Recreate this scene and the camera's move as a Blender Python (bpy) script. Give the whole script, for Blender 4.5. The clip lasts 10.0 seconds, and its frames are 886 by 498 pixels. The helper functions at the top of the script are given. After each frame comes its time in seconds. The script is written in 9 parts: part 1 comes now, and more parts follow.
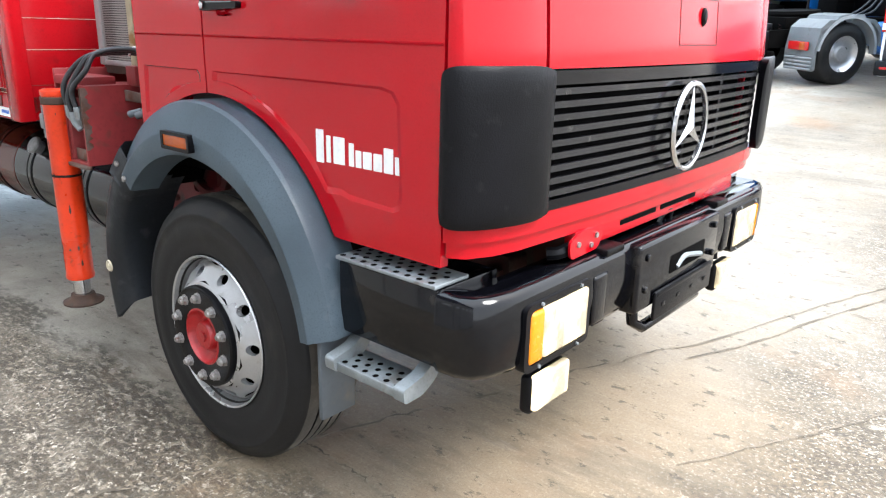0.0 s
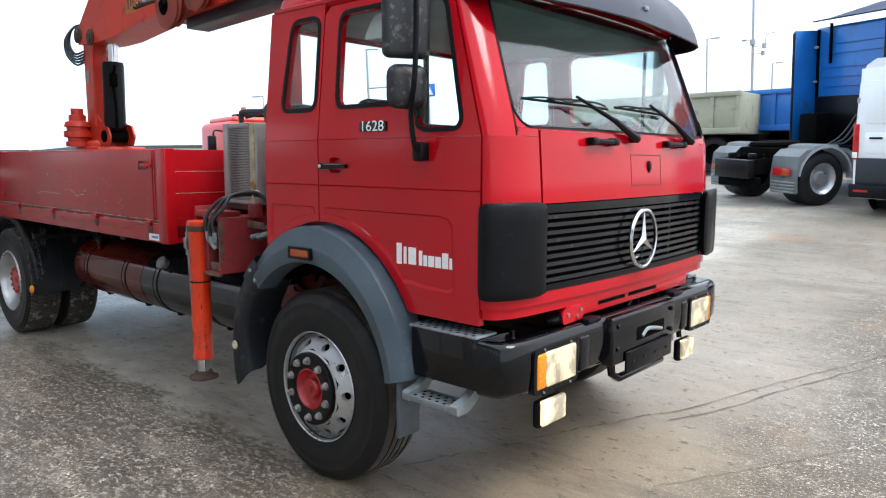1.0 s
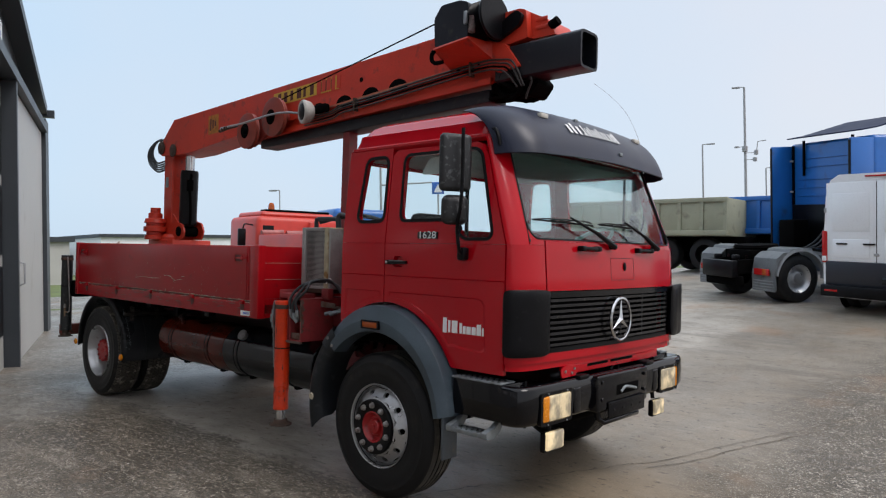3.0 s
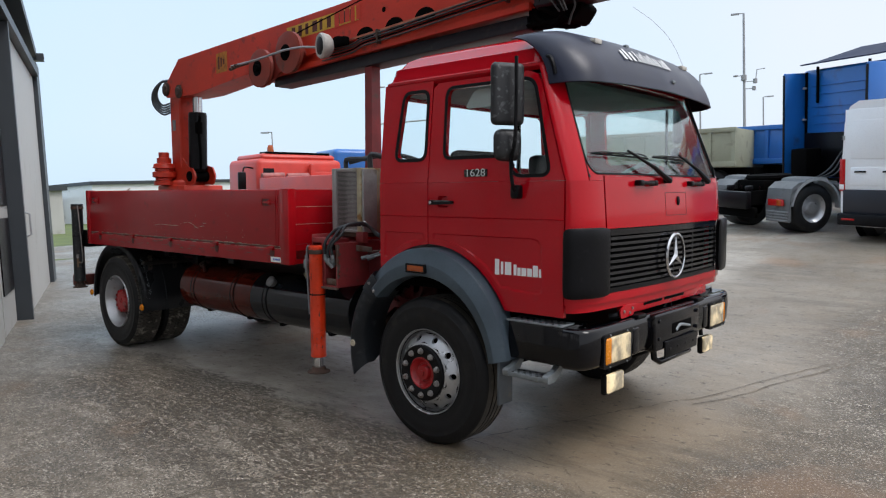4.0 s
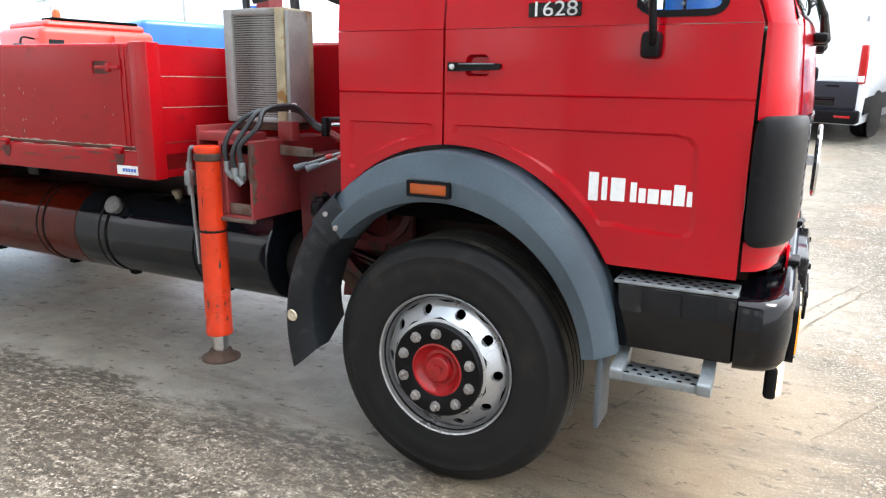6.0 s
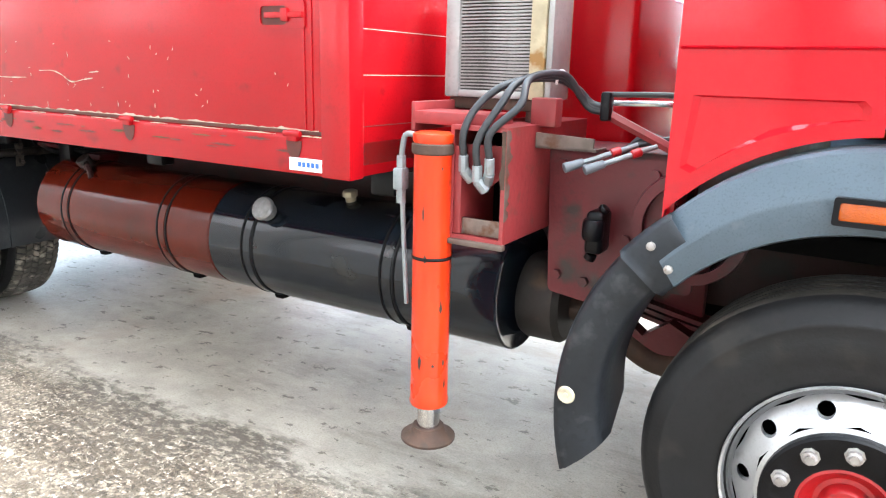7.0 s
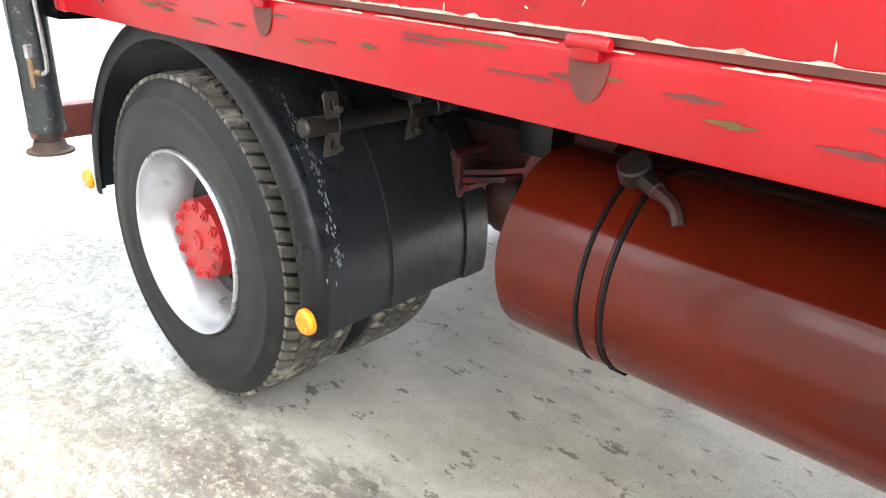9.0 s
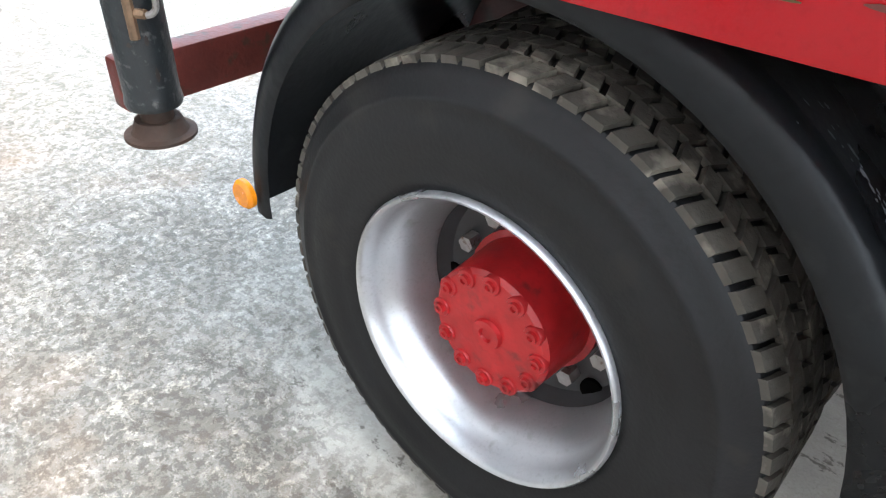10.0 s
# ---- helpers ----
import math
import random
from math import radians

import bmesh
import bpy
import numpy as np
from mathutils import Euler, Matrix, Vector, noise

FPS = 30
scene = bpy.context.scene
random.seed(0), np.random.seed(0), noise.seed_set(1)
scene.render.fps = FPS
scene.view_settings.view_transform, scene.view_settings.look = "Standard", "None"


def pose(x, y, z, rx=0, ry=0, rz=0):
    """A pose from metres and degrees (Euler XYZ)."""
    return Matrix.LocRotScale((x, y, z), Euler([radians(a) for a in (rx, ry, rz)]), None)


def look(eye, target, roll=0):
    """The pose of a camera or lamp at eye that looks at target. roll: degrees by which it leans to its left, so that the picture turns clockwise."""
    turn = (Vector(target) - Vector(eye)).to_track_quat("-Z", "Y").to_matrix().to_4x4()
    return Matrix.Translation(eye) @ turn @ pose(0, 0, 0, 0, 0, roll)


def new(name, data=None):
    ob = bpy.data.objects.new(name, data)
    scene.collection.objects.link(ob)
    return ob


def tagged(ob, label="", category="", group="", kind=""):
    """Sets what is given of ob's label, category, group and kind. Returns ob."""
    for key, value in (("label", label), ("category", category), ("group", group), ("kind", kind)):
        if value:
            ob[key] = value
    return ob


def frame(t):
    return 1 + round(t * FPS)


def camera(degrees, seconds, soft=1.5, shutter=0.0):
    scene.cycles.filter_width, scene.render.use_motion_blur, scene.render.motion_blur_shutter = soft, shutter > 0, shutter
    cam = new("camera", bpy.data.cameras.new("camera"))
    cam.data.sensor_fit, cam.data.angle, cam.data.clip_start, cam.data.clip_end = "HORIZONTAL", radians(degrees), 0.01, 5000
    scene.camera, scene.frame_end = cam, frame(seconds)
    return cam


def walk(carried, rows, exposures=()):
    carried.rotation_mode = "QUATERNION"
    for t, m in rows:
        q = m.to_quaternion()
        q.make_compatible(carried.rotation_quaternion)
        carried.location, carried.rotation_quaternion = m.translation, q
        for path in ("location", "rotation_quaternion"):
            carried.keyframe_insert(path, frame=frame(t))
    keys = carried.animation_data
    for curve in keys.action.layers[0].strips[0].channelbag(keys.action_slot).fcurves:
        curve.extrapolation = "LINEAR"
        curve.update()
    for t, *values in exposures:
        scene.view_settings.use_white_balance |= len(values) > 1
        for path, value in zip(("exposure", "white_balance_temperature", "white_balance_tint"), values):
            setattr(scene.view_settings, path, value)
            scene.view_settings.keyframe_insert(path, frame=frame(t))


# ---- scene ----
cam = camera(64.0, 10.0, soft=1.2)
PATH = [
    (0, (2.124, -2.429, 1.513), (0.889, -0.970, 0.926), 1.3),
    (0.5, (2.484, -2.841, 1.575), (1.182, -1.372, 1.191), 0.9),
    (1, (2.788, -3.319, 1.606), (1.461, -1.844, 1.357), 0.2),
    (1.5, (3.119, -3.694, 1.627), (1.734, -2.262, 1.442), 1.0),
    (2, (3.333, -4.087, 1.609), (1.955, -2.638, 1.561), 1.6),
    (2.5, (3.463, -4.285, 1.635), (2.101, -2.821, 1.622), 1.5),
    (2.7, (3.527, -4.340, 1.636), (2.174, -2.868, 1.646), 1.6),
    (3.8, (3.268, -4.530, 1.658), (1.930, -3.046, 1.574), -0.1),
    (4, (3.113, -4.493, 1.640), (1.788, -3.003, 1.480), -0.2),
    (4.5, (2.675, -4.227, 1.576), (1.478, -2.651, 1.286), -0.5),
    (5, (2.138, -3.977, 1.548), (1.097, -2.303, 1.210), -0.1),
    (5.2, (1.949, -3.849, 1.548), (0.967, -2.148, 1.170), 0.0),
    (6.3, (0.830, -3.258, 1.484), (-0.041, -1.518, 1.021), 0.9),
    (6.5, (0.604, -3.132, 1.451), (-0.313, -1.418, 0.978), 1.7),
    (7, (-0.033, -2.904, 1.419), (-1.027, -1.240, 0.927), 1.5),
    (7.5, (-0.670, -2.648, 1.412), (-1.640, -0.973, 0.908), 1.5),
    (8, (-1.299, -2.407, 1.375), (-2.311, -0.770, 0.831), 2.2),
    (8.5, (-1.987, -2.180, 1.369), (-3.094, -0.652, 0.704), 1.6),
    (9, (-2.691, -2.089, 1.324), (-3.916, -0.719, 0.534), 3.1),
    (9.5, (-3.368, -2.004, 1.319), (-4.497, -0.698, 0.308), 2.0),
    (10, (-3.980, -1.877, 1.305), (-5.044, -0.647, 0.140), 1.8),
]
EXPOSURES = ((0.0, 2.22, 6200, 10), (0.5, 1.9, 6150, 10), (1.0, 1.33, 6100, 10), (1.5, 0.8, 6200, 12), (2.0, 0.42, 6350, 14), (2.7, 0.3, 6450, 14), (3.9, 0.45, 6300, 13), (4.5, 0.85, 6300, 12), (5.2, 1.1, 6300, 11), (6.4, 2.78, 6350, 10), (7.0, 3.40, 6350, 10), (8.0, 3.47, 6300, 10), (8.6, 3.72, 6400, 9), (9.0, 3.70, 6450, 9), (9.5, 3.15, 6150, 10), (10.0, 2.82, 6150, 10))
# the yard drains: lorry, ground and camera rows are set out on its plane, which leans by this turn
TILT = Matrix.Rotation(radians(2.2), 4, Vector((-0.68, 0.73, 0)))
walk(cam, [(t, TILT @ look(eye, target, roll)) for t, eye, target, roll in PATH], EXPOSURES)

# ---- light: overcast sky, soft high sun ----
world = bpy.data.worlds.new("overcast")
scene.world = world
world.use_nodes = True
wn, wl = world.node_tree.nodes, world.node_tree.links
wn.clear()
w_out = wn.new("ShaderNodeOutputWorld")
w_bg = wn.new("ShaderNodeBackground")
sky = wn.new("ShaderNodeTexSky")
sky.sky_type = "NISHITA"
sky.sun_disc = False
sky.sun_elevation, sky.sun_rotation = radians(48), radians(40)
sky.dust_density = 3.0
w_tc = wn.new("ShaderNodeTexCoord")
w_sep = wn.new("ShaderNodeSeparateXYZ")
wl.new(w_tc.outputs["Generated"], w_sep.inputs[0])
w_noise = wn.new("ShaderNodeTexNoise")
w_noise.inputs["Scale"].default_value, w_noise.inputs["Detail"].default_value = 1.6, 5.0
wl.new(w_tc.outputs["Generated"], w_noise.inputs["Vector"])
# thin cloud with bluer sky towards -x, thicker and paler towards +y
w_side = wn.new("ShaderNodeMath")
w_side.operation = "MULTIPLY_ADD"
w_side.inputs[1].default_value, w_side.inputs[2].default_value = 0.60, 0.44
wl.new(w_sep.outputs[0], w_side.inputs[0])
w_fac = wn.new("ShaderNodeMath")
w_fac.operation, w_fac.use_clamp = "ADD", True
wl.new(w_side.outputs[0], w_fac.inputs[0])
wl.new(w_noise.outputs[0], w_fac.inputs[1])
w_cloud = wn.new("ShaderNodeMix")
w_cloud.data_type = "RGBA"
w_cloud.inputs[6].default_value = (4.2, 6.5, 8.3, 1)
w_cloud.inputs[7].default_value = (6.3, 6.55, 6.8, 1)
wl.new(w_fac.outputs[0], w_cloud.inputs[0])
w_high = wn.new("ShaderNodeMapRange")
w_high.interpolation_type = "SMOOTHSTEP"
w_high.inputs["From Min"].default_value, w_high.inputs["From Max"].default_value = 0.35, 0.95
w_high.inputs["To Min"].default_value, w_high.inputs["To Max"].default_value = 1.0, 1.85
wl.new(w_sep.outputs[2], w_high.inputs["Value"])
w_lift = wn.new("ShaderNodeVectorMath")
w_lift.operation = "SCALE"
wl.new(w_cloud.outputs[2], w_lift.inputs[0])
wl.new(w_high.outputs[0], w_lift.inputs["Scale"])
w_mix = wn.new("ShaderNodeMix")
w_mix.data_type = "RGBA"
w_mix.inputs[0].default_value = 0.85
wl.new(sky.outputs[0], w_mix.inputs[6])
wl.new(w_lift.outputs[0], w_mix.inputs[7])
wl.new(w_mix.outputs[2], w_bg.inputs[0])
w_bg.inputs[1].default_value = 0.105
wl.new(w_bg.outputs[0], w_out.inputs[0])
sun_data = bpy.data.lights.new("sun", "SUN")
sun_data.energy, sun_data.angle, sun_data.color = 1.2, radians(25), (1.0, 0.96, 0.9)
sun = new("sun", sun_data)
sun.matrix_world = look((20, 5, 26), (0, 0, 0))


# ---- materials ----
def rgba(c):
    return (c[0], c[1], c[2], 1)


def surface(name, base, rough=0.5, metal=0.0, coat=0.0, var=0.12, scale=2.0, grain=0.06, grain_scale=60.0,
            dirt=None, dirt_amount=0.0, dirt_scale=3.0, bump=0.0, bump_scale=80.0, rough_var=0.1, spec=0.5):
    """Painted or bare surface: tone drift, fine grain, patches of dirt or wear, small relief."""
    m = bpy.data.materials.new(name)
    m.use_nodes = True
    nt = m.node_tree
    n, l = nt.nodes, nt.links
    p = n["Principled BSDF"]
    tc = n.new("ShaderNodeTexCoord")

    def noise_tex(s, detail=4.0):
        t = n.new("ShaderNodeTexNoise")
        t.inputs["Scale"].default_value = s
        t.inputs["Detail"].default_value = detail
        l.new(tc.outputs["Object"], t.inputs["Vector"])
        return t

    def ramp(src, lo, hi, a=(0, 0, 0), b=(1, 1, 1)):
        r = n.new("ShaderNodeValToRGB")
        r.color_ramp.elements[0].position, r.color_ramp.elements[1].position = lo, hi
        r.color_ramp.elements[0].color, r.color_ramp.elements[1].color = rgba(a), rgba(b)
        l.new(src, r.inputs[0])
        return r

    def mix(fac, a, b):
        x = n.new("ShaderNodeMix")
        x.data_type = "RGBA"
        for sock, v in ((x.inputs[0], fac), (x.inputs[6], a), (x.inputs[7], b)):
            if isinstance(v, (int, float)):
                sock.default_value = v
            elif isinstance(v, tuple):
                sock.default_value = rgba(v)
            else:
                l.new(v, sock)
        return x.outputs[2]

    big = noise_tex(scale)
    fine = noise_tex(grain_scale, 2.0)
    dark = tuple(c * (1 - var) for c in base)
    light = tuple(min(1.0, c * (1 + var)) for c in base)
    col = ramp(big.outputs[0], 0.3, 0.7, dark, light).outputs[0]
    gdark = tuple(c * (1 - 2.5 * grain) for c in base)
    col = mix(ramp(fine.outputs[0], 0.52, 0.75, (0, 0, 0), (0.7, 0.7, 0.7)).outputs[0], col, gdark)
    if dirt and dirt_amount > 0:
        patch = noise_tex(dirt_scale, 8.0)
        edge = 0.68 - 0.3 * dirt_amount
        col = mix(ramp(patch.outputs[0], edge, edge + 0.12).outputs[0], col, dirt)
    l.new(col, p.inputs["Base Color"])
    p.inputs["Metallic"].default_value = metal
    p.inputs["Specular IOR Level"].default_value = spec
    p.inputs["Coat Weight"].default_value = coat
    p.inputs["Coat Roughness"].default_value = 0.08
    rr = n.new("ShaderNodeMapRange")
    rr.inputs["To Min"].default_value = max(0.02, rough - rough_var)
    rr.inputs["To Max"].default_value = min(1.0, rough + rough_var)
    l.new(big.outputs[0], rr.inputs["Value"])
    l.new(rr.outputs[0], p.inputs["Roughness"])
    if bump > 0:
        b = n.new("ShaderNodeBump")
        b.inputs["Strength"].default_value = bump
        b.inputs["Distance"].default_value = 0.01
        bt = noise_tex(bump_scale, 3.0)
        l.new(bt.outputs[0], b.inputs["Height"])
        l.new(b.outputs[0], p.inputs["Normal"])
    return m


RED = surface("cab_red_paint", (0.415, 0.0026, 0.0090), 0.12, coat=0.12, spec=0.27, var=0.10, scale=1.5, grain=0.03, grain_scale=180, dirt=(0.34, 0.006, 0.012), dirt_amount=0.14, dirt_scale=9, rough_var=0.06)
BED_RED = surface("board_red_paint", (0.330, 0.0040, 0.008), 0.20, coat=0.05, spec=0.29, rough_var=0.06, var=0.12, scale=2.2, grain=0.07, grain_scale=120, dirt=(0.21, 0.006, 0.009), dirt_amount=0.17, dirt_scale=11, bump=0.03, bump_scale=12)
CHASSIS = surface("oily_chassis_paint", (0.035, 0.007, 0.007), 0.5, var=0.35, scale=6, dirt=(0.012, 0.010, 0.009), dirt_amount=0.5, dirt_scale=9, bump=0.15)
FRAME_RED = surface("chassis_red_paint", (0.10, 0.007, 0.011), 0.5, var=0.25, scale=5, dirt=(0.03, 0.02, 0.018), dirt_amount=0.55, dirt_scale=7, bump=0.1)
BEAM_RED = surface("faded_beam_red", (0.225, 0.026, 0.028), 0.5, var=0.22, scale=7, dirt=(0.13, 0.045, 0.032), dirt_amount=0.34, dirt_scale=9, bump=0.12, bump_scale=40)
ORANGE = surface("crane_orange_paint", (0.54, 0.036, 0.014), 0.42, var=0.16, scale=2.5, dirt=(0.24, 0.03, 0.02), dirt_amount=0.26, dirt_scale=9, bump=0.04)
JACK_ORANGE = surface("jack_orange_paint", (0.68, 0.040, 0.006), 0.30, coat=0.2, var=0.15, scale=6, dirt=(0.16, 0.026, 0.010), dirt_amount=0.20, dirt_scale=22, bump=0.06)
TANK_RUST = surface("red_oxide_tank_paint", (0.080, 0.0072, 0.0028), 0.12, coat=0.04, spec=0.25, var=0.25, scale=3, grain=0.06, dirt=(0.055, 0.008, 0.005), dirt_amount=0.36, dirt_scale=5, bump=0.03, bump_scale=9)
TANK_BLACK = surface("black_tank_enamel", (0.0058, 0.0090, 0.0140), 0.11, coat=0.06, spec=0.36, var=0.3, scale=4, grain=0.1, dirt=(0.014, 0.015, 0.016), dirt_amount=0.30, dirt_scale=6, bump=0.03, bump_scale=9)
BLACK_PAINT = surface("black_bumper_paint", (0.0022, 0.0023, 0.0036), 0.07, coat=0.12, spec=0.30, var=0.3, scale=4, grain=0.1, dirt=(0.022, 0.020, 0.018), dirt_amount=0.22, dirt_scale=9, bump=0.03, bump_scale=14)
BLACK_PLASTIC = surface("black_plastic", (0.0036, 0.0036, 0.0048), 0.34, spec=0.17, var=0.3, scale=6, grain=0.15, grain_scale=150, dirt=(0.012, 0.012, 0.013), dirt_amount=0.18, dirt_scale=22, bump=0.10, bump_scale=240)
# near-black: deep shade under the lorry and inside openings is put into this colour
DARK = surface("shade_black_underside", (0.002, 0.0019, 0.0019), 0.9, spec=0.05, var=0.4, scale=6, bump=0.1)
RUBBER = surface("tyre_rubber", (0.0106, 0.0109, 0.0120), 0.48, spec=0.24, var=0.25, scale=5, grain=0.1, dirt=(0.020, 0.0192, 0.018), dirt_amount=0.34, dirt_scale=9, bump=0.08, bump_scale=130)
RIB_RUBBER = surface("dusty_rib_rubber", (0.055, 0.050, 0.043), 0.85, var=0.35, scale=9, dirt=(0.105, 0.095, 0.078), dirt_amount=0.5, dirt_scale=12, bump=0.2)
TREAD_RUBBER = surface("dusty_tread_rubber", (0.062, 0.056, 0.047), 0.85, var=0.4, scale=9, dirt=(0.22, 0.20, 0.165), dirt_amount=0.46, dirt_scale=14, bump=0.25, bump_scale=90)
SEAL = surface("rubber_seal", (0.003, 0.003, 0.004), 0.6, spec=0.2, var=0.2)
FENDER_GREY = surface("grey_blue_fender_plastic", (0.120, 0.160, 0.196), 0.36, var=0.22, scale=3, grain=0.10, grain_scale=200, dirt=(0.165, 0.20, 0.232), dirt_amount=0.22, dirt_scale=16, bump=0.06, bump_scale=120)
FLAP_GREY = surface("black_grey_mudguard_plastic", (0.0140, 0.0162, 0.0190), 0.29, spec=0.40, var=0.25, scale=5, grain=0.12, dirt=(0.034, 0.036, 0.038), dirt_amount=0.30, dirt_scale=9, bump=0.10, bump_scale=40)
SLATE_GUARD = surface("slate_mudguard_plastic", (0.032, 0.037, 0.044), 0.36, spec=0.45, var=0.2, scale=5, grain=0.10, dirt=(0.075, 0.080, 0.086), dirt_amount=0.26, dirt_scale=14, bump=0.08, bump_scale=60)
FLAP_MID = surface("grey_hanging_flap", (0.075, 0.09, 0.105), 0.55, var=0.2, scale=6, dirt=(0.11, 0.105, 0.095), dirt_amount=0.35, dirt_scale=8)
SILVER = surface("silver_wheel_paint", (0.47, 0.48, 0.495), 0.30, metal=0.70, spec=0.5, var=0.12, scale=7, grain=0.06, grain_scale=160, dirt=(0.34, 0.335, 0.33), dirt_amount=0.22, dirt_scale=22)
HUB_RED = surface("red_hub_paint", (0.36, 0.009, 0.012), 0.38, coat=0.12, var=0.18, scale=18, grain=0.1, dirt=(0.16, 0.016, 0.016), dirt_amount=0.26, dirt_scale=24, bump=0.1, bump_scale=60)
NUT_STEEL = surface("wheel_nut_steel", (0.34, 0.325, 0.32), 0.34, metal=0.65, var=0.25, scale=40, dirt=(0.16, 0.10, 0.08), dirt_amount=0.3, dirt_scale=60)
CHROME = surface("polished_steel", (0.62, 0.63, 0.65), 0.16, metal=1.0, var=0.08, scale=20)
GALV = surface("galvanised_steel", (0.24, 0.265, 0.28), 0.48, metal=0.45, var=0.18, scale=18, grain=0.1, grain_scale=120, dirt=(0.16, 0.15, 0.14), dirt_amount=0.3, dirt_scale=16)
RUST = surface("rusty_steel", (0.055, 0.03, 0.02), 0.8, var=0.35, scale=14, dirt=(0.045, 0.03, 0.022), dirt_amount=0.5, dirt_scale=20, bump=0.2)
VISOR_BLUE = surface("dark_blue_visor", (0.014, 0.018, 0.036), 0.36, coat=0.0, spec=0.35, var=0.2, scale=3, grain=0.05)
AMBER = surface("amber_lens", (0.36, 0.066, 0.003), 0.22, var=0.12, scale=60, bump=0.2, bump_scale=300)
REFLECTOR = surface("yellow_amber_reflector", (0.74, 0.24, 0.006), 0.25, var=0.12, scale=60, bump=0.2, bump_scale=300)
WHITE = surface("white_lettering", (0.78, 0.78, 0.78), 0.45, var=0.05)
CREAM = surface("bare_scuffed_cream", (0.42, 0.345, 0.275), 0.6, var=0.25, scale=20, dirt=(0.26, 0.15, 0.10), dirt_amount=0.45, dirt_scale=30)
STAIN = surface("greasy_dark_stain", (0.085, 0.014, 0.009), 0.6, var=0.3, scale=30)
INTERIOR = surface("grey_cab_interior", (0.26, 0.30, 0.29), 0.8, var=0.2, scale=5)
SEAT_CLOTH = surface("grey_seat_cloth", (0.08, 0.08, 0.085), 0.9, var=0.2, scale=30)
HOSE = surface("hydraulic_hose_rubber", (0.020, 0.023, 0.027), 0.45, var=0.2, scale=12)
BLUE = surface("blue_truck_paint", (0.008, 0.115, 0.40), 0.35, coat=0.3, var=0.1, scale=1.5, dirt=(0.02, 0.07, 0.22), dirt_amount=0.2)
VAN_WHITE = surface("white_van_paint", (0.78, 0.81, 0.84), 0.3, coat=0.4, var=0.03, scale=1)
GREEN_GREY = surface("green_grey_tipper_paint", (0.30, 0.31, 0.22), 0.55, var=0.12, scale=1.5, dirt=(0.2, 0.19, 0.14), dirt_amount=0.35)
GREY_PLASTIC = surface("light_grey_mudguard", (0.25, 0.27, 0.285), 0.5, var=0.15, scale=3, dirt=(0.15, 0.15, 0.15), dirt_amount=0.3)
PANEL_GREY = surface("light_grey_wall_panel", (0.43, 0.43, 0.41), 0.5, var=0.05, scale=1.2, grain=0.03, dirt=(0.34, 0.33, 0.30), dirt_amount=0.25, dirt_scale=1.5)
TRIM_GREY = surface("dark_grey_sheet_metal", (0.035, 0.042, 0.05), 0.45, var=0.12, scale=1.5)
SIGN_BLUE = surface("sign_blue", (0.02, 0.12, 0.5), 0.4, var=0.05)
POST_GREY = surface("galvanised_post", (0.33, 0.34, 0.35), 0.5, metal=0.3, var=0.1)
GRASS = surface("far_grass", (0.10, 0.13, 0.035), 0.9, var=0.3, scale=1.2)
RED_LENS = surface("red_lamp_lens", (0.42, 0.012, 0.012), 0.2, var=0.1, scale=30)
BRICK_RED_TRUCK = surface("orange_red_tipper_paint", (0.52, 0.045, 0.03), 0.4, var=0.15, scale=2)
YELLOW = surface("yellow_decal", (0.55, 0.33, 0.03), 0.5, var=0.15, scale=12)


def clear_glass(name, tint, rough=0.03):
    m = bpy.data.materials.new(name)
    m.use_nodes = True
    p = m.node_tree.nodes["Principled BSDF"]
    p.inputs["Base Color"].default_value = rgba(tint)
    p.inputs["Roughness"].default_value = rough
    p.inputs["Transmission Weight"].default_value = 1.0
    p.inputs["IOR"].default_value = 1.05
    p.inputs["Specular IOR Level"].default_value = 0.5
    p.inputs["Coat Weight"].default_value = 0.5
    p.inputs["Coat Roughness"].default_value = 0.04
    return m


GLASS = clear_glass("cab_glass", (0.86, 0.93, 0.92))
WET_GLASS = clear_glass("wet_windscreen_glass", (0.80, 0.92, 0.90))
gn, gl = WET_GLASS.node_tree.nodes, WET_GLASS.node_tree.links
drop = gn.new("ShaderNodeTexVoronoi")
drop.inputs["Scale"].default_value = 130
drop_tc = gn.new("ShaderNodeTexCoord")
gl.new(drop_tc.outputs["Object"], drop.inputs["Vector"])
drop_cut = gn.new("ShaderNodeValToRGB")
drop_cut.color_ramp.elements[0].position, drop_cut.color_ramp.elements[1].position = 0.12, 0.30
drop_cut.color_ramp.elements[0].color, drop_cut.color_ramp.elements[1].color = (1, 1, 1, 1), (0, 0, 0, 1)
gl.new(drop.outputs["Distance"], drop_cut.inputs[0])
drop_bump = gn.new("ShaderNodeBump")
drop_bump.inputs["Strength"].default_value, drop_bump.inputs["Distance"].default_value = 0.35, 0.002
gl.new(drop_cut.outputs[0], drop_bump.inputs["Height"])
gl.new(drop_bump.outputs[0], gn["Principled BSDF"].inputs["Normal"])
gl.new(drop_bump.outputs[0], gn["Principled BSDF"].inputs["Coat Normal"])
gn["Principled BSDF"].inputs["Coat Weight"].default_value = 1.0


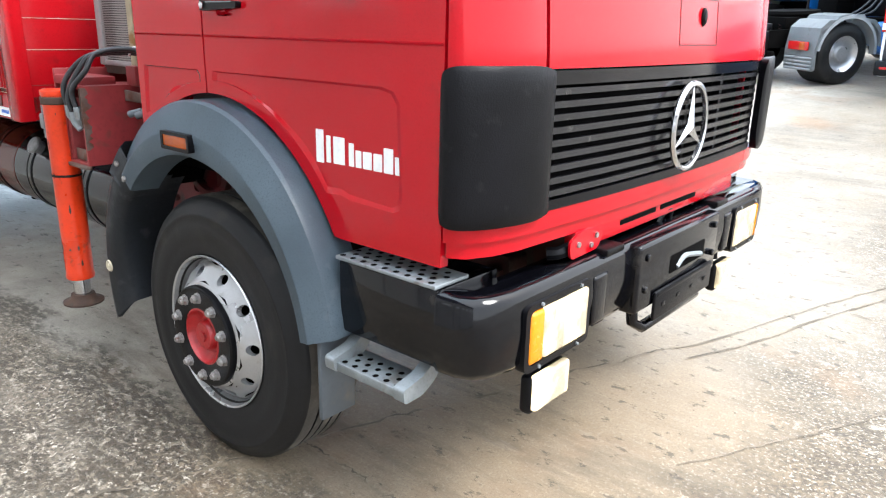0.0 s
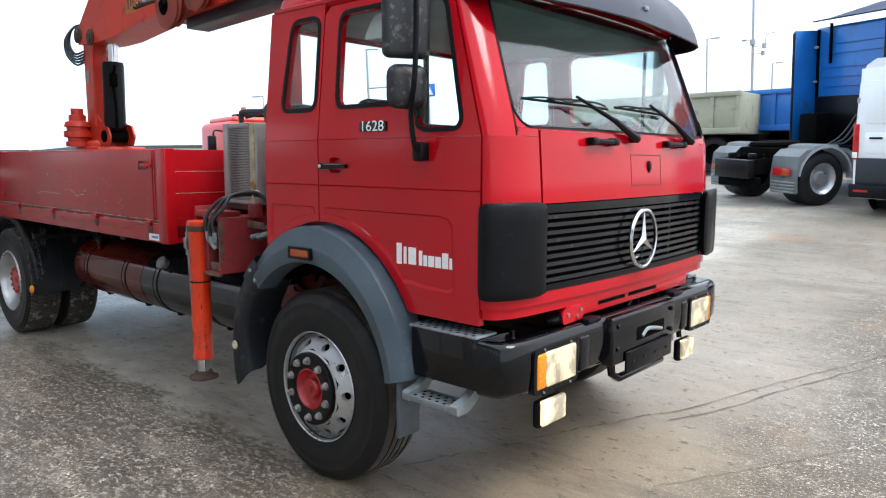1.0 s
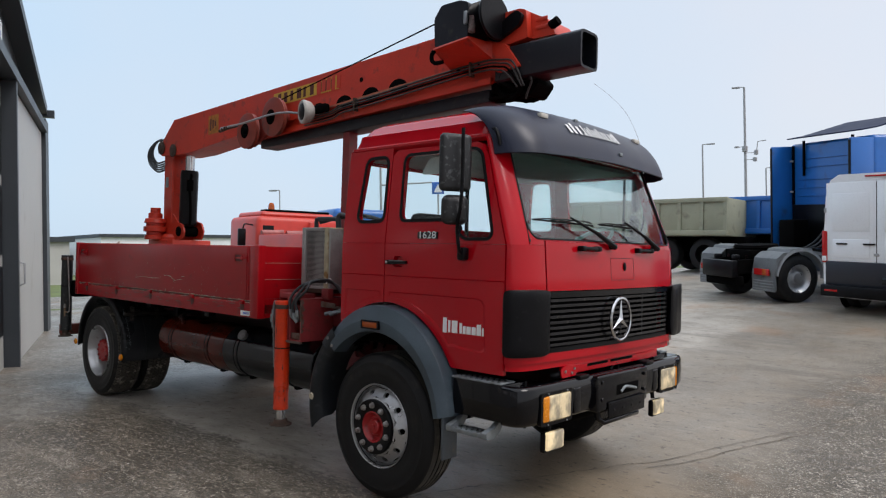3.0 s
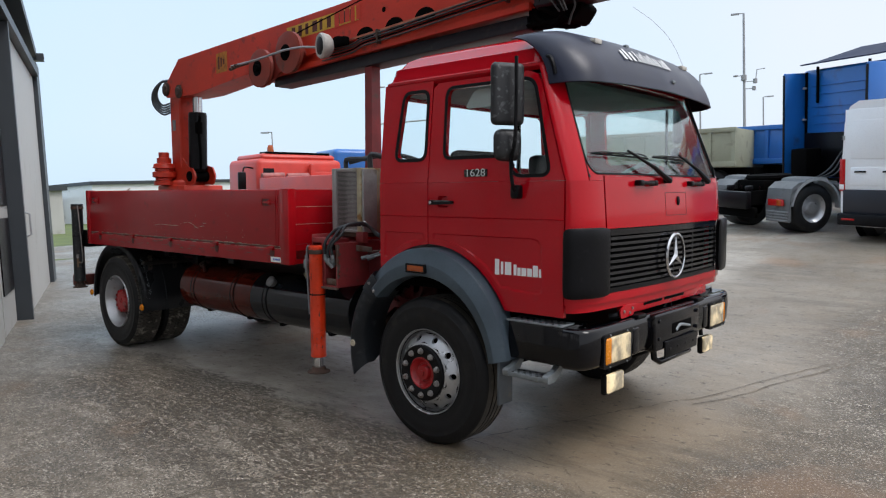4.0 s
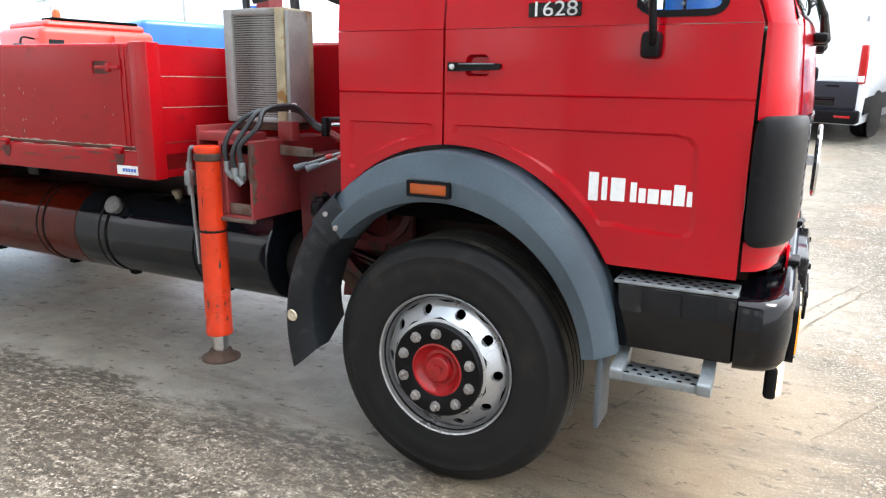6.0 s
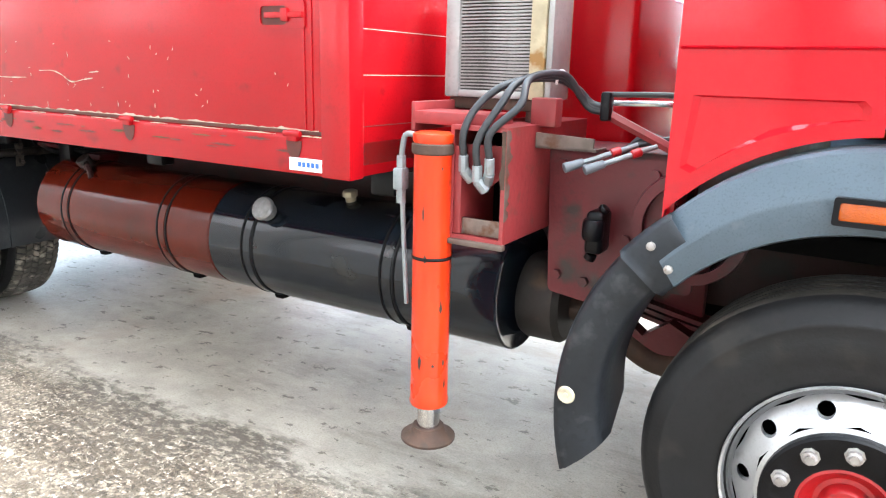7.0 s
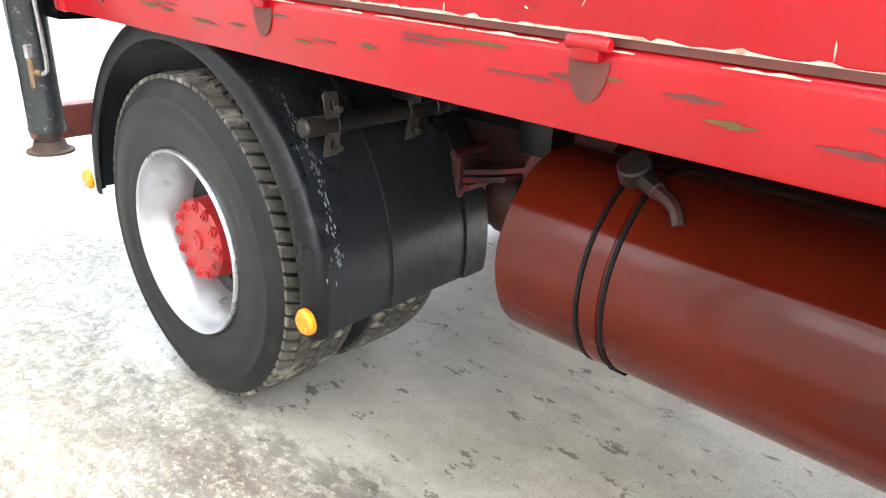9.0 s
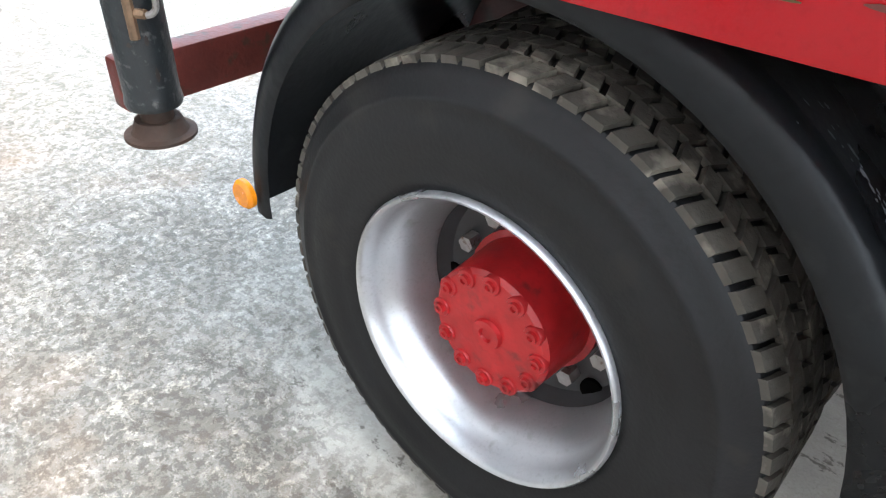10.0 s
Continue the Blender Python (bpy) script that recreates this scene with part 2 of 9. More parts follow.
def lit_lens(name, col, power):
    m = surface(name, col, 0.15, var=0.12, scale=40, bump=0.35, bump_scale=120, coat=0.5)
    p = m.node_tree.nodes["Principled BSDF"]
    p.inputs["Emission Color"].default_value = rgba((1.0, 0.78, 0.42))
    n, l = m.node_tree.nodes, m.node_tree.links
    spot = n.new("ShaderNodeTexNoise")
    spot.inputs["Scale"].default_value = 11
    tc = n.new("ShaderNodeTexCoord")
    l.new(tc.outputs["Object"], spot.inputs["Vector"])
    rng = n.new("ShaderNodeMapRange")
    for key, v in (("From Min", 0.42), ("From Max", 0.62), ("To Min", power * 0.35), ("To Max", power * 2.6)):
        rng.inputs[key].default_value = v
    l.new(spot.outputs[0], rng.inputs["Value"])
    l.new(rng.outputs[0], p.inputs["Emission Strength"])
    return m


HEADLIGHT = lit_lens("lit_headlight_lens", (0.33, 0.29, 0.22), 0.16)
FOGLIGHT = lit_lens("lit_fog_lamp_lens", (0.30, 0.27, 0.21), 0.24)


# ---- mesh helpers ----
def part(name, bm, material, parent=None, label="", smooth=40, shadow=True):
    bmesh.ops.recalc_face_normals(bm, faces=bm.faces)
    me = bpy.data.meshes.new(name)
    bm.to_mesh(me)
    bm.free()
    me.materials.append(material)
    if smooth:
        me.polygons.foreach_set("use_smooth", [True] * len(me.polygons))
        me.set_sharp_from_angle(angle=radians(smooth))
    ob = new(name, me)
    ob.parent = parent
    if label:
        ob["label"] = label
    if not shadow:
        ob.visible_shadow = False
    return ob


def thing(name, label, category, group="", kind=""):
    return tagged(new(name), label, category, group, kind)


def add_faces(bm, pts, faces):
    vs = [bm.verts.new(p) for p in pts]
    for f in faces:
        try:
            bm.faces.new([vs[i] for i in f])
        except ValueError:
            pass
    return vs


def merge(bm, src):
    me = bpy.data.meshes.new("tmp")
    src.to_mesh(me)
    src.free()
    bm.from_mesh(me)
    bpy.data.meshes.remove(me)


def box(bm, x0, x1, y0, y1, z0, z1, bevel=0.0, seg=2, m=None):
    b = bmesh.new()
    bmesh.ops.create_cube(b, size=1.0)
    for v in b.verts:
        v.co = Vector(((x0 + x1) / 2 + v.co.x * (x1 - x0), (y0 + y1) / 2 + v.co.y * (y1 - y0), (z0 + z1) / 2 + v.co.z * (z1 - z0)))
    if bevel > 0:
        bmesh.ops.bevel(b, geom=b.edges[:], offset=bevel, segments=seg, affect="EDGES", profile=0.5)
    if m is not None:
        b.transform(m)
    merge(bm, b)
    return bm


def frame_of(axis):
    a = Vector(axis).normalized()
    h = Vector((0, 0, 1)) if abs(a.z) < 0.9 else Vector((1, 0, 0))
    u = a.cross(h).normalized()
    return a, u, a.cross(u).normalized()


def lathe(bm, profile, center, axis, seg=48, closed=False):
    """profile: (radius, distance along axis) pairs; ends at radius 0 close."""
    a, u, v = frame_of(axis)
    c = Vector(center)
    rings = []
    for r, h in profile:
        if r <= 1e-6:
            rings.append([bm.verts.new(c + a * h)])
        else:
            rings.append([bm.verts.new(c + a * h + (u * math.cos(t) + v * math.sin(t)) * r) for t in [2 * math.pi * i / seg for i in range(seg)]])
    pairs = list(zip(rings[:-1], rings[1:]))
    if closed:
        pairs.append((rings[-1], rings[0]))
    for p, q in pairs:
        for i in range(seg):
            j = (i + 1) % seg
            if len(p) == 1 and len(q) == 1:
                continue
            if len(p) == 1:
                bm.faces.new((p[0], q[i], q[j]))
            elif len(q) == 1:
                bm.faces.new((p[i], p[j], q[0]))
            else:
                bm.faces.new((p[i], p[j], q[j], q[i]))
    return bm


def cyl(bm, p0, p1, r0, r1=None, seg=20, edge=0.0):
    p0, p1 = Vector(p0), Vector(p1)
    r1 = r0 if r1 is None else r1
    h = (p1 - p0).length
    if edge > 0:
        prof = [(0, 0), (r0 - edge, 0), (r0, edge), (r1, h - edge), (r1 - edge, h), (0, h)]
    else:
        prof = [(0, 0), (r0, 0), (r1, h), (0, h)]
    return lathe(bm, prof, p0, p1 - p0, seg)


def smooth_path(pts, n=8):
    out = []
    P = [Vector(p) for p in pts]
    P = [P[0] * 2 - P[1]] + P + [P[-1] * 2 - P[-2]]
    for i in range(1, len(P) - 2):
        a, b, c, d = P[i - 1:i + 3]
        for k in range(n):
            t = k / n
            out.append(0.5 * ((2 * b) + (c - a) * t + (2 * a - 5 * b + 4 * c - d) * t * t + (3 * b - a - 3 * c + d) * t ** 3))
    out.append(P[-2])
    return out


def tube(bm, pts, r, seg=10, curve=0):
    P = smooth_path(pts, curve) if curve else [Vector(p) for p in pts]
    rings, up = [], None
    for i, p in enumerate(P):
        d = (P[min(i + 1, len(P) - 1)] - P[max(i - 1, 0)]).normalized()
        if up is None:
            _, up, _ = frame_of(d)
        up = (up - d * up.dot(d)).normalized()
        w = d.cross(up)
        rings.append([bm.verts.new(p + (up * math.cos(t) + w * math.sin(t)) * r) for t in [2 * math.pi * k / seg for k in range(seg)]])
    for p, q in zip(rings[:-1], rings[1:]):
        for k in range(seg):
            j = (k + 1) % seg
            bm.faces.new((p[k], p[j], q[j], q[k]))
    bm.faces.new(rings[0])
    bm.faces.new(rings[-1])
    return bm


def grid_surface(bm, f, us, vs, thick=None):
    """Surface f(u, v); with thick, a second skin f(u, v, thick) closed at the rim."""
    def skin(k):
        return [[bm.verts.new(f(u, v, k)) for v in vs] for u in us]
    a = skin(0.0)
    layers = [a]
    if thick:
        layers.append(skin(thick))
    for g in layers:
        for i in range(len(us) - 1):
            for j in range(len(vs) - 1):
                bm.faces.new((g[i][j], g[i + 1][j], g[i + 1][j + 1], g[i][j + 1]))
    if thick:
        b = layers[1]
        rim = [(i, 0) for i in range(len(us))] + [(len(us) - 1, j) for j in range(1, len(vs))] + [(i, len(vs) - 1) for i in range(len(us) - 2, -1, -1)] + [(0, j) for j in range(len(vs) - 2, 0, -1)]
        for (i, j), (k, m) in zip(rim, rim[1:] + rim[:1]):
            bm.faces.new((a[i][j], a[k][m], b[k][m], b[i][j]))
    return bm


def rounded(poly, r, n=5):
    """Corners of a polygon rounded; r one radius or one a corner."""
    out = []
    k = len(poly)
    for i in range(k):
        p, a, b = Vector(poly[i]), Vector(poly[i - 1]), Vector(poly[(i + 1) % k])
        rr = r[i] if isinstance(r, (list, tuple)) else r
        d1, d2 = (a - p), (b - p)
        rr = min(rr, d1.length * 0.49, d2.length * 0.49)
        if rr < 1e-4:
            out.append(tuple(p))
            continue
        s, e = p + d1.normalized() * rr, p + d2.normalized() * rr
        for q in range(n + 1):
            t = q / n
            out.append(tuple(s * (1 - t) ** 2 + p * 2 * t * (1 - t) + e * t * t))
    return out


def plate(bm, outer, holes, place, thick):
    """Flat polygon with holes, put into space by place(a, b, depth), with a rim at its edges."""
    loops = [outer] + list(holes)
    b = bmesh.new()
    edges = []
    for lp in loops:
        vs = [b.verts.new((p[0], p[1], 0)) for p in lp]
        for i in range(len(vs)):
            edges.append(b.edges.new((vs[i], vs[(i + 1) % len(vs)])))
    bmesh.ops.triangle_fill(b, use_beauty=True, use_dissolve=False, edges=edges)
    b.verts.ensure_lookup_table()
    pts = [(v.co.x, v.co.y) for v in b.verts]
    tris = [[v.index for v in f.verts] for f in b.faces]
    b.free()
    front = [bm.verts.new(place(p[0], p[1], 0.0)) for p in pts]
    back = [bm.verts.new(place(p[0], p[1], thick)) for p in pts]
    for t in tris:
        bm.faces.new([front[i] for i in t])
        bm.faces.new([back[i] for i in reversed(t)])
    k = 0
    for lp in loops:
        c = len(lp)
        for i in range(c):
            j = (i + 1) % c
            bm.faces.new((front[k + i], front[k + j], back[k + j], back[k + i]))
        k += c
    return bm


def prism(bm, poly, axis, lo, hi):
    """Polygon in the plane across an axis ('x': y,z; 'y': x,z; 'z': x,y), drawn out from lo to hi."""
    def place(a, b, d):
        h = lo if d == 0.0 else hi
        return {"x": (h, a, b), "y": (a, h, b), "z": (a, b, h)}[axis]
    return plate(bm, poly, [], place, 1.0)


def arc(c, r, a0, a1, n):
    return [(c[0] + r * math.cos(radians(a0 + (a1 - a0) * i / n)), c[1] + r * math.sin(radians(a0 + (a1 - a0) * i / n))) for i in range(n + 1)]


def lin(a, b, n):
    return [a + (b - a) * i / n for i in range(n + 1)]


def ground_z(y, x=0.0):
    """The yard on its own plane: level under the lorry, rising gently beyond it, flattening far off."""
    if y < 0.9:
        up = 0.0
    elif y < 16.0:
        up = 0.09 * (y - 0.9) * min(1.0, (y - 0.9) / 0.6)
    else:
        up = 0.09 * 15.1 + 0.35 * (1 - math.exp(-(y - 16.0) * 0.09 / 0.35))
    across = 0.73 * x + 0.68 * y
    level = 0.0384 * (max(0.0, across - 16.0) + min(0.0, across + 9.0))
    return up * max(0.0, min(1.0, (x + 11.0) / 6.0)) + level


# ---- yard ----
def concrete():
    m = bpy.data.materials.new("wet_worn_concrete")
    m.use_nodes = True
    n, l = m.node_tree.nodes, m.node_tree.links
    p = n["Principled BSDF"]
    tc = n.new("ShaderNodeTexCoord")

    def noise_tex(s, detail=5.0, stretch=None, rough=0.55):
        t = n.new("ShaderNodeTexNoise")
        t.inputs["Scale"].default_value, t.inputs["Detail"].default_value, t.inputs["Roughness"].default_value = s, detail, rough
        if stretch:
            mp = n.new("ShaderNodeMapping")
            mp.inputs["Rotation"].default_value = (0, 0, radians(stretch[0]))
            mp.inputs["Scale"].default_value = (stretch[1], stretch[2], 1)
            l.new(tc.outputs["Object"], mp.inputs[0])
            l.new(mp.outputs[0], t.inputs["Vector"])
        else:
            l.new(tc.outputs["Object"], t.inputs["Vector"])
        return t.outputs[0]

    def ramp(src, lo, hi, a=(0, 0, 0), b=(1, 1, 1)):
        r = n.new("ShaderNodeValToRGB")
        r.color_ramp.elements[0].position, r.color_ramp.elements[1].position = lo, hi
        r.color_ramp.elements[0].color, r.color_ramp.elements[1].color = rgba(a), rgba(b)
        l.new(src, r.inputs[0])
        return r.outputs[0]

    def mix(fac, a, b, mode="MIX"):
        x = n.new("ShaderNodeMix")
        x.data_type, x.blend_type = "RGBA", mode
        for sock, v in ((x.inputs[0], fac), (x.inputs[6], a), (x.inputs[7], b)):
            if isinstance(v, (int, float)):
                sock.default_value = v
            elif isinstance(v, tuple):
                sock.default_value = rgba(v)
            else:
                l.new(v, sock)
        return x.outputs[2]

    def calc(op, x, y, clamp=True):
        q = n.new("ShaderNodeMath")
        q.operation, q.use_clamp = op, clamp
        for sock, v in zip(q.inputs, (x, y)):
            if isinstance(v, (int, float)):
                sock.default_value = v
            else:
                l.new(v, sock)
        return q.outputs[0]

    def span(src, lo, hi, a=0.0, b=1.0):
        q = n.new("ShaderNodeMapRange")
        q.interpolation_type = "SMOOTHSTEP"
        for key, v in (("From Min", lo), ("From Max", hi), ("To Min", a), ("To Max", b)):
            q.inputs[key].default_value = v
        l.new(src, q.inputs["Value"])
        return q.outputs[0]

    sep = n.new("ShaderNodeSeparateXYZ")
    l.new(tc.outputs["Object"], sep.inputs[0])
    X = calc("ADD", sep.outputs[0], calc("MULTIPLY", noise_tex(0.8, 6), 1.8, False), False)
    Y = calc("ADD", sep.outputs[1], calc("MULTIPLY", noise_tex(1.6, 8, rough=0.7), 0.8, False), False)
    tone = ramp(noise_tex(0.5, 7, rough=0.6), 0.30, 0.70, (0.240, 0.198, 0.150), (0.385, 0.328, 0.258))
    tan = ramp(noise_tex(0.85, 6, rough=0.62), 0.50, 0.66)
    col = mix(calc("MULTIPLY", tan, 0.75), tone, (0.235, 0.180, 0.118))
    # tone by position: darker in front and far across, paler towards the tail
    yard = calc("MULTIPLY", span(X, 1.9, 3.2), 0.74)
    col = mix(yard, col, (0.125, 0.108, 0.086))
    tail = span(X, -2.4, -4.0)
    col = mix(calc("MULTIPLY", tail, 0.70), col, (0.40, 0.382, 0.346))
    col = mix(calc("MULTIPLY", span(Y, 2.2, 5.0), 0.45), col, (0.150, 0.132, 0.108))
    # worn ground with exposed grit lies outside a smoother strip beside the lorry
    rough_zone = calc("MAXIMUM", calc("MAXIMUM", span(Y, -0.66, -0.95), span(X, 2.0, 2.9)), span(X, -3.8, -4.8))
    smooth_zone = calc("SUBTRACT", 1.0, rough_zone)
    # paler from the front axle back, most of all in the smooth strip
    lighter_strip = calc("MULTIPLY", calc("MULTIPLY", span(X, 1.0, -0.2), 0.75), calc("ADD", calc("MULTIPLY", smooth_zone, 0.7), 0.3))
    col = mix(lighter_strip, col, (0.52, 0.485, 0.425))
    cloud = calc("MULTIPLY", ramp(noise_tex(2.6, 7, rough=0.62), 0.42, 0.62), calc("MULTIPLY", smooth_zone, 0.50))
    col = mix(cloud, col, (0.255, 0.232, 0.196))
    silt = calc("MULTIPLY", calc("MULTIPLY", calc("MULTIPLY", span(X, 0.2, 1.1), span(X, 4.2, 2.6)), span(Y, 1.6, 0.4)), 0.48)
    bare = calc("SUBTRACT", 1.0, calc("MULTIPLY", silt, 0.15))
    col = mix(silt, col, (0.36, 0.268, 0.168))
    pale = calc("MULTIPLY", calc("MULTIPLY", span(X, -0.4, 0.5), span(X, 3.3, 2.4)), calc("MULTIPLY", span(Y, -1.0, -1.6), 0.55))
    col = mix(pale, col, (0.47, 0.415, 0.335))
    # damp film: darker and glossier
    damp = ramp(noise_tex(0.45, 7, rough=0.6), 0.42, 0.62)
    col = mix(calc("MULTIPLY", damp, 0.20), col, (0.095, 0.080, 0.060))
    # sand grain everywhere, then exposed aggregate: dark pits and pale stones of a finger's width
    col = mix(ramp(noise_tex(120, 3, rough=0.75), 0.48, 0.66, (0.0, 0.0, 0.0), (0.34, 0.34, 0.34)), col, (0.10, 0.085, 0.064))
    mottle = ramp(noise_tex(6, 6, rough=0.68), 0.40, 0.62)
    worn = calc("MULTIPLY", rough_zone, bare)
    col = mix(calc("MULTIPLY", mottle, calc("ADD", calc("MULTIPLY", worn, 0.30), 0.12)), col, (0.115, 0.088, 0.060))
    cover = ramp(noise_tex(1.5, 9, rough=0.75), 0.30, 0.58, (0.45, 0.45, 0.45), (1.0, 1.0, 1.0))
    amount = calc("MULTIPLY", cover, worn)
    grit = ramp(noise_tex(44, 5, rough=0.72), 0.465, 0.535)
    col = mix(calc("MULTIPLY", calc("ADD", calc("MULTIPLY", amount, 0.92), 0.07), calc("SUBTRACT", 1.0, grit)), col, (0.046, 0.038, 0.029))
    pale_grit = ramp(noise_tex(58, 4, rough=0.68), 0.555, 0.605)
    col = mix(calc("MULTIPLY", calc("ADD", calc("MULTIPLY", amount, 0.88), 0.10), pale_grit), col, (0.66, 0.60, 0.50))
    # pale scuffs that run across the open yard
    scuff = ramp(noise_tex(2.2, 9, stretch=(28, 1.0, 5.0), rough=0.75), 0.57, 0.66)
    col = mix(calc("MULTIPLY", scuff, 0.26), col, (0.42, 0.38, 0.32))
    # band of dark, broken drag marks that runs along the lorry
    drag = ramp(noise_tex(0.9, 9, stretch=(-7, 1.0, 3.2), rough=0.72), 0.42, 0.50)
    lane = calc("MULTIPLY", calc("MULTIPLY", span(Y, -0.66, -0.78), span(Y, -2.6, -1.7)), calc("MULTIPLY", span(X, 1.7, 0.8), span(X, -6.0, -3.6)))
    marks = calc("MULTIPLY", calc("MULTIPLY", drag, lane), ramp(noise_tex(17, 5, stretch=(-7, 1.0, 1.9), rough=0.64), 0.43, 0.51))
    col = mix(calc("MULTIPLY", marks, 0.76), col, (0.030, 0.025, 0.019))
    far = calc("MULTIPLY", ramp(noise_tex(0.9, 9, stretch=(20, 1.0, 4.0), rough=0.74), 0.50, 0.62), ramp(noise_tex(0.25, 3), 0.36, 0.52))
    col = mix(calc("MULTIPLY", far, 0.45), col, (0.080, 0.069, 0.055))
    # tail end evened out to a paler grey again
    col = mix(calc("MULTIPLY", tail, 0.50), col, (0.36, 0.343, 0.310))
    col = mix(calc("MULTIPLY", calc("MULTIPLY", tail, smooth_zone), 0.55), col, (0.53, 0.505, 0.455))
    pepper = ramp(noise_tex(34, 5, rough=0.76), 0.485, 0.53)
    col = mix(calc("MULTIPLY", calc("MULTIPLY", pepper, tail), calc("ADD", calc("MULTIPLY", rough_zone, 0.62), 0.10)), col, (0.085, 0.078, 0.066))
    # broken salt-and-pepper wear at a hand's width and below
    speck = ramp(noise_tex(5.5, 13, rough=0.92), 0.475, 0.515)
    col = mix(calc("MULTIPLY", speck, calc("ADD", calc("MULTIPLY", rough_zone, 0.42), 0.10)), col, (0.080, 0.065, 0.047))
    fleck = ramp(noise_tex(9, 11, rough=0.86), 0.55, 0.61)
    col = mix(calc("MULTIPLY", fleck, calc("MULTIPLY", rough_zone, 0.60)), col, (0.54, 0.485, 0.395))
    # scattered damp flakes and small dark drops on the smooth strip
    spots = ramp(noise_tex(9, 8, stretch=(-7, 1.0, 1.7), rough=0.72), 0.590, 0.615)
    col = mix(calc("MULTIPLY", spots, 0.72), col, (0.075, 0.064, 0.051))
    rust = calc("MULTIPLY", ramp(noise_tex(0.7, 5, rough=0.6), 0.56, 0.68), 0.35)
    col = mix(rust, col, (0.27, 0.155, 0.085))
    l.new(col, p.inputs["Base Color"])
    l.new(calc("ADD", calc("MULTIPLY", damp, -0.24, False), calc("ADD", calc("MULTIPLY", grit, 0.12), 0.52)), p.inputs["Roughness"])
    b = n.new("ShaderNodeBump")
    b.inputs["Distance"].default_value = 0.007
    l.new(calc("ADD", calc("MULTIPLY", rough_zone, 0.45), 0.12), b.inputs["Strength"])
    l.new(noise_tex(34, 9, rough=0.82), b.inputs["Height"])
    l.new(b.outputs[0], p.inputs["Normal"])
    p.inputs["Specular IOR Level"].default_value = 0.22
    return m


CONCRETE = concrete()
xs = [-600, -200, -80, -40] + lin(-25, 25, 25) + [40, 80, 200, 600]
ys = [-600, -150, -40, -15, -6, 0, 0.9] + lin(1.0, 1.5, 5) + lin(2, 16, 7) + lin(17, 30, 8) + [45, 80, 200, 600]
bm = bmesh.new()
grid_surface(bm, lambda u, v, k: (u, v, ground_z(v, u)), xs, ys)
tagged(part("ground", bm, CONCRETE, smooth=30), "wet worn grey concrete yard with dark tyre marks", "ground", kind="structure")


def strip_on_ground(bm, a, b, width, z=0.004, n=24, wobble=0.0, seed=3, wander=0.0):
    rnd = random.Random(seed)
    a, b = Vector(a), Vector(b)
    d = (b - a).normalized()
    s = Vector((-d.y, d.x))
    prev, drift = None, 0.0
    for i in range(n + 1):
        p = a + (b - a) * (i / n)
        w0, w1 = (width / 2 * (1 + rnd.uniform(-wobble, wobble)) for _ in range(2))
        drift = 0.8 * drift + rnd.uniform(-wander, wander)
        off = rnd.uniform(-wobble, wobble) * width + drift
        q = [p + s * (w0 + off), p - s * (w1 - off)]
        row = [bm.verts.new((c.x, c.y, ground_z(c.y, c.x) + z)) for c in q]
        if prev:
            bm.faces.new((prev[0], prev[1], row[1], row[0]))
        prev = row


CRACK = surface("dirt_filled_joint", (0.135, 0.113, 0.084), 0.85, var=0.4, scale=8, dirt=(0.26, 0.215, 0.16), dirt_amount=0.7, dirt_scale=6)
for a, b, w, sd in (((0.89, 0.825), (6.85, 13.425), 0.009, 5), ((0.99, 0.775), (6.95, 13.375), 0.010, 6), ((1.33, -0.13), (2.6, 2.3), 0.005, 12), ((1.49, 1.78), (2.3, 1.72), 0.005, 13), ((-0.47, -2.75), (0.86, 0.80), 0.011, 7), ((-0.95, -4.3), (-0.47, -2.75), 0.011, 8),
                    ((0.10, -0.95), (0.93, -0.97), 0.008, 9), ((0.93, -0.97), (1.40, -1.38), 0.008, 10), ((1.40, -1.38), (2.9, -3.4), 0.008, 11)):
    bm = bmesh.new()
    strip_on_ground(bm, a, b, w, 0.006, 90, 0.75, sd, 0.009)
    part("joint", bm, CRACK, bpy.data.objects["ground"])

# ---- workshop hall beside the lorry ----
H0 = Vector((-7.15, -1.19, 0.27))
HD = Vector((-0.9202, 0.3914, 0)).normalized()
HN = Vector((0.3914, 0.9202, 0)).normalized()
HM = Matrix((( -HD.x, HN.x, 0, H0.x), (-HD.y, HN.y, 0, H0.y), (0, 0, 1, H0.z), (0, 0, 0, 1)))
hall = thing("workshop_hall", "light grey panelled workshop hall with dark grey trim", "building")


def hall_box(name, a0, a1, d0, d1, z0, z1, material, parent, label="", bevel=0.0):
    bm = bmesh.new()
    box(bm, a0, a1, d0, d1, z0, z1, bevel)
    bm.transform(HM)
    return part(name, bm, material, parent, label, smooth=30)


bm = bmesh.new()
prism(bm, [(-4.8, -0.6), (14.6, -0.6), (14.6, 4.3), (4.8, 6.2), (-4.8, 4.3)], "y", -0.45, -0.25)
bm.transform(HM)
part("wall", bm, TRIM_GREY, hall, "dark grey sheet metal gable wall", smooth=30)
hall_box("side_wall", -4.8, -4.6, -9.0, -0.45, -0.6, 4.3, PANEL_GREY, hall)
for i in range(4):
    hall_box("sliding_door_panel", -4.15 + i * 1.042, -3.112 + i * 1.042, -0.2, -0.02, -0.3, 3.76, PANEL_GREY, hall, "light grey sliding door panel")
hall_box("door_frame", 0.03, 0.15, -0.25, 0.06, -0.3, 3.95, TRIM_GREY, hall)
hall_box("door_pillar", -4.78, -4.19, -0.25, 0.05, -0.4, 4.05, TRIM_GREY, hall, "dark grey door pillar")
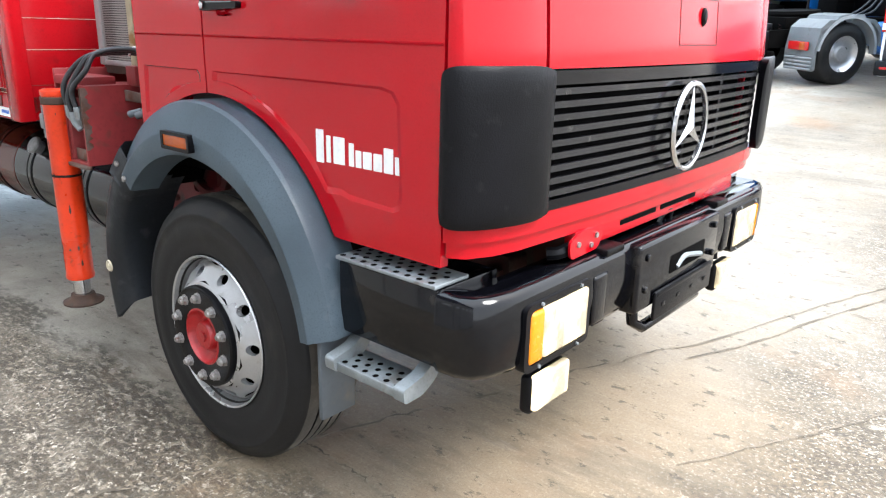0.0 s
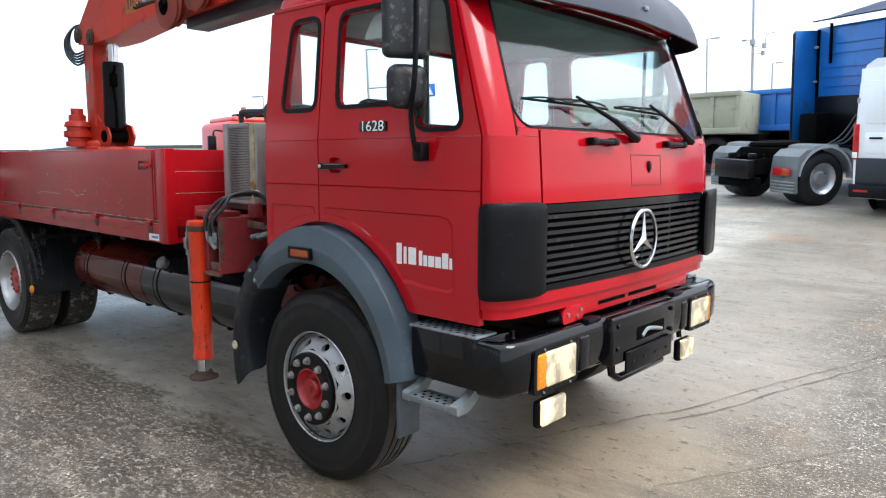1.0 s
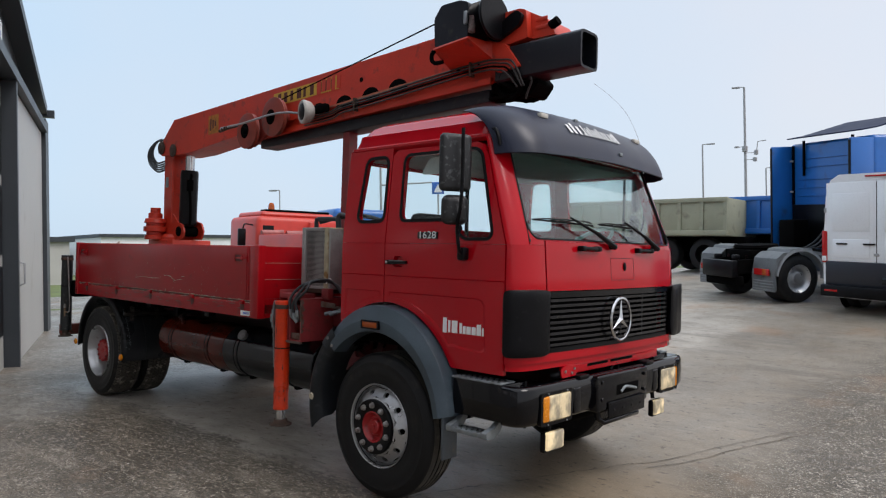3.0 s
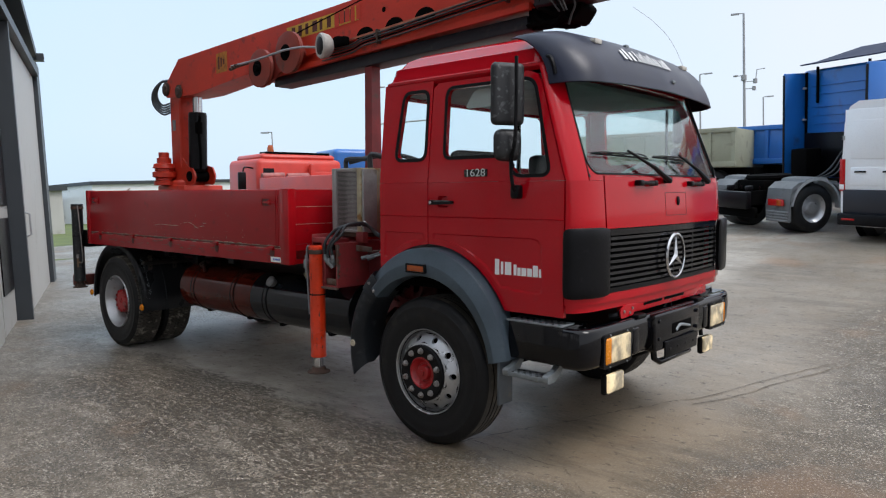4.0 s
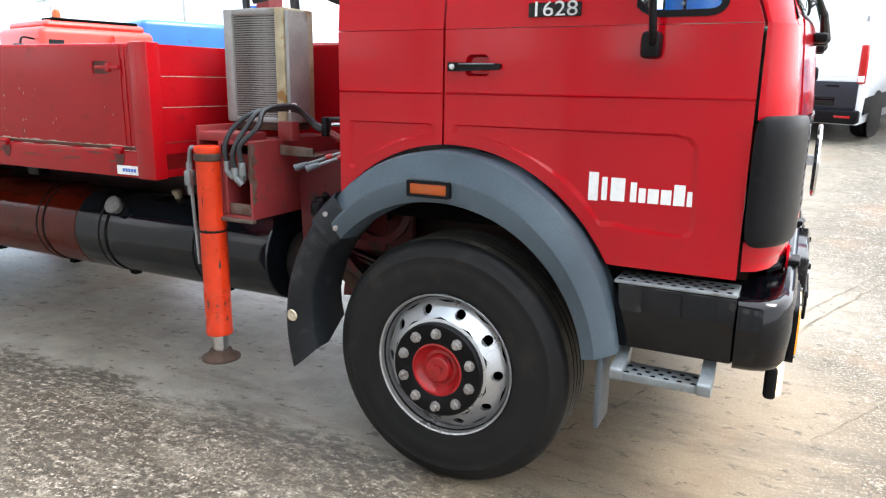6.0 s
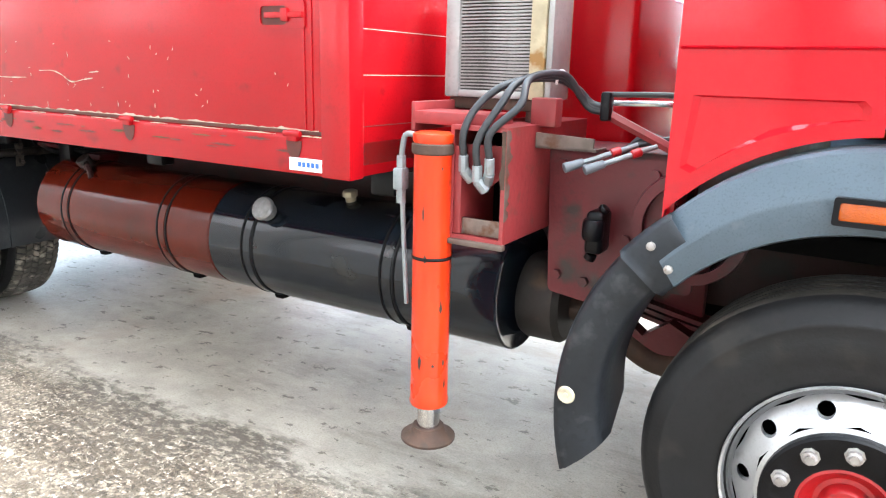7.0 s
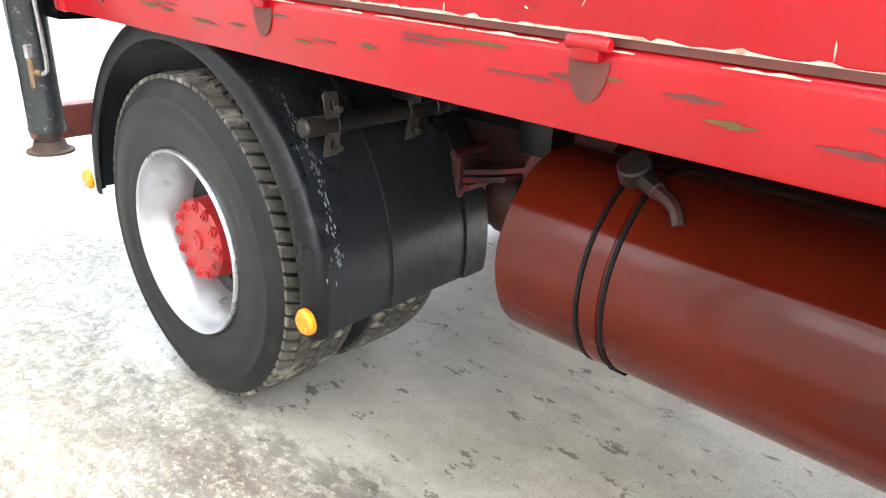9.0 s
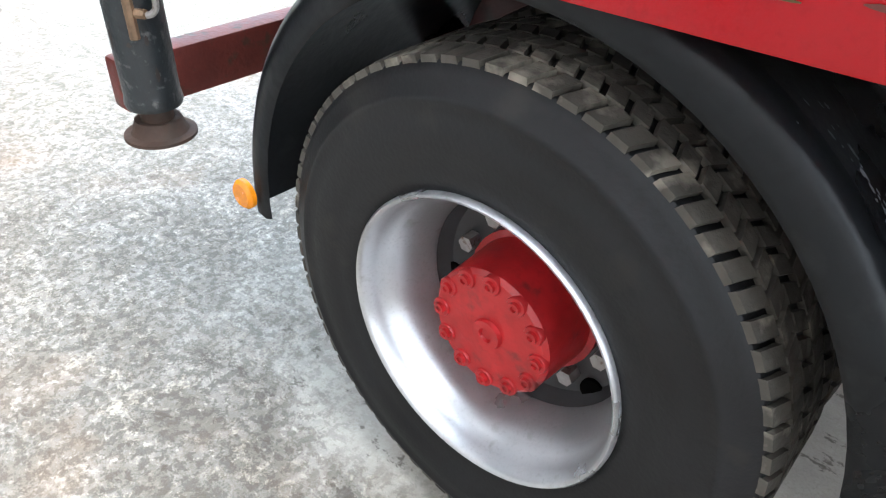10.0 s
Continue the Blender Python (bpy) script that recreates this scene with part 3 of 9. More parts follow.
hall_box("door_rail", -4.17, 14.4, -0.22, 0.08, 3.78, 3.92, TRIM_GREY, hall)
hall_box("side_wall", 14.4, 14.6, -9.0, -0.45, -0.6, 4.3, PANEL_GREY, hall)
hall_box("back_wall", -4.6, 14.4, -9.0, -8.8, -0.6, 4.3, PANEL_GREY, hall)
GATE_GREY = surface("mid_grey_gate_panel", (0.29, 0.29, 0.285), 0.5, var=0.12, scale=1.5)
PALE_PANE = surface("translucent_gate_pane", (0.85, 0.86, 0.87), 0.35, var=0.05)
for i in range(11):
    leaf = hall_box("gate_leaf", 1.6 + i * 1.15, 2.71 + i * 1.15, -0.24, -0.10, -0.3, 3.7, PANEL_GREY if i < 5 else GATE_GREY, hall, "grey gate leaf with a pale pane")
    hall_box("pane", 1.86 + i * 1.15, 2.44 + i * 1.15, -0.10, -0.092, 1.55, 2.25, PALE_PANE, leaf)
gate = hall_box("gate", 0.2, 1.35, -0.24, -0.12, -0.3, 3.7, PANEL_GREY, hall, "grey glazed gate")
for k in range(3):
    hall_box("window", 0.3, 1.25, -0.12, -0.105, 0.4 + k * 1.05, 1.3 + k * 1.05, BLACK_PLASTIC, gate)
bm = bmesh.new()
tube(bm, [(-0.42, 0.0, 1.02), (-0.42, 0.07, 1.05), (-0.42, 0.07, 1.33), (-0.42, 0.0, 1.36)], 0.014, 8)
bm.transform(HM)
part("door_handle", bm, POST_GREY, hall, "steel grab handle")
sign = hall_box("sign_board", -0.6, 3.4, -0.25, -0.19, 4.05, 4.75, WHITE, hall, "white sign board with blue bars")
for i in range(6):
    hall_box("sign_bar", -0.4 + i * 0.62, 0.0 + i * 0.62, -0.19, -0.184, 4.22, 4.58, SIGN_BLUE, sign)
bm = bmesh.new()
prism(bm, [(-5.0, 4.26), (4.8, 6.2), (14.8, 4.27), (14.8, 4.44), (4.8, 6.37), (-5.0, 4.43)], "y", -9.2, 0.02)
bm.transform(HM)
part("roof", bm, TRIM_GREY, hall, "dark sheet metal roof with overhang", smooth=30)
hall_box("gutter", -5.14, -5.0, -9.2, 0.14, 4.22, 4.36, TRIM_GREY, hall)


# ---- the red lorry: x forward, y to its left; front axle over the origin ----
truck = thing("flatbed_truck", "red flatbed lorry with grey fenders, short wooden-floored bed and wet paint", "truck")
AC = (0.02, 0.55)          # centre of the front wheel arch
ARCH_OUT, ARCH_IN = (0.665, 0.735), (0.555, 0.555)


def arch_pt(ab, deg, grow=0.0):
    t = radians(deg)
    return (AC[0] + (ab[0] + grow) * math.cos(t), AC[1] + (ab[1] + grow) * math.sin(t))


def side_y(z):
    return 1.125 - max(0.0, z - 1.70) * 0.10


def seam_x(z):
    return 1.02 - max(0.0, z - 1.70) * 0.34


def front_x(z):
    if z < 1.45:
        return 1.165
    if z < 1.72:
        return 1.165 - (z - 1.45) * 0.075
    return 1.145 - (z - 1.72) * 0.37


def nose(s, z, out=0.0):
    """Cab outline at height z: s from -1 (right seam) over 0 (middle) to 1 (left seam)."""
    w, xf, xs_ = side_y(z), front_x(z), seam_x(z)
    a, sg = abs(s), (1 if s >= 0 else -1)
    y1 = w - 0.26
    if a <= 0.8:
        y = a / 0.8 * y1
        x, nx, ny = xf - 0.035 * (a / 0.8) ** 2, 1.0, 0.06 * a
    else:
        t = (a - 0.8) / 0.2 * math.pi / 2
        dx = xf - 0.035 - xs_
        x, y = xs_ + dx * math.cos(t), y1 + 0.26 * math.sin(t)
        nx, ny = math.cos(t), math.sin(t)
    k = math.hypot(nx, ny)
    return (x + out * nx / k, sg * (y + out * ny / k), z)


def nose_patch(name, s0, s1, z0, z1, material, parent, label="", out=0.0, thick=0.02, ns=16, nz=4, shadow=True, slant=0.0):
    bm = bmesh.new()
    grid_surface(bm, lambda s, z, k: nose(s + slant * (z - z0), z, out - k), lin(s0, s1, ns), lin(z0, z1, nz), thick)
    return part(name, bm, material, parent, label, smooth=50, shadow=shadow)


def side_place(sg, out=0.0):
    return lambda a, b, d: (a, sg * (side_y(b) + out - d), b)


bm = bmesh.new()
box(bm, -0.44, 1.0, -1.02, 1.02, 1.0, 1.06, 0.01)
part("cab_floor", bm, DARK, truck)
bm = bmesh.new()
box(bm, -0.46, -0.44, -1.09, 1.09, 1.0, 1.78)
plate(bm, [(-1.08, 1.78), (1.08, 1.78), (1.03, 2.36), (-1.03, 2.36)], [rounded([(-0.98, 1.84), (0.98, 1.84), (0.94, 2.28), (-0.94, 2.28)], 0.06)], lambda a, b, d: (-0.46 + d, a, b), 0.03)
cab = part("cab_shell", bm, RED, truck, "red cab shell", smooth=30)


def quarter_panel(sg):
    lower = [(-0.46, 1.70), (-0.46, 1.06)] + [arch_pt(ARCH_OUT, d, 0.018) for d in lin(134, 93, 10)] + [(-0.016, arch_pt(ARCH_OUT, 93, 0.018)[1]), (-0.016, 1.70)]
    rec = [(-0.415, 1.375), (-0.06, 1.375), (-0.045, 1.36), (-0.045, 1.335)] + [arch_pt(ARCH_OUT, d, 0.055) for d in lin(96, 126, 8)] + [(-0.43, 1.20)]
    bm = bmesh.new()
    plate(bm, lower, [rec], side_place(sg), 0.03)
    recess(bm, rec, sg, (-0.24, 1.33))
    upper = [(-0.46, 1.702), (-0.016, 1.702), (-0.016, 2.36), (-0.46, 2.36)]
    win = rounded([(-0.31, 1.86), (-0.055, 1.86), (-0.06, 2.285), (-0.26, 2.285)], 0.05)
    plate(bm, upper, [win], side_place(sg), 0.03)
    bm2 = bmesh.new()
    plate(bm2, grow_loop(win, 0.022), [win], side_place(sg, 0.004), 0.012)
    q = part("quarter_panel", bm, RED, truck, smooth=25)
    part("window_seal", bm2, SEAL, q)
    bm3 = bmesh.new()
    plate(bm3, win, [], side_place(sg, -0.012), 0.004)
    part("side_window", bm3, GLASS, q, "tinted rear side window", shadow=False)
    bm4 = bmesh.new()
    rib(bm4, [(-0.455, 1.485), (-0.02, 1.485)], sg)
    part("crease", bm4, RED, q)


def grow_loop(lp, g):
    c = Vector((sum(p[0] for p in lp) / len(lp), sum(p[1] for p in lp) / len(lp)))
    out = []
    n = len(lp)
    for i in range(n):
        t = (Vector(lp[(i + 1) % n]) - Vector(lp[i - 1])).normalized()
        nn = Vector((t.y, -t.x))
        p = Vector(lp[i])
        if nn.dot(p - c) < 0:
            nn = -nn
        out.append(tuple(p + nn * g))
    return out


def recess(bm, lp, sg, c, depth=0.007, slope=0.018):
    """Pressed-in panel that closes the hole lp."""
    inner = []
    for p in lp:
        v = Vector(p) - Vector(c)
        inner.append(tuple(Vector(c) + v * max(0.2, 1 - slope / max(v.length, 0.05))))
    a = [bm.verts.new(side_place(sg)(p[0], p[1], 0.0)) for p in lp]
    b = [bm.verts.new(side_place(sg)(p[0], p[1], depth)) for p in inner]
    n = len(lp)
    for i in range(n):
        j = (i + 1) % n
        bm.faces.new((a[i], a[j], b[j], b[i]))
    plate(bm, inner, [], side_place(sg, -depth), 0.004)


def rib(bm, line, sg, h=0.010, w=0.010):
    for (x0, z0), (x1, z1) in zip(line[:-1], line[1:]):
        y = sg * (side_y(z0) - 0.004)
        add_faces(bm, [(x0, y, z0 - w), (x1, y, z1 - w), (x1, y + sg * h, z1), (x0, y + sg * h, z0), (x0, y, z0 + w * 0.4), (x1, y, z1 + w * 0.4)], [(0, 1, 2, 3), (3, 2, 5, 4)])


def cab_door(sg):
    lower = [(-0.008, 1.70), (-0.008, arch_pt(ARCH_OUT, 92, 0.018)[1])] + [arch_pt(ARCH_OUT, d, 0.018) for d in lin(91, 31, 16)] + [(0.63, 0.935), (1.012, 0.935), (1.012, 1.70)]
    rec = [(0.03, 1.375), (0.80, 1.375), (0.845, 1.365), (0.868, 1.335), (0.876, 1.09), (0.868, 1.06), (0.845, 1.05), (0.675, 1.055), (0.64, 1.065)] + [arch_pt(ARCH_OUT, d, 0.06) for d in lin(40, 88, 12)] + [(0.02, 1.345)]
    bm = bmesh.new()
    cup = rounded([(0.070, 1.543), (0.166, 1.543), (0.160, 1.616), (0.076, 1.616)], 0.022)
    plate(bm, lower, [rec, cup], side_place(sg), 0.03)
    recess(bm, rec, sg, (0.55, 1.25))
    recess(bm, cup, sg, (0.118, 1.58), 0.024, 0.012)
    top = 2.335
    upper = [(-0.008, 1.702), (1.012, 1.702)] + [(seam_x(z) - 0.008, z) for z in (1.9, 2.1, 2.25)] + [(seam_x(2.31) - 0.03, 2.315), (seam_x(top) - 0.07, top), (0.03, top), (-0.008, 2.30)]
    win = rounded([(0.125, 1.862), (0.60, 1.862), (0.675, 1.742), (0.905, 1.742), (0.765, 2.285), (0.118, 2.285)], [0.04, 0.05, 0.05, 0.05, 0.07, 0.05])
    plate(bm, upper, [win], side_place(sg), 0.03)
    door = part("cab_door", bm, RED, truck, "red cab door with pressed panel and model number", smooth=25)
    bm = bmesh.new()
    plate(bm, grow_loop(win, 0.02), [win], side_place(sg, 0.004), 0.012)
    part("window_seal", bm, SEAL, door)
    bm = bmesh.new()
    plate(bm, win, [], side_place(sg, -0.012), 0.004)
    part("door_window", bm, GLASS, door, "side window with a few rain drops", shadow=False)
    bm = bmesh.new()
    box(bm, 0.655, 0.672, sg * 1.10 - 0.012, sg * 1.10 + 0.006, 1.75, 2.28)
    bm.transform(Matrix.Translation((0, -sg * 0.035, 0)))
    part("window_bar", bm, SEAL, door)
    bm = bmesh.new()
    rib(bm, [(0.0, 1.485), (1.01, 1.485)], sg)
    part("crease", bm, RED, door)
    bm = bmesh.new()
    y = sg * 1.135
    prism(bm, rounded([(0.012, 1.559), (0.060, 1.560), (0.205, 1.566), (0.209, 1.572), (0.209, 1.580), (0.205, 1.585), (0.060, 1.589), (0.012, 1.590)], 0.004), "y", y - 0.010, y + 0.014)
    handle = part("door_handle", bm, BLACK_PLASTIC, door, "black door handle")
    bm = bmesh.new()
    lathe(bm, [(0.0, 0.006), (0.006, 0.006), (0.0105, 0.004), (0.0105, 0.0)], (0.032, y + sg * 0.014, 1.5745), (0, sg, 0), 16)
    part("lock", bm, CHROME, handle)
    bm = bmesh.new()
    box(bm, 0.055, 0.19, y + sg * 0.0125, y + sg * 0.0155, 1.582, 1.586, 0.001) if sg > 0 else box(bm, 0.055, 0.19, y - 0.0155, y - 0.0125, 1.582, 1.586, 0.001)
    part("worn_edge", bm, GALV, handle)
    return door


for sg in (-1, 1):
    quarter_panel(sg)
door_r = cab_door(-1)
cab_door(1)

# model number and company mark on the right door
bm = bmesh.new()
box(bm, 0.296, 0.474, -1.129, -1.116, 1.732, 1.777, 0.004)
badge = part("number_badge", bm, BLACK_PAINT, door_r, "black badge with silver number 1628")
font = bpy.data.curves.new("number", "FONT")
font.body, font.size, font.extrude, font.align_x, font.align_y = "1628", 0.066, 0.001, "CENTER", "CENTER"
fo = new("number", font)
deps = bpy.context.evaluated_depsgraph_get()
me = bpy.data.meshes.new_from_object(fo.evaluated_get(deps))
bpy.data.objects.remove(fo)
me.transform(pose(0.385, -1.1302, 1.7545, 90, 0, 0) @ Matrix.Diagonal((1.22, 1, 1, 1)))
me.materials.append(CHROME)
num = new("number", me)
num.parent = badge


def door_bar(x0, x1, z0, z1, lean=0.0):
    bm = bmesh.new()
    plate(bm, rounded([(x0, z0), (x1, z0), (x1 + lean, z1), (x0 + lean, z1)], 0.002, 2), [], lambda a, b, d: (a, -(1.1195 - d), b), 0.003)
    return part("lettering", bm, WHITE, door_r, "white company mark as plain bars")


for b in ((0.530, 0.562, 1.146, 1.240), (0.574, 0.592, 1.150, 1.226), (0.604, 0.650, 1.150, 1.226)):
    door_bar(*b)
x = 0.668
for w, h in ((0.020, 0.064), (0.022, 0.047), (0.034, 0.047), (0.032, 0.047), (0.034, 0.066), (0.032, 0.047)):
    door_bar(x, x + w, 1.151, 1.151 + h)
    x += w + 0.007


# nose panels
for s0, s1, sd in ((-0.998, -0.803, -1), (0.803, 0.998, 1)):
    nose_patch("corner_panel", s0, s1, 1.425, 1.702, RED, truck, "rounded red cab corner", ns=12, nz=8)
    nose_patch("windscreen_pillar", s0 if sd < 0 else 0.872, -0.872 if sd < 0 else s1, 1.70, 2.36, RED, truck, "red windscreen pillar", ns=10, nz=10)
    nose_patch("corner_filler", s0, s1, 1.04, 1.44, DARK, truck, out=-0.02, ns=10)
    bm = bmesh.new()
    k0, k1 = (-1.0, -0.79) if sd < 0 else (0.79, 1.0)

    def corner_shell(s, z, k, sd=sd):
        u, v = (s - (k0 + k1) / 2) / ((k1 - k0) / 2), (z - 1.2415) / 0.1965
        u, v = u * (1 - 0.10 * v ** 8), v * (1 - 0.07 * u ** 8)
        return nose((k0 + k1) / 2 + u * (k1 - k0) / 2, 1.2415 + v * 0.1965, 0.034 - k - 0.012 * max(abs(u), abs(v)) ** 10)
    us = lin(k0, k1, 22)
    grid_surface(bm, corner_shell, us, [1.045, 1.052, 1.062, 1.08, 1.12, 1.20, 1.30, 1.37, 1.40, 1.42, 1.431, 1.438], 0.03)
    if sd > 0:
        for v in bm.verts:
            k = max(0.0, min(1.0, (1.13 - v.co.x) / 0.11))
            v.co.x += 0.03 * k
            v.co.y += 0.15 * k
    part("corner_deflector", bm, BLACK_PLASTIC, truck, "matt black plastic corner deflector", smooth=50)
hood = nose_patch("front_flap", -0.797, 0.797, 1.428, 1.728, RED, truck, "red front flap", ns=28, nz=6, out=0.004)
GAP_RED = surface("dark_red_gap", (0.10, 0.005, 0.009), 0.6)
ks = 0.8 / (side_y(1.56) - 0.26)
for y0, y1, z0, z1 in ((-0.105, 0.24, 1.485, 1.489), (-0.105, 0.24, 1.632, 1.636), (-0.107, -0.103, 1.489, 1.632), (0.238, 0.242, 1.489, 1.632)):
    nose_patch("hatch_gap", y0 * ks, y1 * ks, z0, z1, GAP_RED, hood, out=0.0052, thick=0.004, ns=6, nz=3)
bm = bmesh.new()
lathe(bm, [(0, 0.0), (0.026, 0.0), (0.026, 0.006), (0.018, 0.012), (0, 0.012)], (front_x(1.56) + 0.002, 0.148, 1.577), (1, 0, 0), 20)
bm.transform(Matrix.Translation((0, 0, 1.577)) @ Matrix.Diagonal((1, 0.62, 1.15, 1)) @ Matrix.Translation((0, 0, -1.577)))
part("hatch_lock", bm, BLACK_PLASTIC, hood, "black oval lock")
for y in (-0.38, 0.42):
    bm = bmesh.new()
    y -= 0.02
    box(bm, 1.150, 1.182, y - 0.10, y + 0.10, 1.680, 1.702, 0.008, 3)
    box(bm, 1.135, 1.185, y - 0.125, y - 0.075, 1.674, 1.708, 0.010, 3)
    box(bm, 1.135, 1.185, y + 0.075, y + 0.125, 1.674, 1.708, 0.010, 3)
    part("grab_handle", bm, BLACK_PLASTIC, hood, "black grab handle")
for s0, s1 in ((-0.870, -0.803), (0.803, 0.870)):
    nose_patch("cowl", s0, s1, 1.704, 1.738, RED, truck, ns=6, nz=1)
nose_patch("cowl", -0.801, 0.801, 1.730, 1.740, RED, truck, ns=24, nz=1)
screen = nose_patch("windscreen", -0.868, 0.868, 1.735, 2.33, WET_GLASS, truck, "wet curved windscreen", out=-0.012, thick=0.005, ns=32, nz=8, shadow=False)
for s0, s1 in ((-0.872, -0.865), (0.865, 0.872)):
    nose_patch("screen_seal", s0, s1, 1.72, 2.34, SEAL, screen, out=0.002, ns=2, nz=8)
nose_patch("lower_seal", -0.835, 0.835, 1.737, 1.747, SEAL, screen, out=0.003, ns=24, nz=1)
for sd in (-1, 1):
    bm = bmesh.new()

    def fillet(d, v, k, sd=sd):
        sa, za = 0.823 + 0.045 * math.cos(radians(d)), 1.829 - 0.09 * math.sin(radians(d))
        return nose(sd * (0.868 + (sa - 0.868) * v), 1.739 + (za - 1.739) * v, 0.003 - k)
    grid_surface(bm, fillet, lin(0, 90, 10), [0.02, 1.0], 0.006)
    part("screen_corner", bm, RED, screen)
    bm = bmesh.new()
    tube(bm, [nose(sd * (0.823 + 0.045 * math.cos(radians(d))), 1.831 - 0.09 * math.sin(radians(d)), 0.002) for d in lin(0, 90, 12)], 0.006, 6)
    part("corner_seal", bm, SEAL, screen)
nose_patch("header", -0.9, 0.9, 2.32, 2.40, RED, truck, ns=20, nz=2)

# grille
grille = nose_patch("grille", -0.80, 0.80, 1.06, 1.425, DARK, truck, "black slatted grille", out=-0.07, ns=20, nz=3)
nose_patch("grille_plate", -0.79, -0.12, 1.085, 1.39, DARK, grille, out=-0.02, ns=12, thick=0.01)
nose_patch("top_rail", -0.80, 0.80, 1.388, 1.424, BLACK_PAINT, grille, out=0.012, ns=20, nz=2)
nose_patch("bottom_rail", -0.83, 0.80, 1.058, 1.085, BLACK_PLASTIC, grille, out=0.008, ns=20, nz=2)
SLAT = surface("worn_grille_slat", (0.010, 0.010, 0.012), 0.20, var=0.3, scale=8, dirt=(0.04, 0.038, 0.036), dirt_amount=0.28, dirt_scale=20)
for i in range(9):
    z = 1.094 + i * 0.0335
    nose_patch("slat", -0.80, 0.80, z, z + 0.017, SLAT, grille, out=0.006, ns=20, nz=1, thick=0.03)
for y in (-0.30, 0.12, 0.45):
    bm = bmesh.new()
    box(bm, 1.10, 1.13, y - 0.012, y + 0.012, 1.08, 1.40)
    part("grille_post", bm, BLACK_PLASTIC, grille)
for y, w in ((0.30, 0.18), (0.05, 0.10)):
    bm = bmesh.new()
    box(bm, 1.02, 1.08, y, y + w, 1.10, 1.30, 0.01)
    part("radiator_core", bm, FRAME_RED, grille)
# round three-pointed ornament
bm = bmesh.new()
EC = (1.205, -0.035, 1.228)
lathe(bm, [(0.132, -0.006), (0.138, -0.010), (0.146, -0.008), (0.150, 0.0), (0.146, 0.008), (0.138, 0.010), (0.132, 0.006)], EC, (1, 0, 0), 56, closed=True)
for k in range(3):
    t = radians(90 + 120 * k)
    d, s = Vector((0, math.cos(t), math.sin(t))), Vector((0, -math.sin(t), math.cos(t)))
    c = Vector(EC)
    pts = [c + d * 0.139, c + s * 0.024 - d * 0.014, c - s * 0.024 - d * 0.014, c + Vector((0.016, 0, 0)), c - Vector((0.01, 0, 0))]
    add_faces(bm, pts, [(0, 1, 3), (0, 3, 2), (0, 4, 1), (0, 2, 4), (1, 4, 3), (2, 3, 4)])
box(bm, 1.16, 1.20, -0.055, -0.015, 1.208, 1.248)
part("grille_ornament", bm, CHROME, grille, "silver ring ornament with three spokes", smooth=30)

# red apron under the grille
apron = nose_patch("apron", -0.998, 0.998, 1.006, 1.057, RED, truck, "red lower apron with ventilation slots", ns=36, nz=3, out=0.004)
nose_patch("lower_apron", -0.998, 0.998, 0.962, 1.004, RED, apron, ns=36, nz=2, out=-0.010)
bm = bmesh.new()
box(bm, 1.10, 1.142, -0.66, 0.70, 0.905, 0.968, 0.008)
low = part("lower_strip", bm, RED, apron)
for y0, y1 in ((-0.37, -0.09), (-0.05, 0.28)):
    bm = bmesh.new()
    box(bm, 1.11, 1.1455, y0, y1, 0.934, 0.952, 0.004)
    part("vent_slot", bm, DARK, apron)
bm = bmesh.new()
plate(bm, rounded([(-0.70, 0.89), (-0.53, 0.895), (-0.50, 0.945), (-0.63, 0.97), (-0.71, 0.945)], 0.02), [], lambda a, b, d: (1.15 - d, a, b), 0.008)
part("bracket", bm, RED, apron)
for y, z in ((-0.66, 0.93), (-0.58, 0.915), (-0.55, 0.94)):
    bm = bmesh.new()
    lathe(bm, [(0, 0), (0.009, 0), (0.009, 0.006), (0, 0.006)], (1.15, y, z), (1, 0, 0), 8)
    part("bolt", bm, NUT_STEEL, apron)
bm = bmesh.new()
tube(bm, [(1.08, -0.72, 0.9), (1.11, -0.70, 0.905), (1.13, -0.66, 0.92)], 0.02, 8, 4)
part("hinge", bm, BLACK_PLASTIC, apron)

# roof and sun visor
def roof_ring(z, inset, n=10):
    x0, x1, w, r = -0.45 + inset, seam_x(2.36) + 0.10 - inset * 1.6, side_y(2.36) - inset, 0.16
    pts = []
    q = 0.035 + max(0.0, inset) * 0.7
    for cx, cy, a, r in ((x1 - r, w - r, 0, r), (x0 + q, w - q, 90, q), (x0 + q, -w + q, 180, q), (x1 - r, -w + r, 270, r)):
        pts += [(cx + r * math.cos(radians(a + 90 * k / n)), cy + r * math.sin(radians(a + 90 * k / n)), z) for k in range(n + 1)]
    return pts


bm = bmesh.new()
rings = [[bm.verts.new(p) for p in roof_ring(z, i)] for z, i in ((2.34, 0.012), (2.36, -0.006), (2.375, -0.006), (2.385, 0.012), (2.43, 0.025), (2.465, 0.030), (2.475, 0.05), (2.52, 0.075), (2.555, 0.13), (2.575, 0.25), (2.585, 0.45))]
for a, b in zip(rings[:-1], rings[1:]):
    for i in range(len(a)):
        j = (i + 1) % len(a)
        bm.faces.new((a[i], a[j], b[j], b[i]))
bm.faces.new(rings[-1])
part("roof", bm, RED, truck, "red stepped cab roof", smooth=35)
bm = bmesh.new()


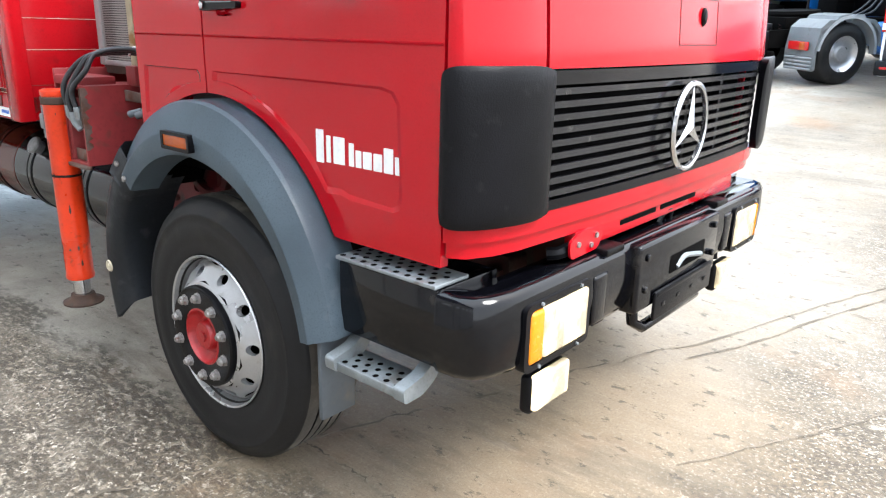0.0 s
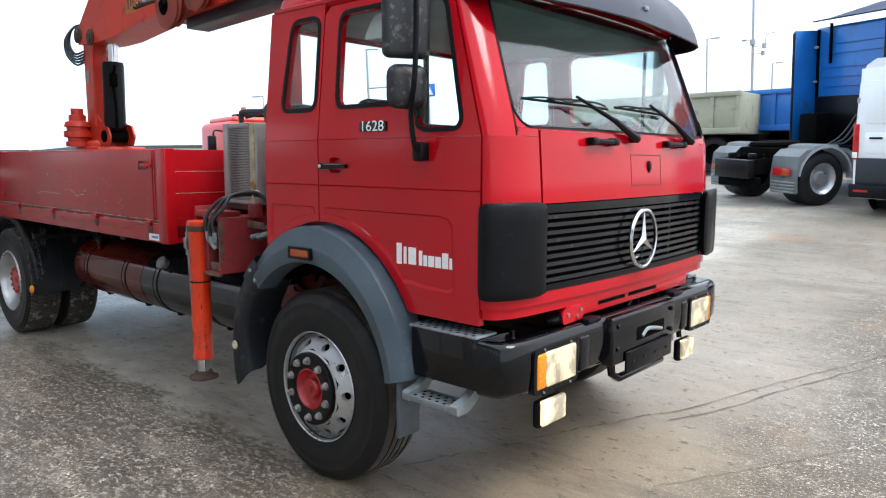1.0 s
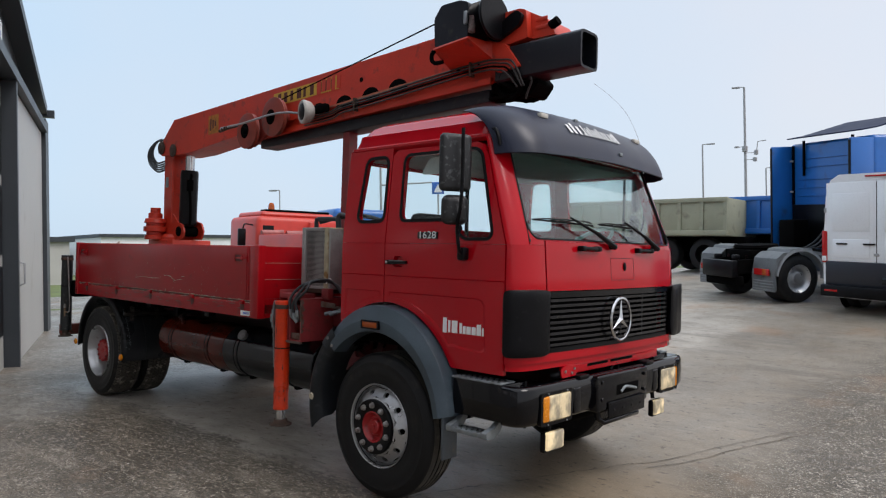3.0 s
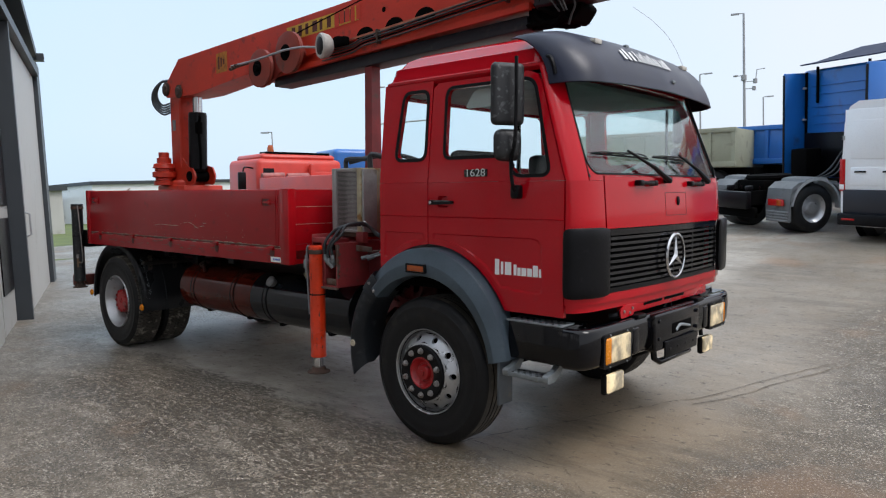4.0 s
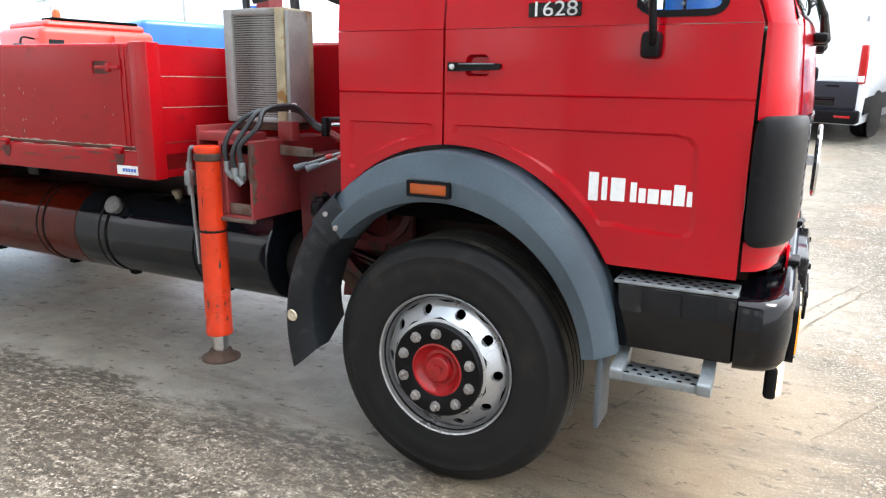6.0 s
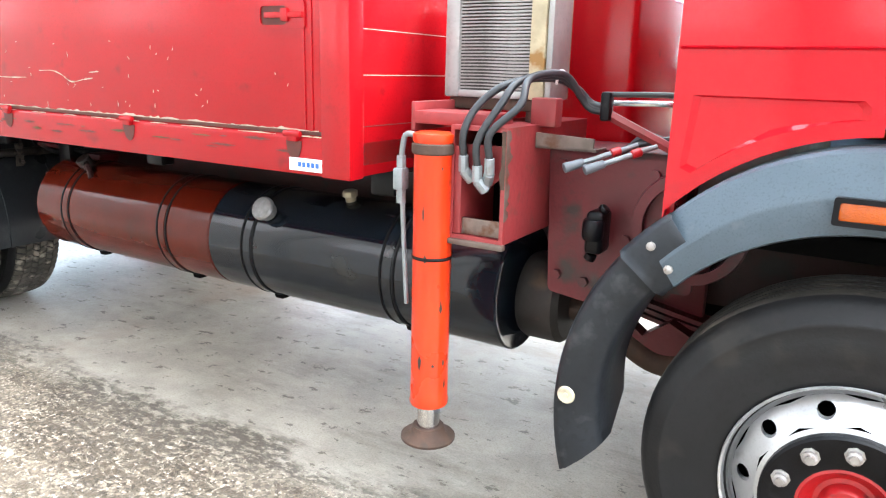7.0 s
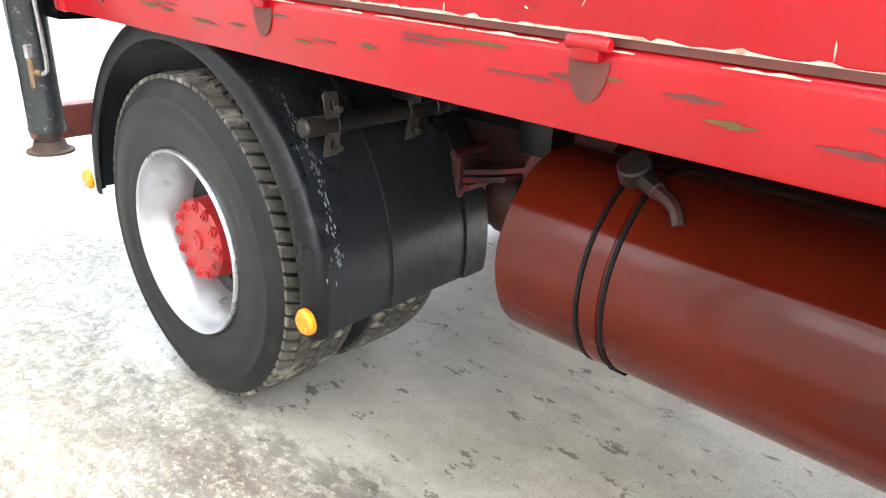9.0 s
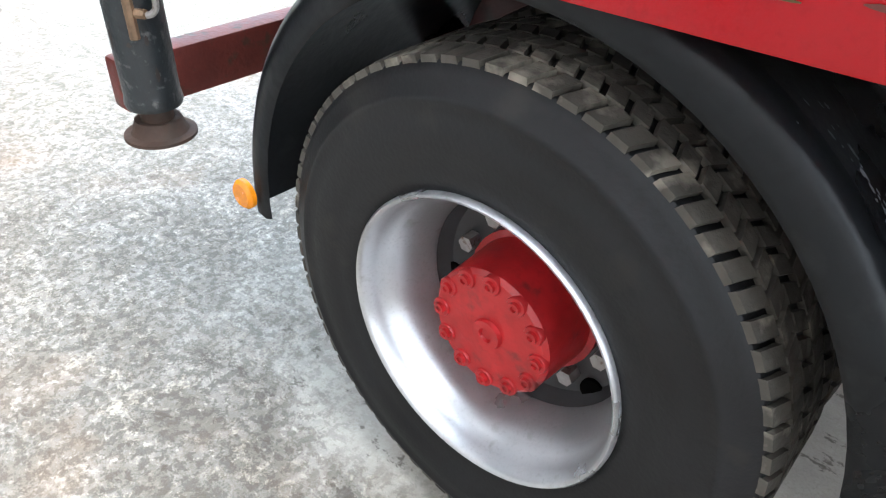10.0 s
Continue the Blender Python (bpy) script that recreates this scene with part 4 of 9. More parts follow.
def visor_pt(u, v, k):
    """u: -1..1 across; v: 0 at the roof, 1 at the brim."""
    a = abs(u)
    wrap = max(0.0, (a - 0.78) / 0.22)
    y = u * 1.045 if a <= 0.78 else math.copysign(0.815 + 0.245 * math.sin(wrap * math.pi / 2), u)
    back = 0.30 * (1 - math.cos(wrap * math.pi / 2))
    x = 0.735 + (0.34 + 0.03 * (1 - a)) * math.sin(v * 1.25) / math.sin(1.25) - back * (0.45 + 0.25 * v) + 0.02 * (1 - u * u)
    z = 2.615 - 0.03 * u * u - 0.335 * (v ** 1.7) - 0.05 * wrap * (1 - v)
    return (x - k * 0.7, y - math.copysign(k * wrap, u), z - k * 0.6)


grid_surface(bm, visor_pt, lin(-1, 1, 40), lin(0, 1, 10), 0.008)
visor = part("sun_visor", bm, VISOR_BLUE, truck, "dark blue wrap-around sun visor with white bars", smooth=60)
for u in (-0.62, 0.66):
    bm = bmesh.new()
    c = visor_pt(u, 0.42, 0)
    box(bm, c[0] - 0.02, c[0] + 0.02, c[1] - 0.045, c[1] + 0.045, c[2] - 0.012, c[2] + 0.022, 0.01)
    part("marker_lamp", bm, surface("clear_marker_lens", (0.55, 0.52, 0.46), 0.25), visor, "clear marker lamp")
for u, v in ((-0.16, 0.30), (0.12, 0.86)):
    bm = bmesh.new()
    c = visor_pt(u, v, 0)
    box(bm, c[0] - 0.012, c[0] + 0.012, c[1] - 0.02, c[1] + 0.02, c[2] - 0.01, c[2] + 0.012, 0.004)
    part("clip", bm, GALV, visor)
LET = [0.030, 0.030, 0.030, 0.010, 0.016, 0.010, 0.02, 0.014, 0.016, 0.022, 0.02, 0.02, 0.02, 0.010, 0.02, 0.022, 0.032]
u = -0.44
for i, w in enumerate(LET):
    uw = w / 1.045 * 1.80
    h = (0.15 + 0.05 * (i % 3 == 1)) if i not in (3, 13) else 0.04
    v1 = 0.68
    bm = bmesh.new()
    grid_surface(bm, lambda a, b, k: tuple(Vector(visor_pt(a, b, 0)) + Vector((0.006 - k, 0, 0.006))), [u, u + uw * 0.52], [v1 - h, v1], 0.003)
    part("lettering_bar", bm, WHITE, visor, "white lettering as plain bars")
    u += uw + 0.005
bm = bmesh.new()
tube(bm, [(0.80, -1.03, 2.405), (0.86, -1.05, 2.40), (0.89, -1.055, 2.35), (0.90, -1.05, 2.30)], 0.012, 8, 5)
part("visor_bracket", bm, BLACK_PLASTIC, visor)
bm = bmesh.new()
tube(bm, [(0.84, 1.02, 2.42), (0.81, 1.02, 2.58), (0.70, 1.02, 2.81), (0.55, 1.02, 2.98), (0.38, 1.02, 3.12)], 0.0014, 6, 6)
part("antenna", bm, POST_GREY, visor)

# wipers
def on_screen(y, z, out):
    return Vector(nose(y * 0.8 / (side_y(z) - 0.26) if abs(y) < side_y(z) - 0.26 else math.copysign(0.8 + 0.2 * math.asin(min(1.0, (abs(y) - side_y(z) + 0.26) / 0.26)) * 2 / math.pi, y), z, out))


for yp, ye, yl, yr in ((-0.10, -0.57, -0.93, -0.27), (0.58, 0.15, -0.19, 0.41)):
    p0, elbow = Vector((1.178, yp, 1.712)), on_screen(ye, 1.882, 0.045)
    mid = p0 + (elbow - p0) * 0.42 + Vector((0.012, 0, 0.004))
    bm = bmesh.new()
    cyl(bm, p0 - Vector((0.04, 0, 0)), p0 + Vector((0.016, 0, 0)), 0.024, 0.018, seg=14, edge=0.003)
    cyl(bm, p0 + (mid - p0) * -0.06, mid, 0.020, 0.014, seg=8)
    cyl(bm, mid, elbow, 0.012, 0.007, seg=8)
    wiper = part("wiper", bm, BLACK_PLASTIC, truck, "black wiper arm with its blade")
    bm = bmesh.new()
    tube(bm, [on_screen(y, 1.856 - 0.012 * (y - yl) / (yr - yl), 0.010) for y in lin(yl, yr, 14)], 0.0062, 6)
    part("blade", bm, SEAL, wiper, "black rubber blade")
    bm = bmesh.new()
    for f0, f1, o in ((0.02, 0.50, 0.024), (0.50, 0.98, 0.024), (0.25, 0.75, 0.036)):
        ya, yb = yl + (yr - yl) * f0, yl + (yr - yl) * f1
        tube(bm, [on_screen(ya, 1.858, 0.012), on_screen(ya * 0.7 + yb * 0.3, 1.866, o), on_screen(ya * 0.3 + yb * 0.7, 1.866, o), on_screen(yb, 1.856, 0.012)], 0.0045, 6, 3)
    part("blade_carrier", bm, BLACK_PLASTIC, wiper)

# mirrors
WORN_BLACK = surface("weathered_black_plastic", (0.012, 0.013, 0.015), 0.5, var=0.3, scale=8, grain=0.2, dirt=(0.075, 0.078, 0.082), dirt_amount=0.42, dirt_scale=34, bump=0.15, bump_scale=160)


def mirror_set(sg):
    y = sg * 1.16
    bm = bmesh.new()
    tube(bm, [(0.70, sg * 1.12, 1.64), (0.715, sg * 1.19, 1.66), (0.715, sg * 1.215, 1.80), (0.755, sg * 1.235, 1.92), (0.765, sg * 1.235, 2.10), (0.765, sg * 1.235, 2.39)], 0.0115, 8, 5)
    box(bm, 0.675, 0.735, sg * 1.145 - 0.03, sg * 1.145 + 0.03, 1.60, 1.68, 0.015)
    arm = part("mirror_arm", bm, BLACK_PLASTIC, truck, "black tubular mirror arm")
    bm = bmesh.new()
    box(bm, 0.665, 0.725, sg * 1.20 - 0.10, sg * 1.20 + 0.10, 2.015, 2.365, 0.03, 4)
    bm.transform(Matrix.Translation((0.66, sg * 1.2, 0)) @ Matrix.Rotation(radians(sg * 30), 4, "Z") @ Matrix.Translation((-0.66, -sg * 1.2, 0)))
    part("main_mirror", bm, WORN_BLACK, arm, "scuffed black mirror housing", smooth=50)
    bm = bmesh.new()
    box(bm, 0.645, 0.725, sg * 1.195 - 0.085, sg * 1.195 + 0.085, 1.815, 1.995, 0.045, 4)
    bm.transform(Matrix.Translation((0.66, sg * 1.2, 0)) @ Matrix.Rotation(radians(sg * 28), 4, "Z") @ Matrix.Translation((-0.66, -sg * 1.2, 0)))
    part("wide_mirror", bm, WORN_BLACK, arm, "rounded black wide-angle mirror housing", smooth=50)


mirror_set(-1)
mirror_set(1)

# cab interior
bm = bmesh.new()
box(bm, 0.72, 1.10, -1.02, 1.02, 1.40, 1.70, 0.05, 3)
dash = part("dashboard", bm, surface("teal_dashboard_cover", (0.05, 0.24, 0.20), 0.7, var=0.2), truck, "teal dashboard cover")
bm = bmesh.new()
lathe(bm, [(0.235, -0.012), (0.25, -0.014), (0.262, 0.0), (0.25, 0.014), (0.235, 0.012)], (0.62, 0.48, 1.72), (-0.55, 0, 0.83), 36, closed=True)
tube(bm, [(0.62, 0.25, 1.72), (0.62, 0.48, 1.70), (0.62, 0.71, 1.72)], 0.015, 8)
cyl(bm, (0.62, 0.48, 1.71), (0.85, 0.48, 1.45), 0.03)
part("steering_wheel", bm, INTERIOR, dash)
for y in (-0.52, 0.50):
    bm = bmesh.new()
    box(bm, 0.0, 0.50, y - 0.25, y + 0.25, 1.30, 1.46, 0.05, 3)
    box(bm, -0.16, -0.03, y - 0.24, y + 0.24, 1.40, 1.93, 0.05, 3)
    part("seat", bm, SEAT_CLOTH, truck, "grey cloth cab seat", smooth=50)
bm = bmesh.new()
box(bm, -0.42, -0.2, -0.95, 0.95, 1.06, 1.55, 0.03)
part("bunk", bm, INTERIOR, truck)
bm = bmesh.new()
box(bm, -0.40, 0.78, -0.98, 0.98, 2.30, 2.33)
part("headliner", bm, INTERIOR, truck)
bm = bmesh.new()
plate(bm, rounded([(0.22, 2.16), (0.44, 2.16), (0.44, 2.27), (0.3, 2.27)], 0.04), [], lambda a, b, d: (a + 0.2 * 0, -1.03 + d, b), 0.01)
part("sun_blind", bm, surface("pale_sun_blind", (0.4, 0.4, 0.38), 0.7), truck)

# bumper
BP = [(1.03, -1.165), (1.09, -1.160), (1.135, -1.14), (1.165, -1.10), (1.185, -1.02), (1.188, -0.90), (1.188, -0.6), (1.19, -0.37)]
BP = BP + [(x, -y) for x, y in reversed(BP)]
BSEC = [(-0.16, 0.885), (-0.03, 0.912), (-0.012, 0.905), (0.0, 0.885), (0.004, 0.80), (0.0, 0.71), (-0.012, 0.69), (-0.03, 0.68), (-0.16, 0.68)]
bm = bmesh.new()
rows = []
for i, (x, y) in enumerate(BP):
    a, b = Vector(BP[max(i - 1, 0)]), Vector(BP[min(i + 1, len(BP) - 1)])
    t = (b - a).normalized()
    nrm = Vector((t.y, -t.x))
    rows.append([bm.verts.new((x + nrm.x * o, y + nrm.y * o, z)) for o, z in BSEC])
for a, b in zip(rows[:-1], rows[1:]):
    for i in range(len(BSEC)):
        j = (i + 1) % len(BSEC)
        bm.faces.new((a[i], a[j], b[j], b[i]))
bm.faces.new(rows[0])
bm.faces.new(rows[-1])
bumper = part("bumper", bm, BLACK_PAINT, truck, "black painted steel bumper", smooth=45)
bm = bmesh.new()
box(bm, 1.10, 1.222, -0.365, 0.365, 0.672, 0.905, 0.014, 3)
centre = part("centre_section", bm, BLACK_PAINT, bumper)
bm = bmesh.new()
box(bm, 1.20, 1.2255, -0.11, 0.22, 0.755, 0.825, 0.008)
part("towing_recess", bm, DARK, centre)
bm = bmesh.new()
tube(bm, [(1.224, -0.05, 0.772), (1.228, 0.0, 0.80), (1.230, 0.06, 0.796), (1.228, 0.17, 0.776)], 0.010, 8, 5)
part("towing_pin", bm, GALV, centre)
for y, z in ((-0.31, 0.86), (-0.31, 0.75), (0.31, 0.86), (0.31, 0.75)):
    bm = bmesh.new()
    cyl(bm, (1.22, y, z), (1.232, y, z), 0.013, seg=8, edge=0.003)
    part("bolt", bm, BLACK_PAINT, centre)
bm = bmesh.new()
box(bm, 1.222, 1.236, -0.235, 0.30, 0.618, 0.724, 0.008)
platep = part("plate_holder", bm, BLACK_PLASTIC, bumper, "empty black number plate holder")
bm = bmesh.new()
box(bm, 1.2365, 1.2395, -0.225, 0.29, 0.708, 0.720, 0.002)
part("upper_lip", bm, BLACK_PLASTIC, platep)
for k in range(4):
    bm = bmesh.new()
    box(bm, 1.236, 1.2385, -0.18 + k * 0.13, -0.15 + k * 0.13, 0.662, 0.676, 0.002)
    part("plate_clip", bm, BLACK_PLASTIC, platep)
bm = bmesh.new()
tube(bm, [(1.17, -0.28, 0.69), (1.18, -0.28, 0.615), (1.20, -0.25, 0.595), (1.20, 0.24, 0.595), (1.18, 0.27, 0.61), (1.17, 0.28, 0.69)], 0.02, 10)
part("step_bar", bm, BLACK_PAINT, bumper)
for y0, y1 in ((-0.54, -0.42), (0.42, 0.54)):
    bm = bmesh.new()
    box(bm, 1.07, 1.19, y0, y1, 0.90, 0.925, 0.008)
    part("step_pad", bm, BLACK_PLASTIC, bumper)
bm = bmesh.new()
tube(bm, [(1.12, 0.0, 0.905), (1.13, 0.02, 0.945), (1.13, 0.08, 0.945), (1.12, 0.10, 0.905)], 0.012, 8, 4)
part("lifting_eye", bm, BLACK_PAINT, bumper)


def headlight(sg):
    y0, y1 = (-0.978, -0.668) if sg < 0 else (0.645, 0.93)
    turn = Matrix.Translation((-0.012, 0, 0.002))
    bm = bmesh.new()
    lp = rounded([(y0 - 0.02, 0.672), (y1 + 0.02, 0.672), (y1 + 0.02, 0.866), (y0 - 0.02, 0.866)], 0.03)
    hl = rounded([(y0, 0.690), (y1, 0.690), (y1, 0.848), (y0, 0.848)], 0.025)
    plate(bm, lp, [hl], lambda a, b, d: (1.212 - d, a, b), 0.03)
    bm.transform(turn)
    f = part("headlight_frame", bm, BLACK_PLASTIC, bumper)
    ya = y0 + 0.066 if sg < 0 else y1 - 0.02
    for nm, a, b, mt, lb in (("indicator", y0 if sg < 0 else ya, ya if sg < 0 else y1, REFLECTOR, "amber indicator"), ("headlight", ya + 0.003 if sg < 0 else y0, y1 if sg < 0 else ya - 0.003, HEADLIGHT, "lit rectangular headlight")):
        bm = bmesh.new()
        box(bm, 1.17, 1.218, a, b, 0.693, 0.845, 0.012, 3)
        bm.transform(turn)
        part(nm, bm, mt, bumper, lb, smooth=60)
        if nm == "headlight":
            w = b - a
            for q in range(9):
                bm = bmesh.new()
                yy = a + w * (q + 0.5) / 9
                cyl(bm, (1.2172, yy, 0.70), (1.2172, yy, 0.84), 0.002, seg=6)
                bm.transform(turn)
                part("lens_rib", bm, HEADLIGHT, bumper)
    for z, y in ((0.679, y0 + 0.05), (0.679, y1 - 0.05), (0.859, y0 + 0.05), (0.859, y1 - 0.05)):
        bm = bmesh.new()
        cyl(bm, (1.205, y, z), (1.218, y, z), 0.0055, seg=8)
        bm.transform(turn)
        part("clip", bm, GALV, f)
    # raised surround towards the middle
    bm = bmesh.new()
    a, b = (-0.62, -0.53) if sg < 0 else (0.52, 0.61)
    box(bm, 1.18, 1.1965, a, b, 0.70, 0.86, 0.012, 3)
    part("surround", bm, BLACK_PAINT, f)
    a, b = (-0.90, -0.695) if sg < 0 else (0.72, 0.97)
    if sg > 0:
        a, b = 0.595, 0.775
    bm = bmesh.new()
    box(bm, 1.122, 1.165, a, b, 0.497, 0.620, 0.016, 3)
    cyl(bm, (1.12, (a + b) / 2, 0.62), (1.11, (a + b) / 2, 0.70), 0.015)
    fg = part("fog_lamp", bm, BLACK_PLASTIC, bumper, "lit rectangular fog lamp")
    bm = bmesh.new()
    box(bm, 1.15, 1.18, a + 0.008, b - 0.008, 0.511, 0.622, 0.012, 3)
    part("lens", bm, FOGLIGHT, fg)


headlight(-1)
headlight(1)
bumper.location.z = -0.028


def tread_holes(bm, x0, x1, y0, y1, z, dx=0.042, dy=0.030, r=0.0095):
    i = 0
    y = y0
    while y < y1:
        x = x0 + (dx / 2 if i % 2 else 0)
        while x < x1:
            lathe(bm, [(0, 0.0012), (r, 0.0012)], (x, y, z), (0, 0, 1), 8)
            x += dx
        y += dy
        i += 1


def entry_step(sg):
    bm = bmesh.new()
    box(bm, 0.655, 1.028, min(sg * 1.155, sg * 1.12), max(sg * 1.155, sg * 1.12), 0.668, 0.885, 0.01)
    bx = part("step_box", bm, BLACK_PAINT, truck, "black side step box")
    for x0, x1 in ((0.657, 0.70), (0.985, 1.026)):
        bm = bmesh.new()
        box(bm, x0, x1, min(sg * 1.119, sg * 0.922), max(sg * 1.119, sg * 0.922), 0.673, 0.883, 0.006)
        part("end_plate", bm, BLACK_PAINT, bx)
    bm = bmesh.new()
    box(bm, 0.655, 1.028, min(sg * 0.9, sg * 0.92), max(sg * 0.9, sg * 0.92), 0.60, 0.883)
    part("back_plate", bm, BLACK_PAINT, bx)
    bm = bmesh.new()
    box(bm, 0.645, 1.025, min(sg * 1.158, sg * 1.02), max(sg * 1.158, sg * 1.02), 0.885, 0.897, 0.004)
    tp = part("tread_plate", bm, GALV, bx, "perforated galvanised tread plate")
    bm = bmesh.new()
    tread_holes(bm, 0.665, 1.01, min(sg * 1.145, sg * 1.03), max(sg * 1.145, sg * 1.03), 0.8972)
    tagged(part("perforation", bm, DARK, tp), kind="stuff")
    bm = bmesh.new()
    ya, yb = min(sg * 1.205, sg * 1.09), max(sg * 1.205, sg * 1.09)
    box(bm, 0.70, 0.945, ya, yb, 0.583, 0.595, 0.004)
    box(bm, 0.70, 0.945, sg * 1.207 - 0.006, sg * 1.207 + 0.006, 0.572, 0.600, 0.004)
    st = part("foot_step", bm, GALV, truck, "folding galvanised foot step")
    bm = bmesh.new()
    tread_holes(bm, 0.715, 0.93, ya + 0.015, yb - 0.01, 0.5952)
    tagged(part("perforation", bm, DARK, st), kind="stuff")
    for x, b in ((0.68, 1), (0.955, -1)):
        bm = bmesh.new()
        prism(bm, rounded([(sg * 1.22, 0.57), (sg * 1.225, 0.612), (sg * 1.15, 0.628), (sg * 1.08, 0.67), (sg * 1.06, 0.65), (sg * 1.10, 0.60), (sg * 1.15, 0.572)], 0.012), "x", x - 0.014, x + 0.026)
        part("arm", bm, GALV, st)
    bm = bmesh.new()
    box(bm, 0.66, 1.02, min(sg * 0.93, sg * 1.1), max(sg * 0.93, sg * 1.1), 0.655, 0.67)
    part("step_floor", bm, DARK, bx)


entry_step(-1)
entry_step(1)


# the cab and bumper are a little narrower than the bed: draw the far part in
def narrow(y):
    return y if y < -0.85 else -0.85 + (y + 0.85) * 0.935


for ob in truck.children_recursive:
    if ob.type == "MESH":
        for v in ob.data.vertices:
            v.co.y = narrow(v.co.y) if ob.name.split(".")[0] != "corner_deflector" else v.co.y - max(0.0, v.co.y) * 0.07


# ---- wheels ----
def holed_ring(bm, r0, h0, r1, h1, count, hole_r, hole_t, center, axis, seg=14):
    """Conical ring with round holes: from (r0, h0) out to (r1, h1)."""
    a, u, v = frame_of(axis)
    c = Vector(center)

    def at(rr, th):
        k = (rr - r0) / (r1 - r0)
        return c + a * (h0 + (h1 - h0) * k) + (u * math.cos(th) + v * math.sin(th)) * rr
    st = 2 * math.pi / count
    rm = (r0 + r1) / 2
    for i in range(count):
        th0 = i * st
        outer, inner = [], []
        for k in range(seg):
            t = 2 * math.pi * k / seg
            cx, cy = math.cos(t), math.sin(t)
            m = max(abs(cx), abs(cy))
            outer.append(bm.verts.new(at(rm + (r1 - r0) / 2 * cx / m, th0 + st / 2 * cy / m)))
            inner.append(bm.verts.new(at(rm + hole_r * cx, th0 + hole_t * cy / rm)))
        back = [bm.verts.new(p.co - a * 0.02) for p in inner]
        for k in range(seg):
            j = (k + 1) % seg
            bm.faces.new((outer[k], outer[j], inner[j], inner[k]))
            bm.faces.new((inner[k], inner[j], back[j], back[k]))
    bmesh.ops.remove_doubles(bm, verts=bm.verts, dist=0.0004)


def tyre(center, axis, lugs, width=0.29, k=0.965):
    w = -width
    mid = [(0.497, -0.045), (0.5, -0.06)]
    if not lugs:
        for g in (-0.095, -0.135, -0.175, -0.215):
            mid += [(0.5, g + 0.005), (0.490, g + 0.003), (0.490, g - 0.003), (0.5, g - 0.005)]
    else:
        mid = [(0.486, -0.03), (0.489, -0.05), (0.489, w + 0.05), (0.486, w + 0.03)]
    prof = [(0.272, -0.03), (0.285, -0.014), (0.30, -0.010), (0.325, -0.004), (0.345, -0.004), (0.352, -0.001), (0.40, 0.0), (0.43, -0.003), (0.434, -0.001), (0.442, -0.004), (0.446, -0.008), (0.468, -0.016), (0.485, -0.028)] + mid + [(0.5 if not lugs else 0.48, w + 0.06), (0.485, w + 0.028), (0.44, w + 0.006), (0.39, w), (0.30, w + 0.01), (0.272, w + 0.03)]
    bm = bmesh.new()
    lathe(bm, [(r * k, h) for r, h in prof], center, axis, 72)
    t = part("wheel", bm, RUBBER, truck, "black truck tyre", smooth=50)
    if lugs:
        bm = bmesh.new()
        a, u, v = frame_of(axis)
        c = Vector(center)
        n = 76
        for i in range(n):
            for row, (h0, h1, off, skew) in enumerate(((-0.026, -0.070, 0.0, 0.55), (-0.076, -0.112, 0.45, -0.5), (-0.117, -0.150, 0.1, 0.5), (-0.155, -0.190, 0.55, -0.5), (-0.195, -0.228, 0.2, 0.5), (-0.234, -0.268, 0.6, -0.55))):
                th = 2 * math.pi * (i + off) / n
                dt = 2 * math.pi / n * 0.41
                pts = []
                for r, shrink in ((0.484 * k, 1.0), (0.500 * k, 0.86)):
                    for h, sk in ((h0, skew), (h1, -skew)):
                        rr = r - (0.006 if (row == 0 and h == h0) or (row == 5 and h == h1) else 0.0)
                        for q in (-1, 1):
                            ang = th + dt * q * shrink + sk * dt * 0.8
                            pts.append(c + a * h + (u * math.cos(ang) + v * math.sin(ang)) * rr)
                add_faces(bm, pts, [(4, 5, 7, 6), (0, 1, 5, 4), (2, 6, 7, 3), (0, 4, 6, 2), (1, 3, 7, 5)])
        part("tread", bm, TREAD_RUBBER, t, "dusty block tread", smooth=0)
    else:
        bm = bmesh.new()
        lathe(bm, [(0.4975 * k, -0.046), (0.5006 * k, -0.0615), (0.5006 * k, -0.0895)], center, axis, 72)
        for g in (-0.095, -0.135, -0.175):
            lathe(bm, [(0.5006 * k, g - 0.0055), (0.5006 * k, g - 0.0345)], center, axis, 72)
        lathe(bm, [(0.5006 * k, -0.2205), (0.5006 * k, -0.229), (0.487 * k, -0.26)], center, axis, 72)
        part("tread", bm, RIB_RUBBER, t, "worn dusty tread ribs")
    return t


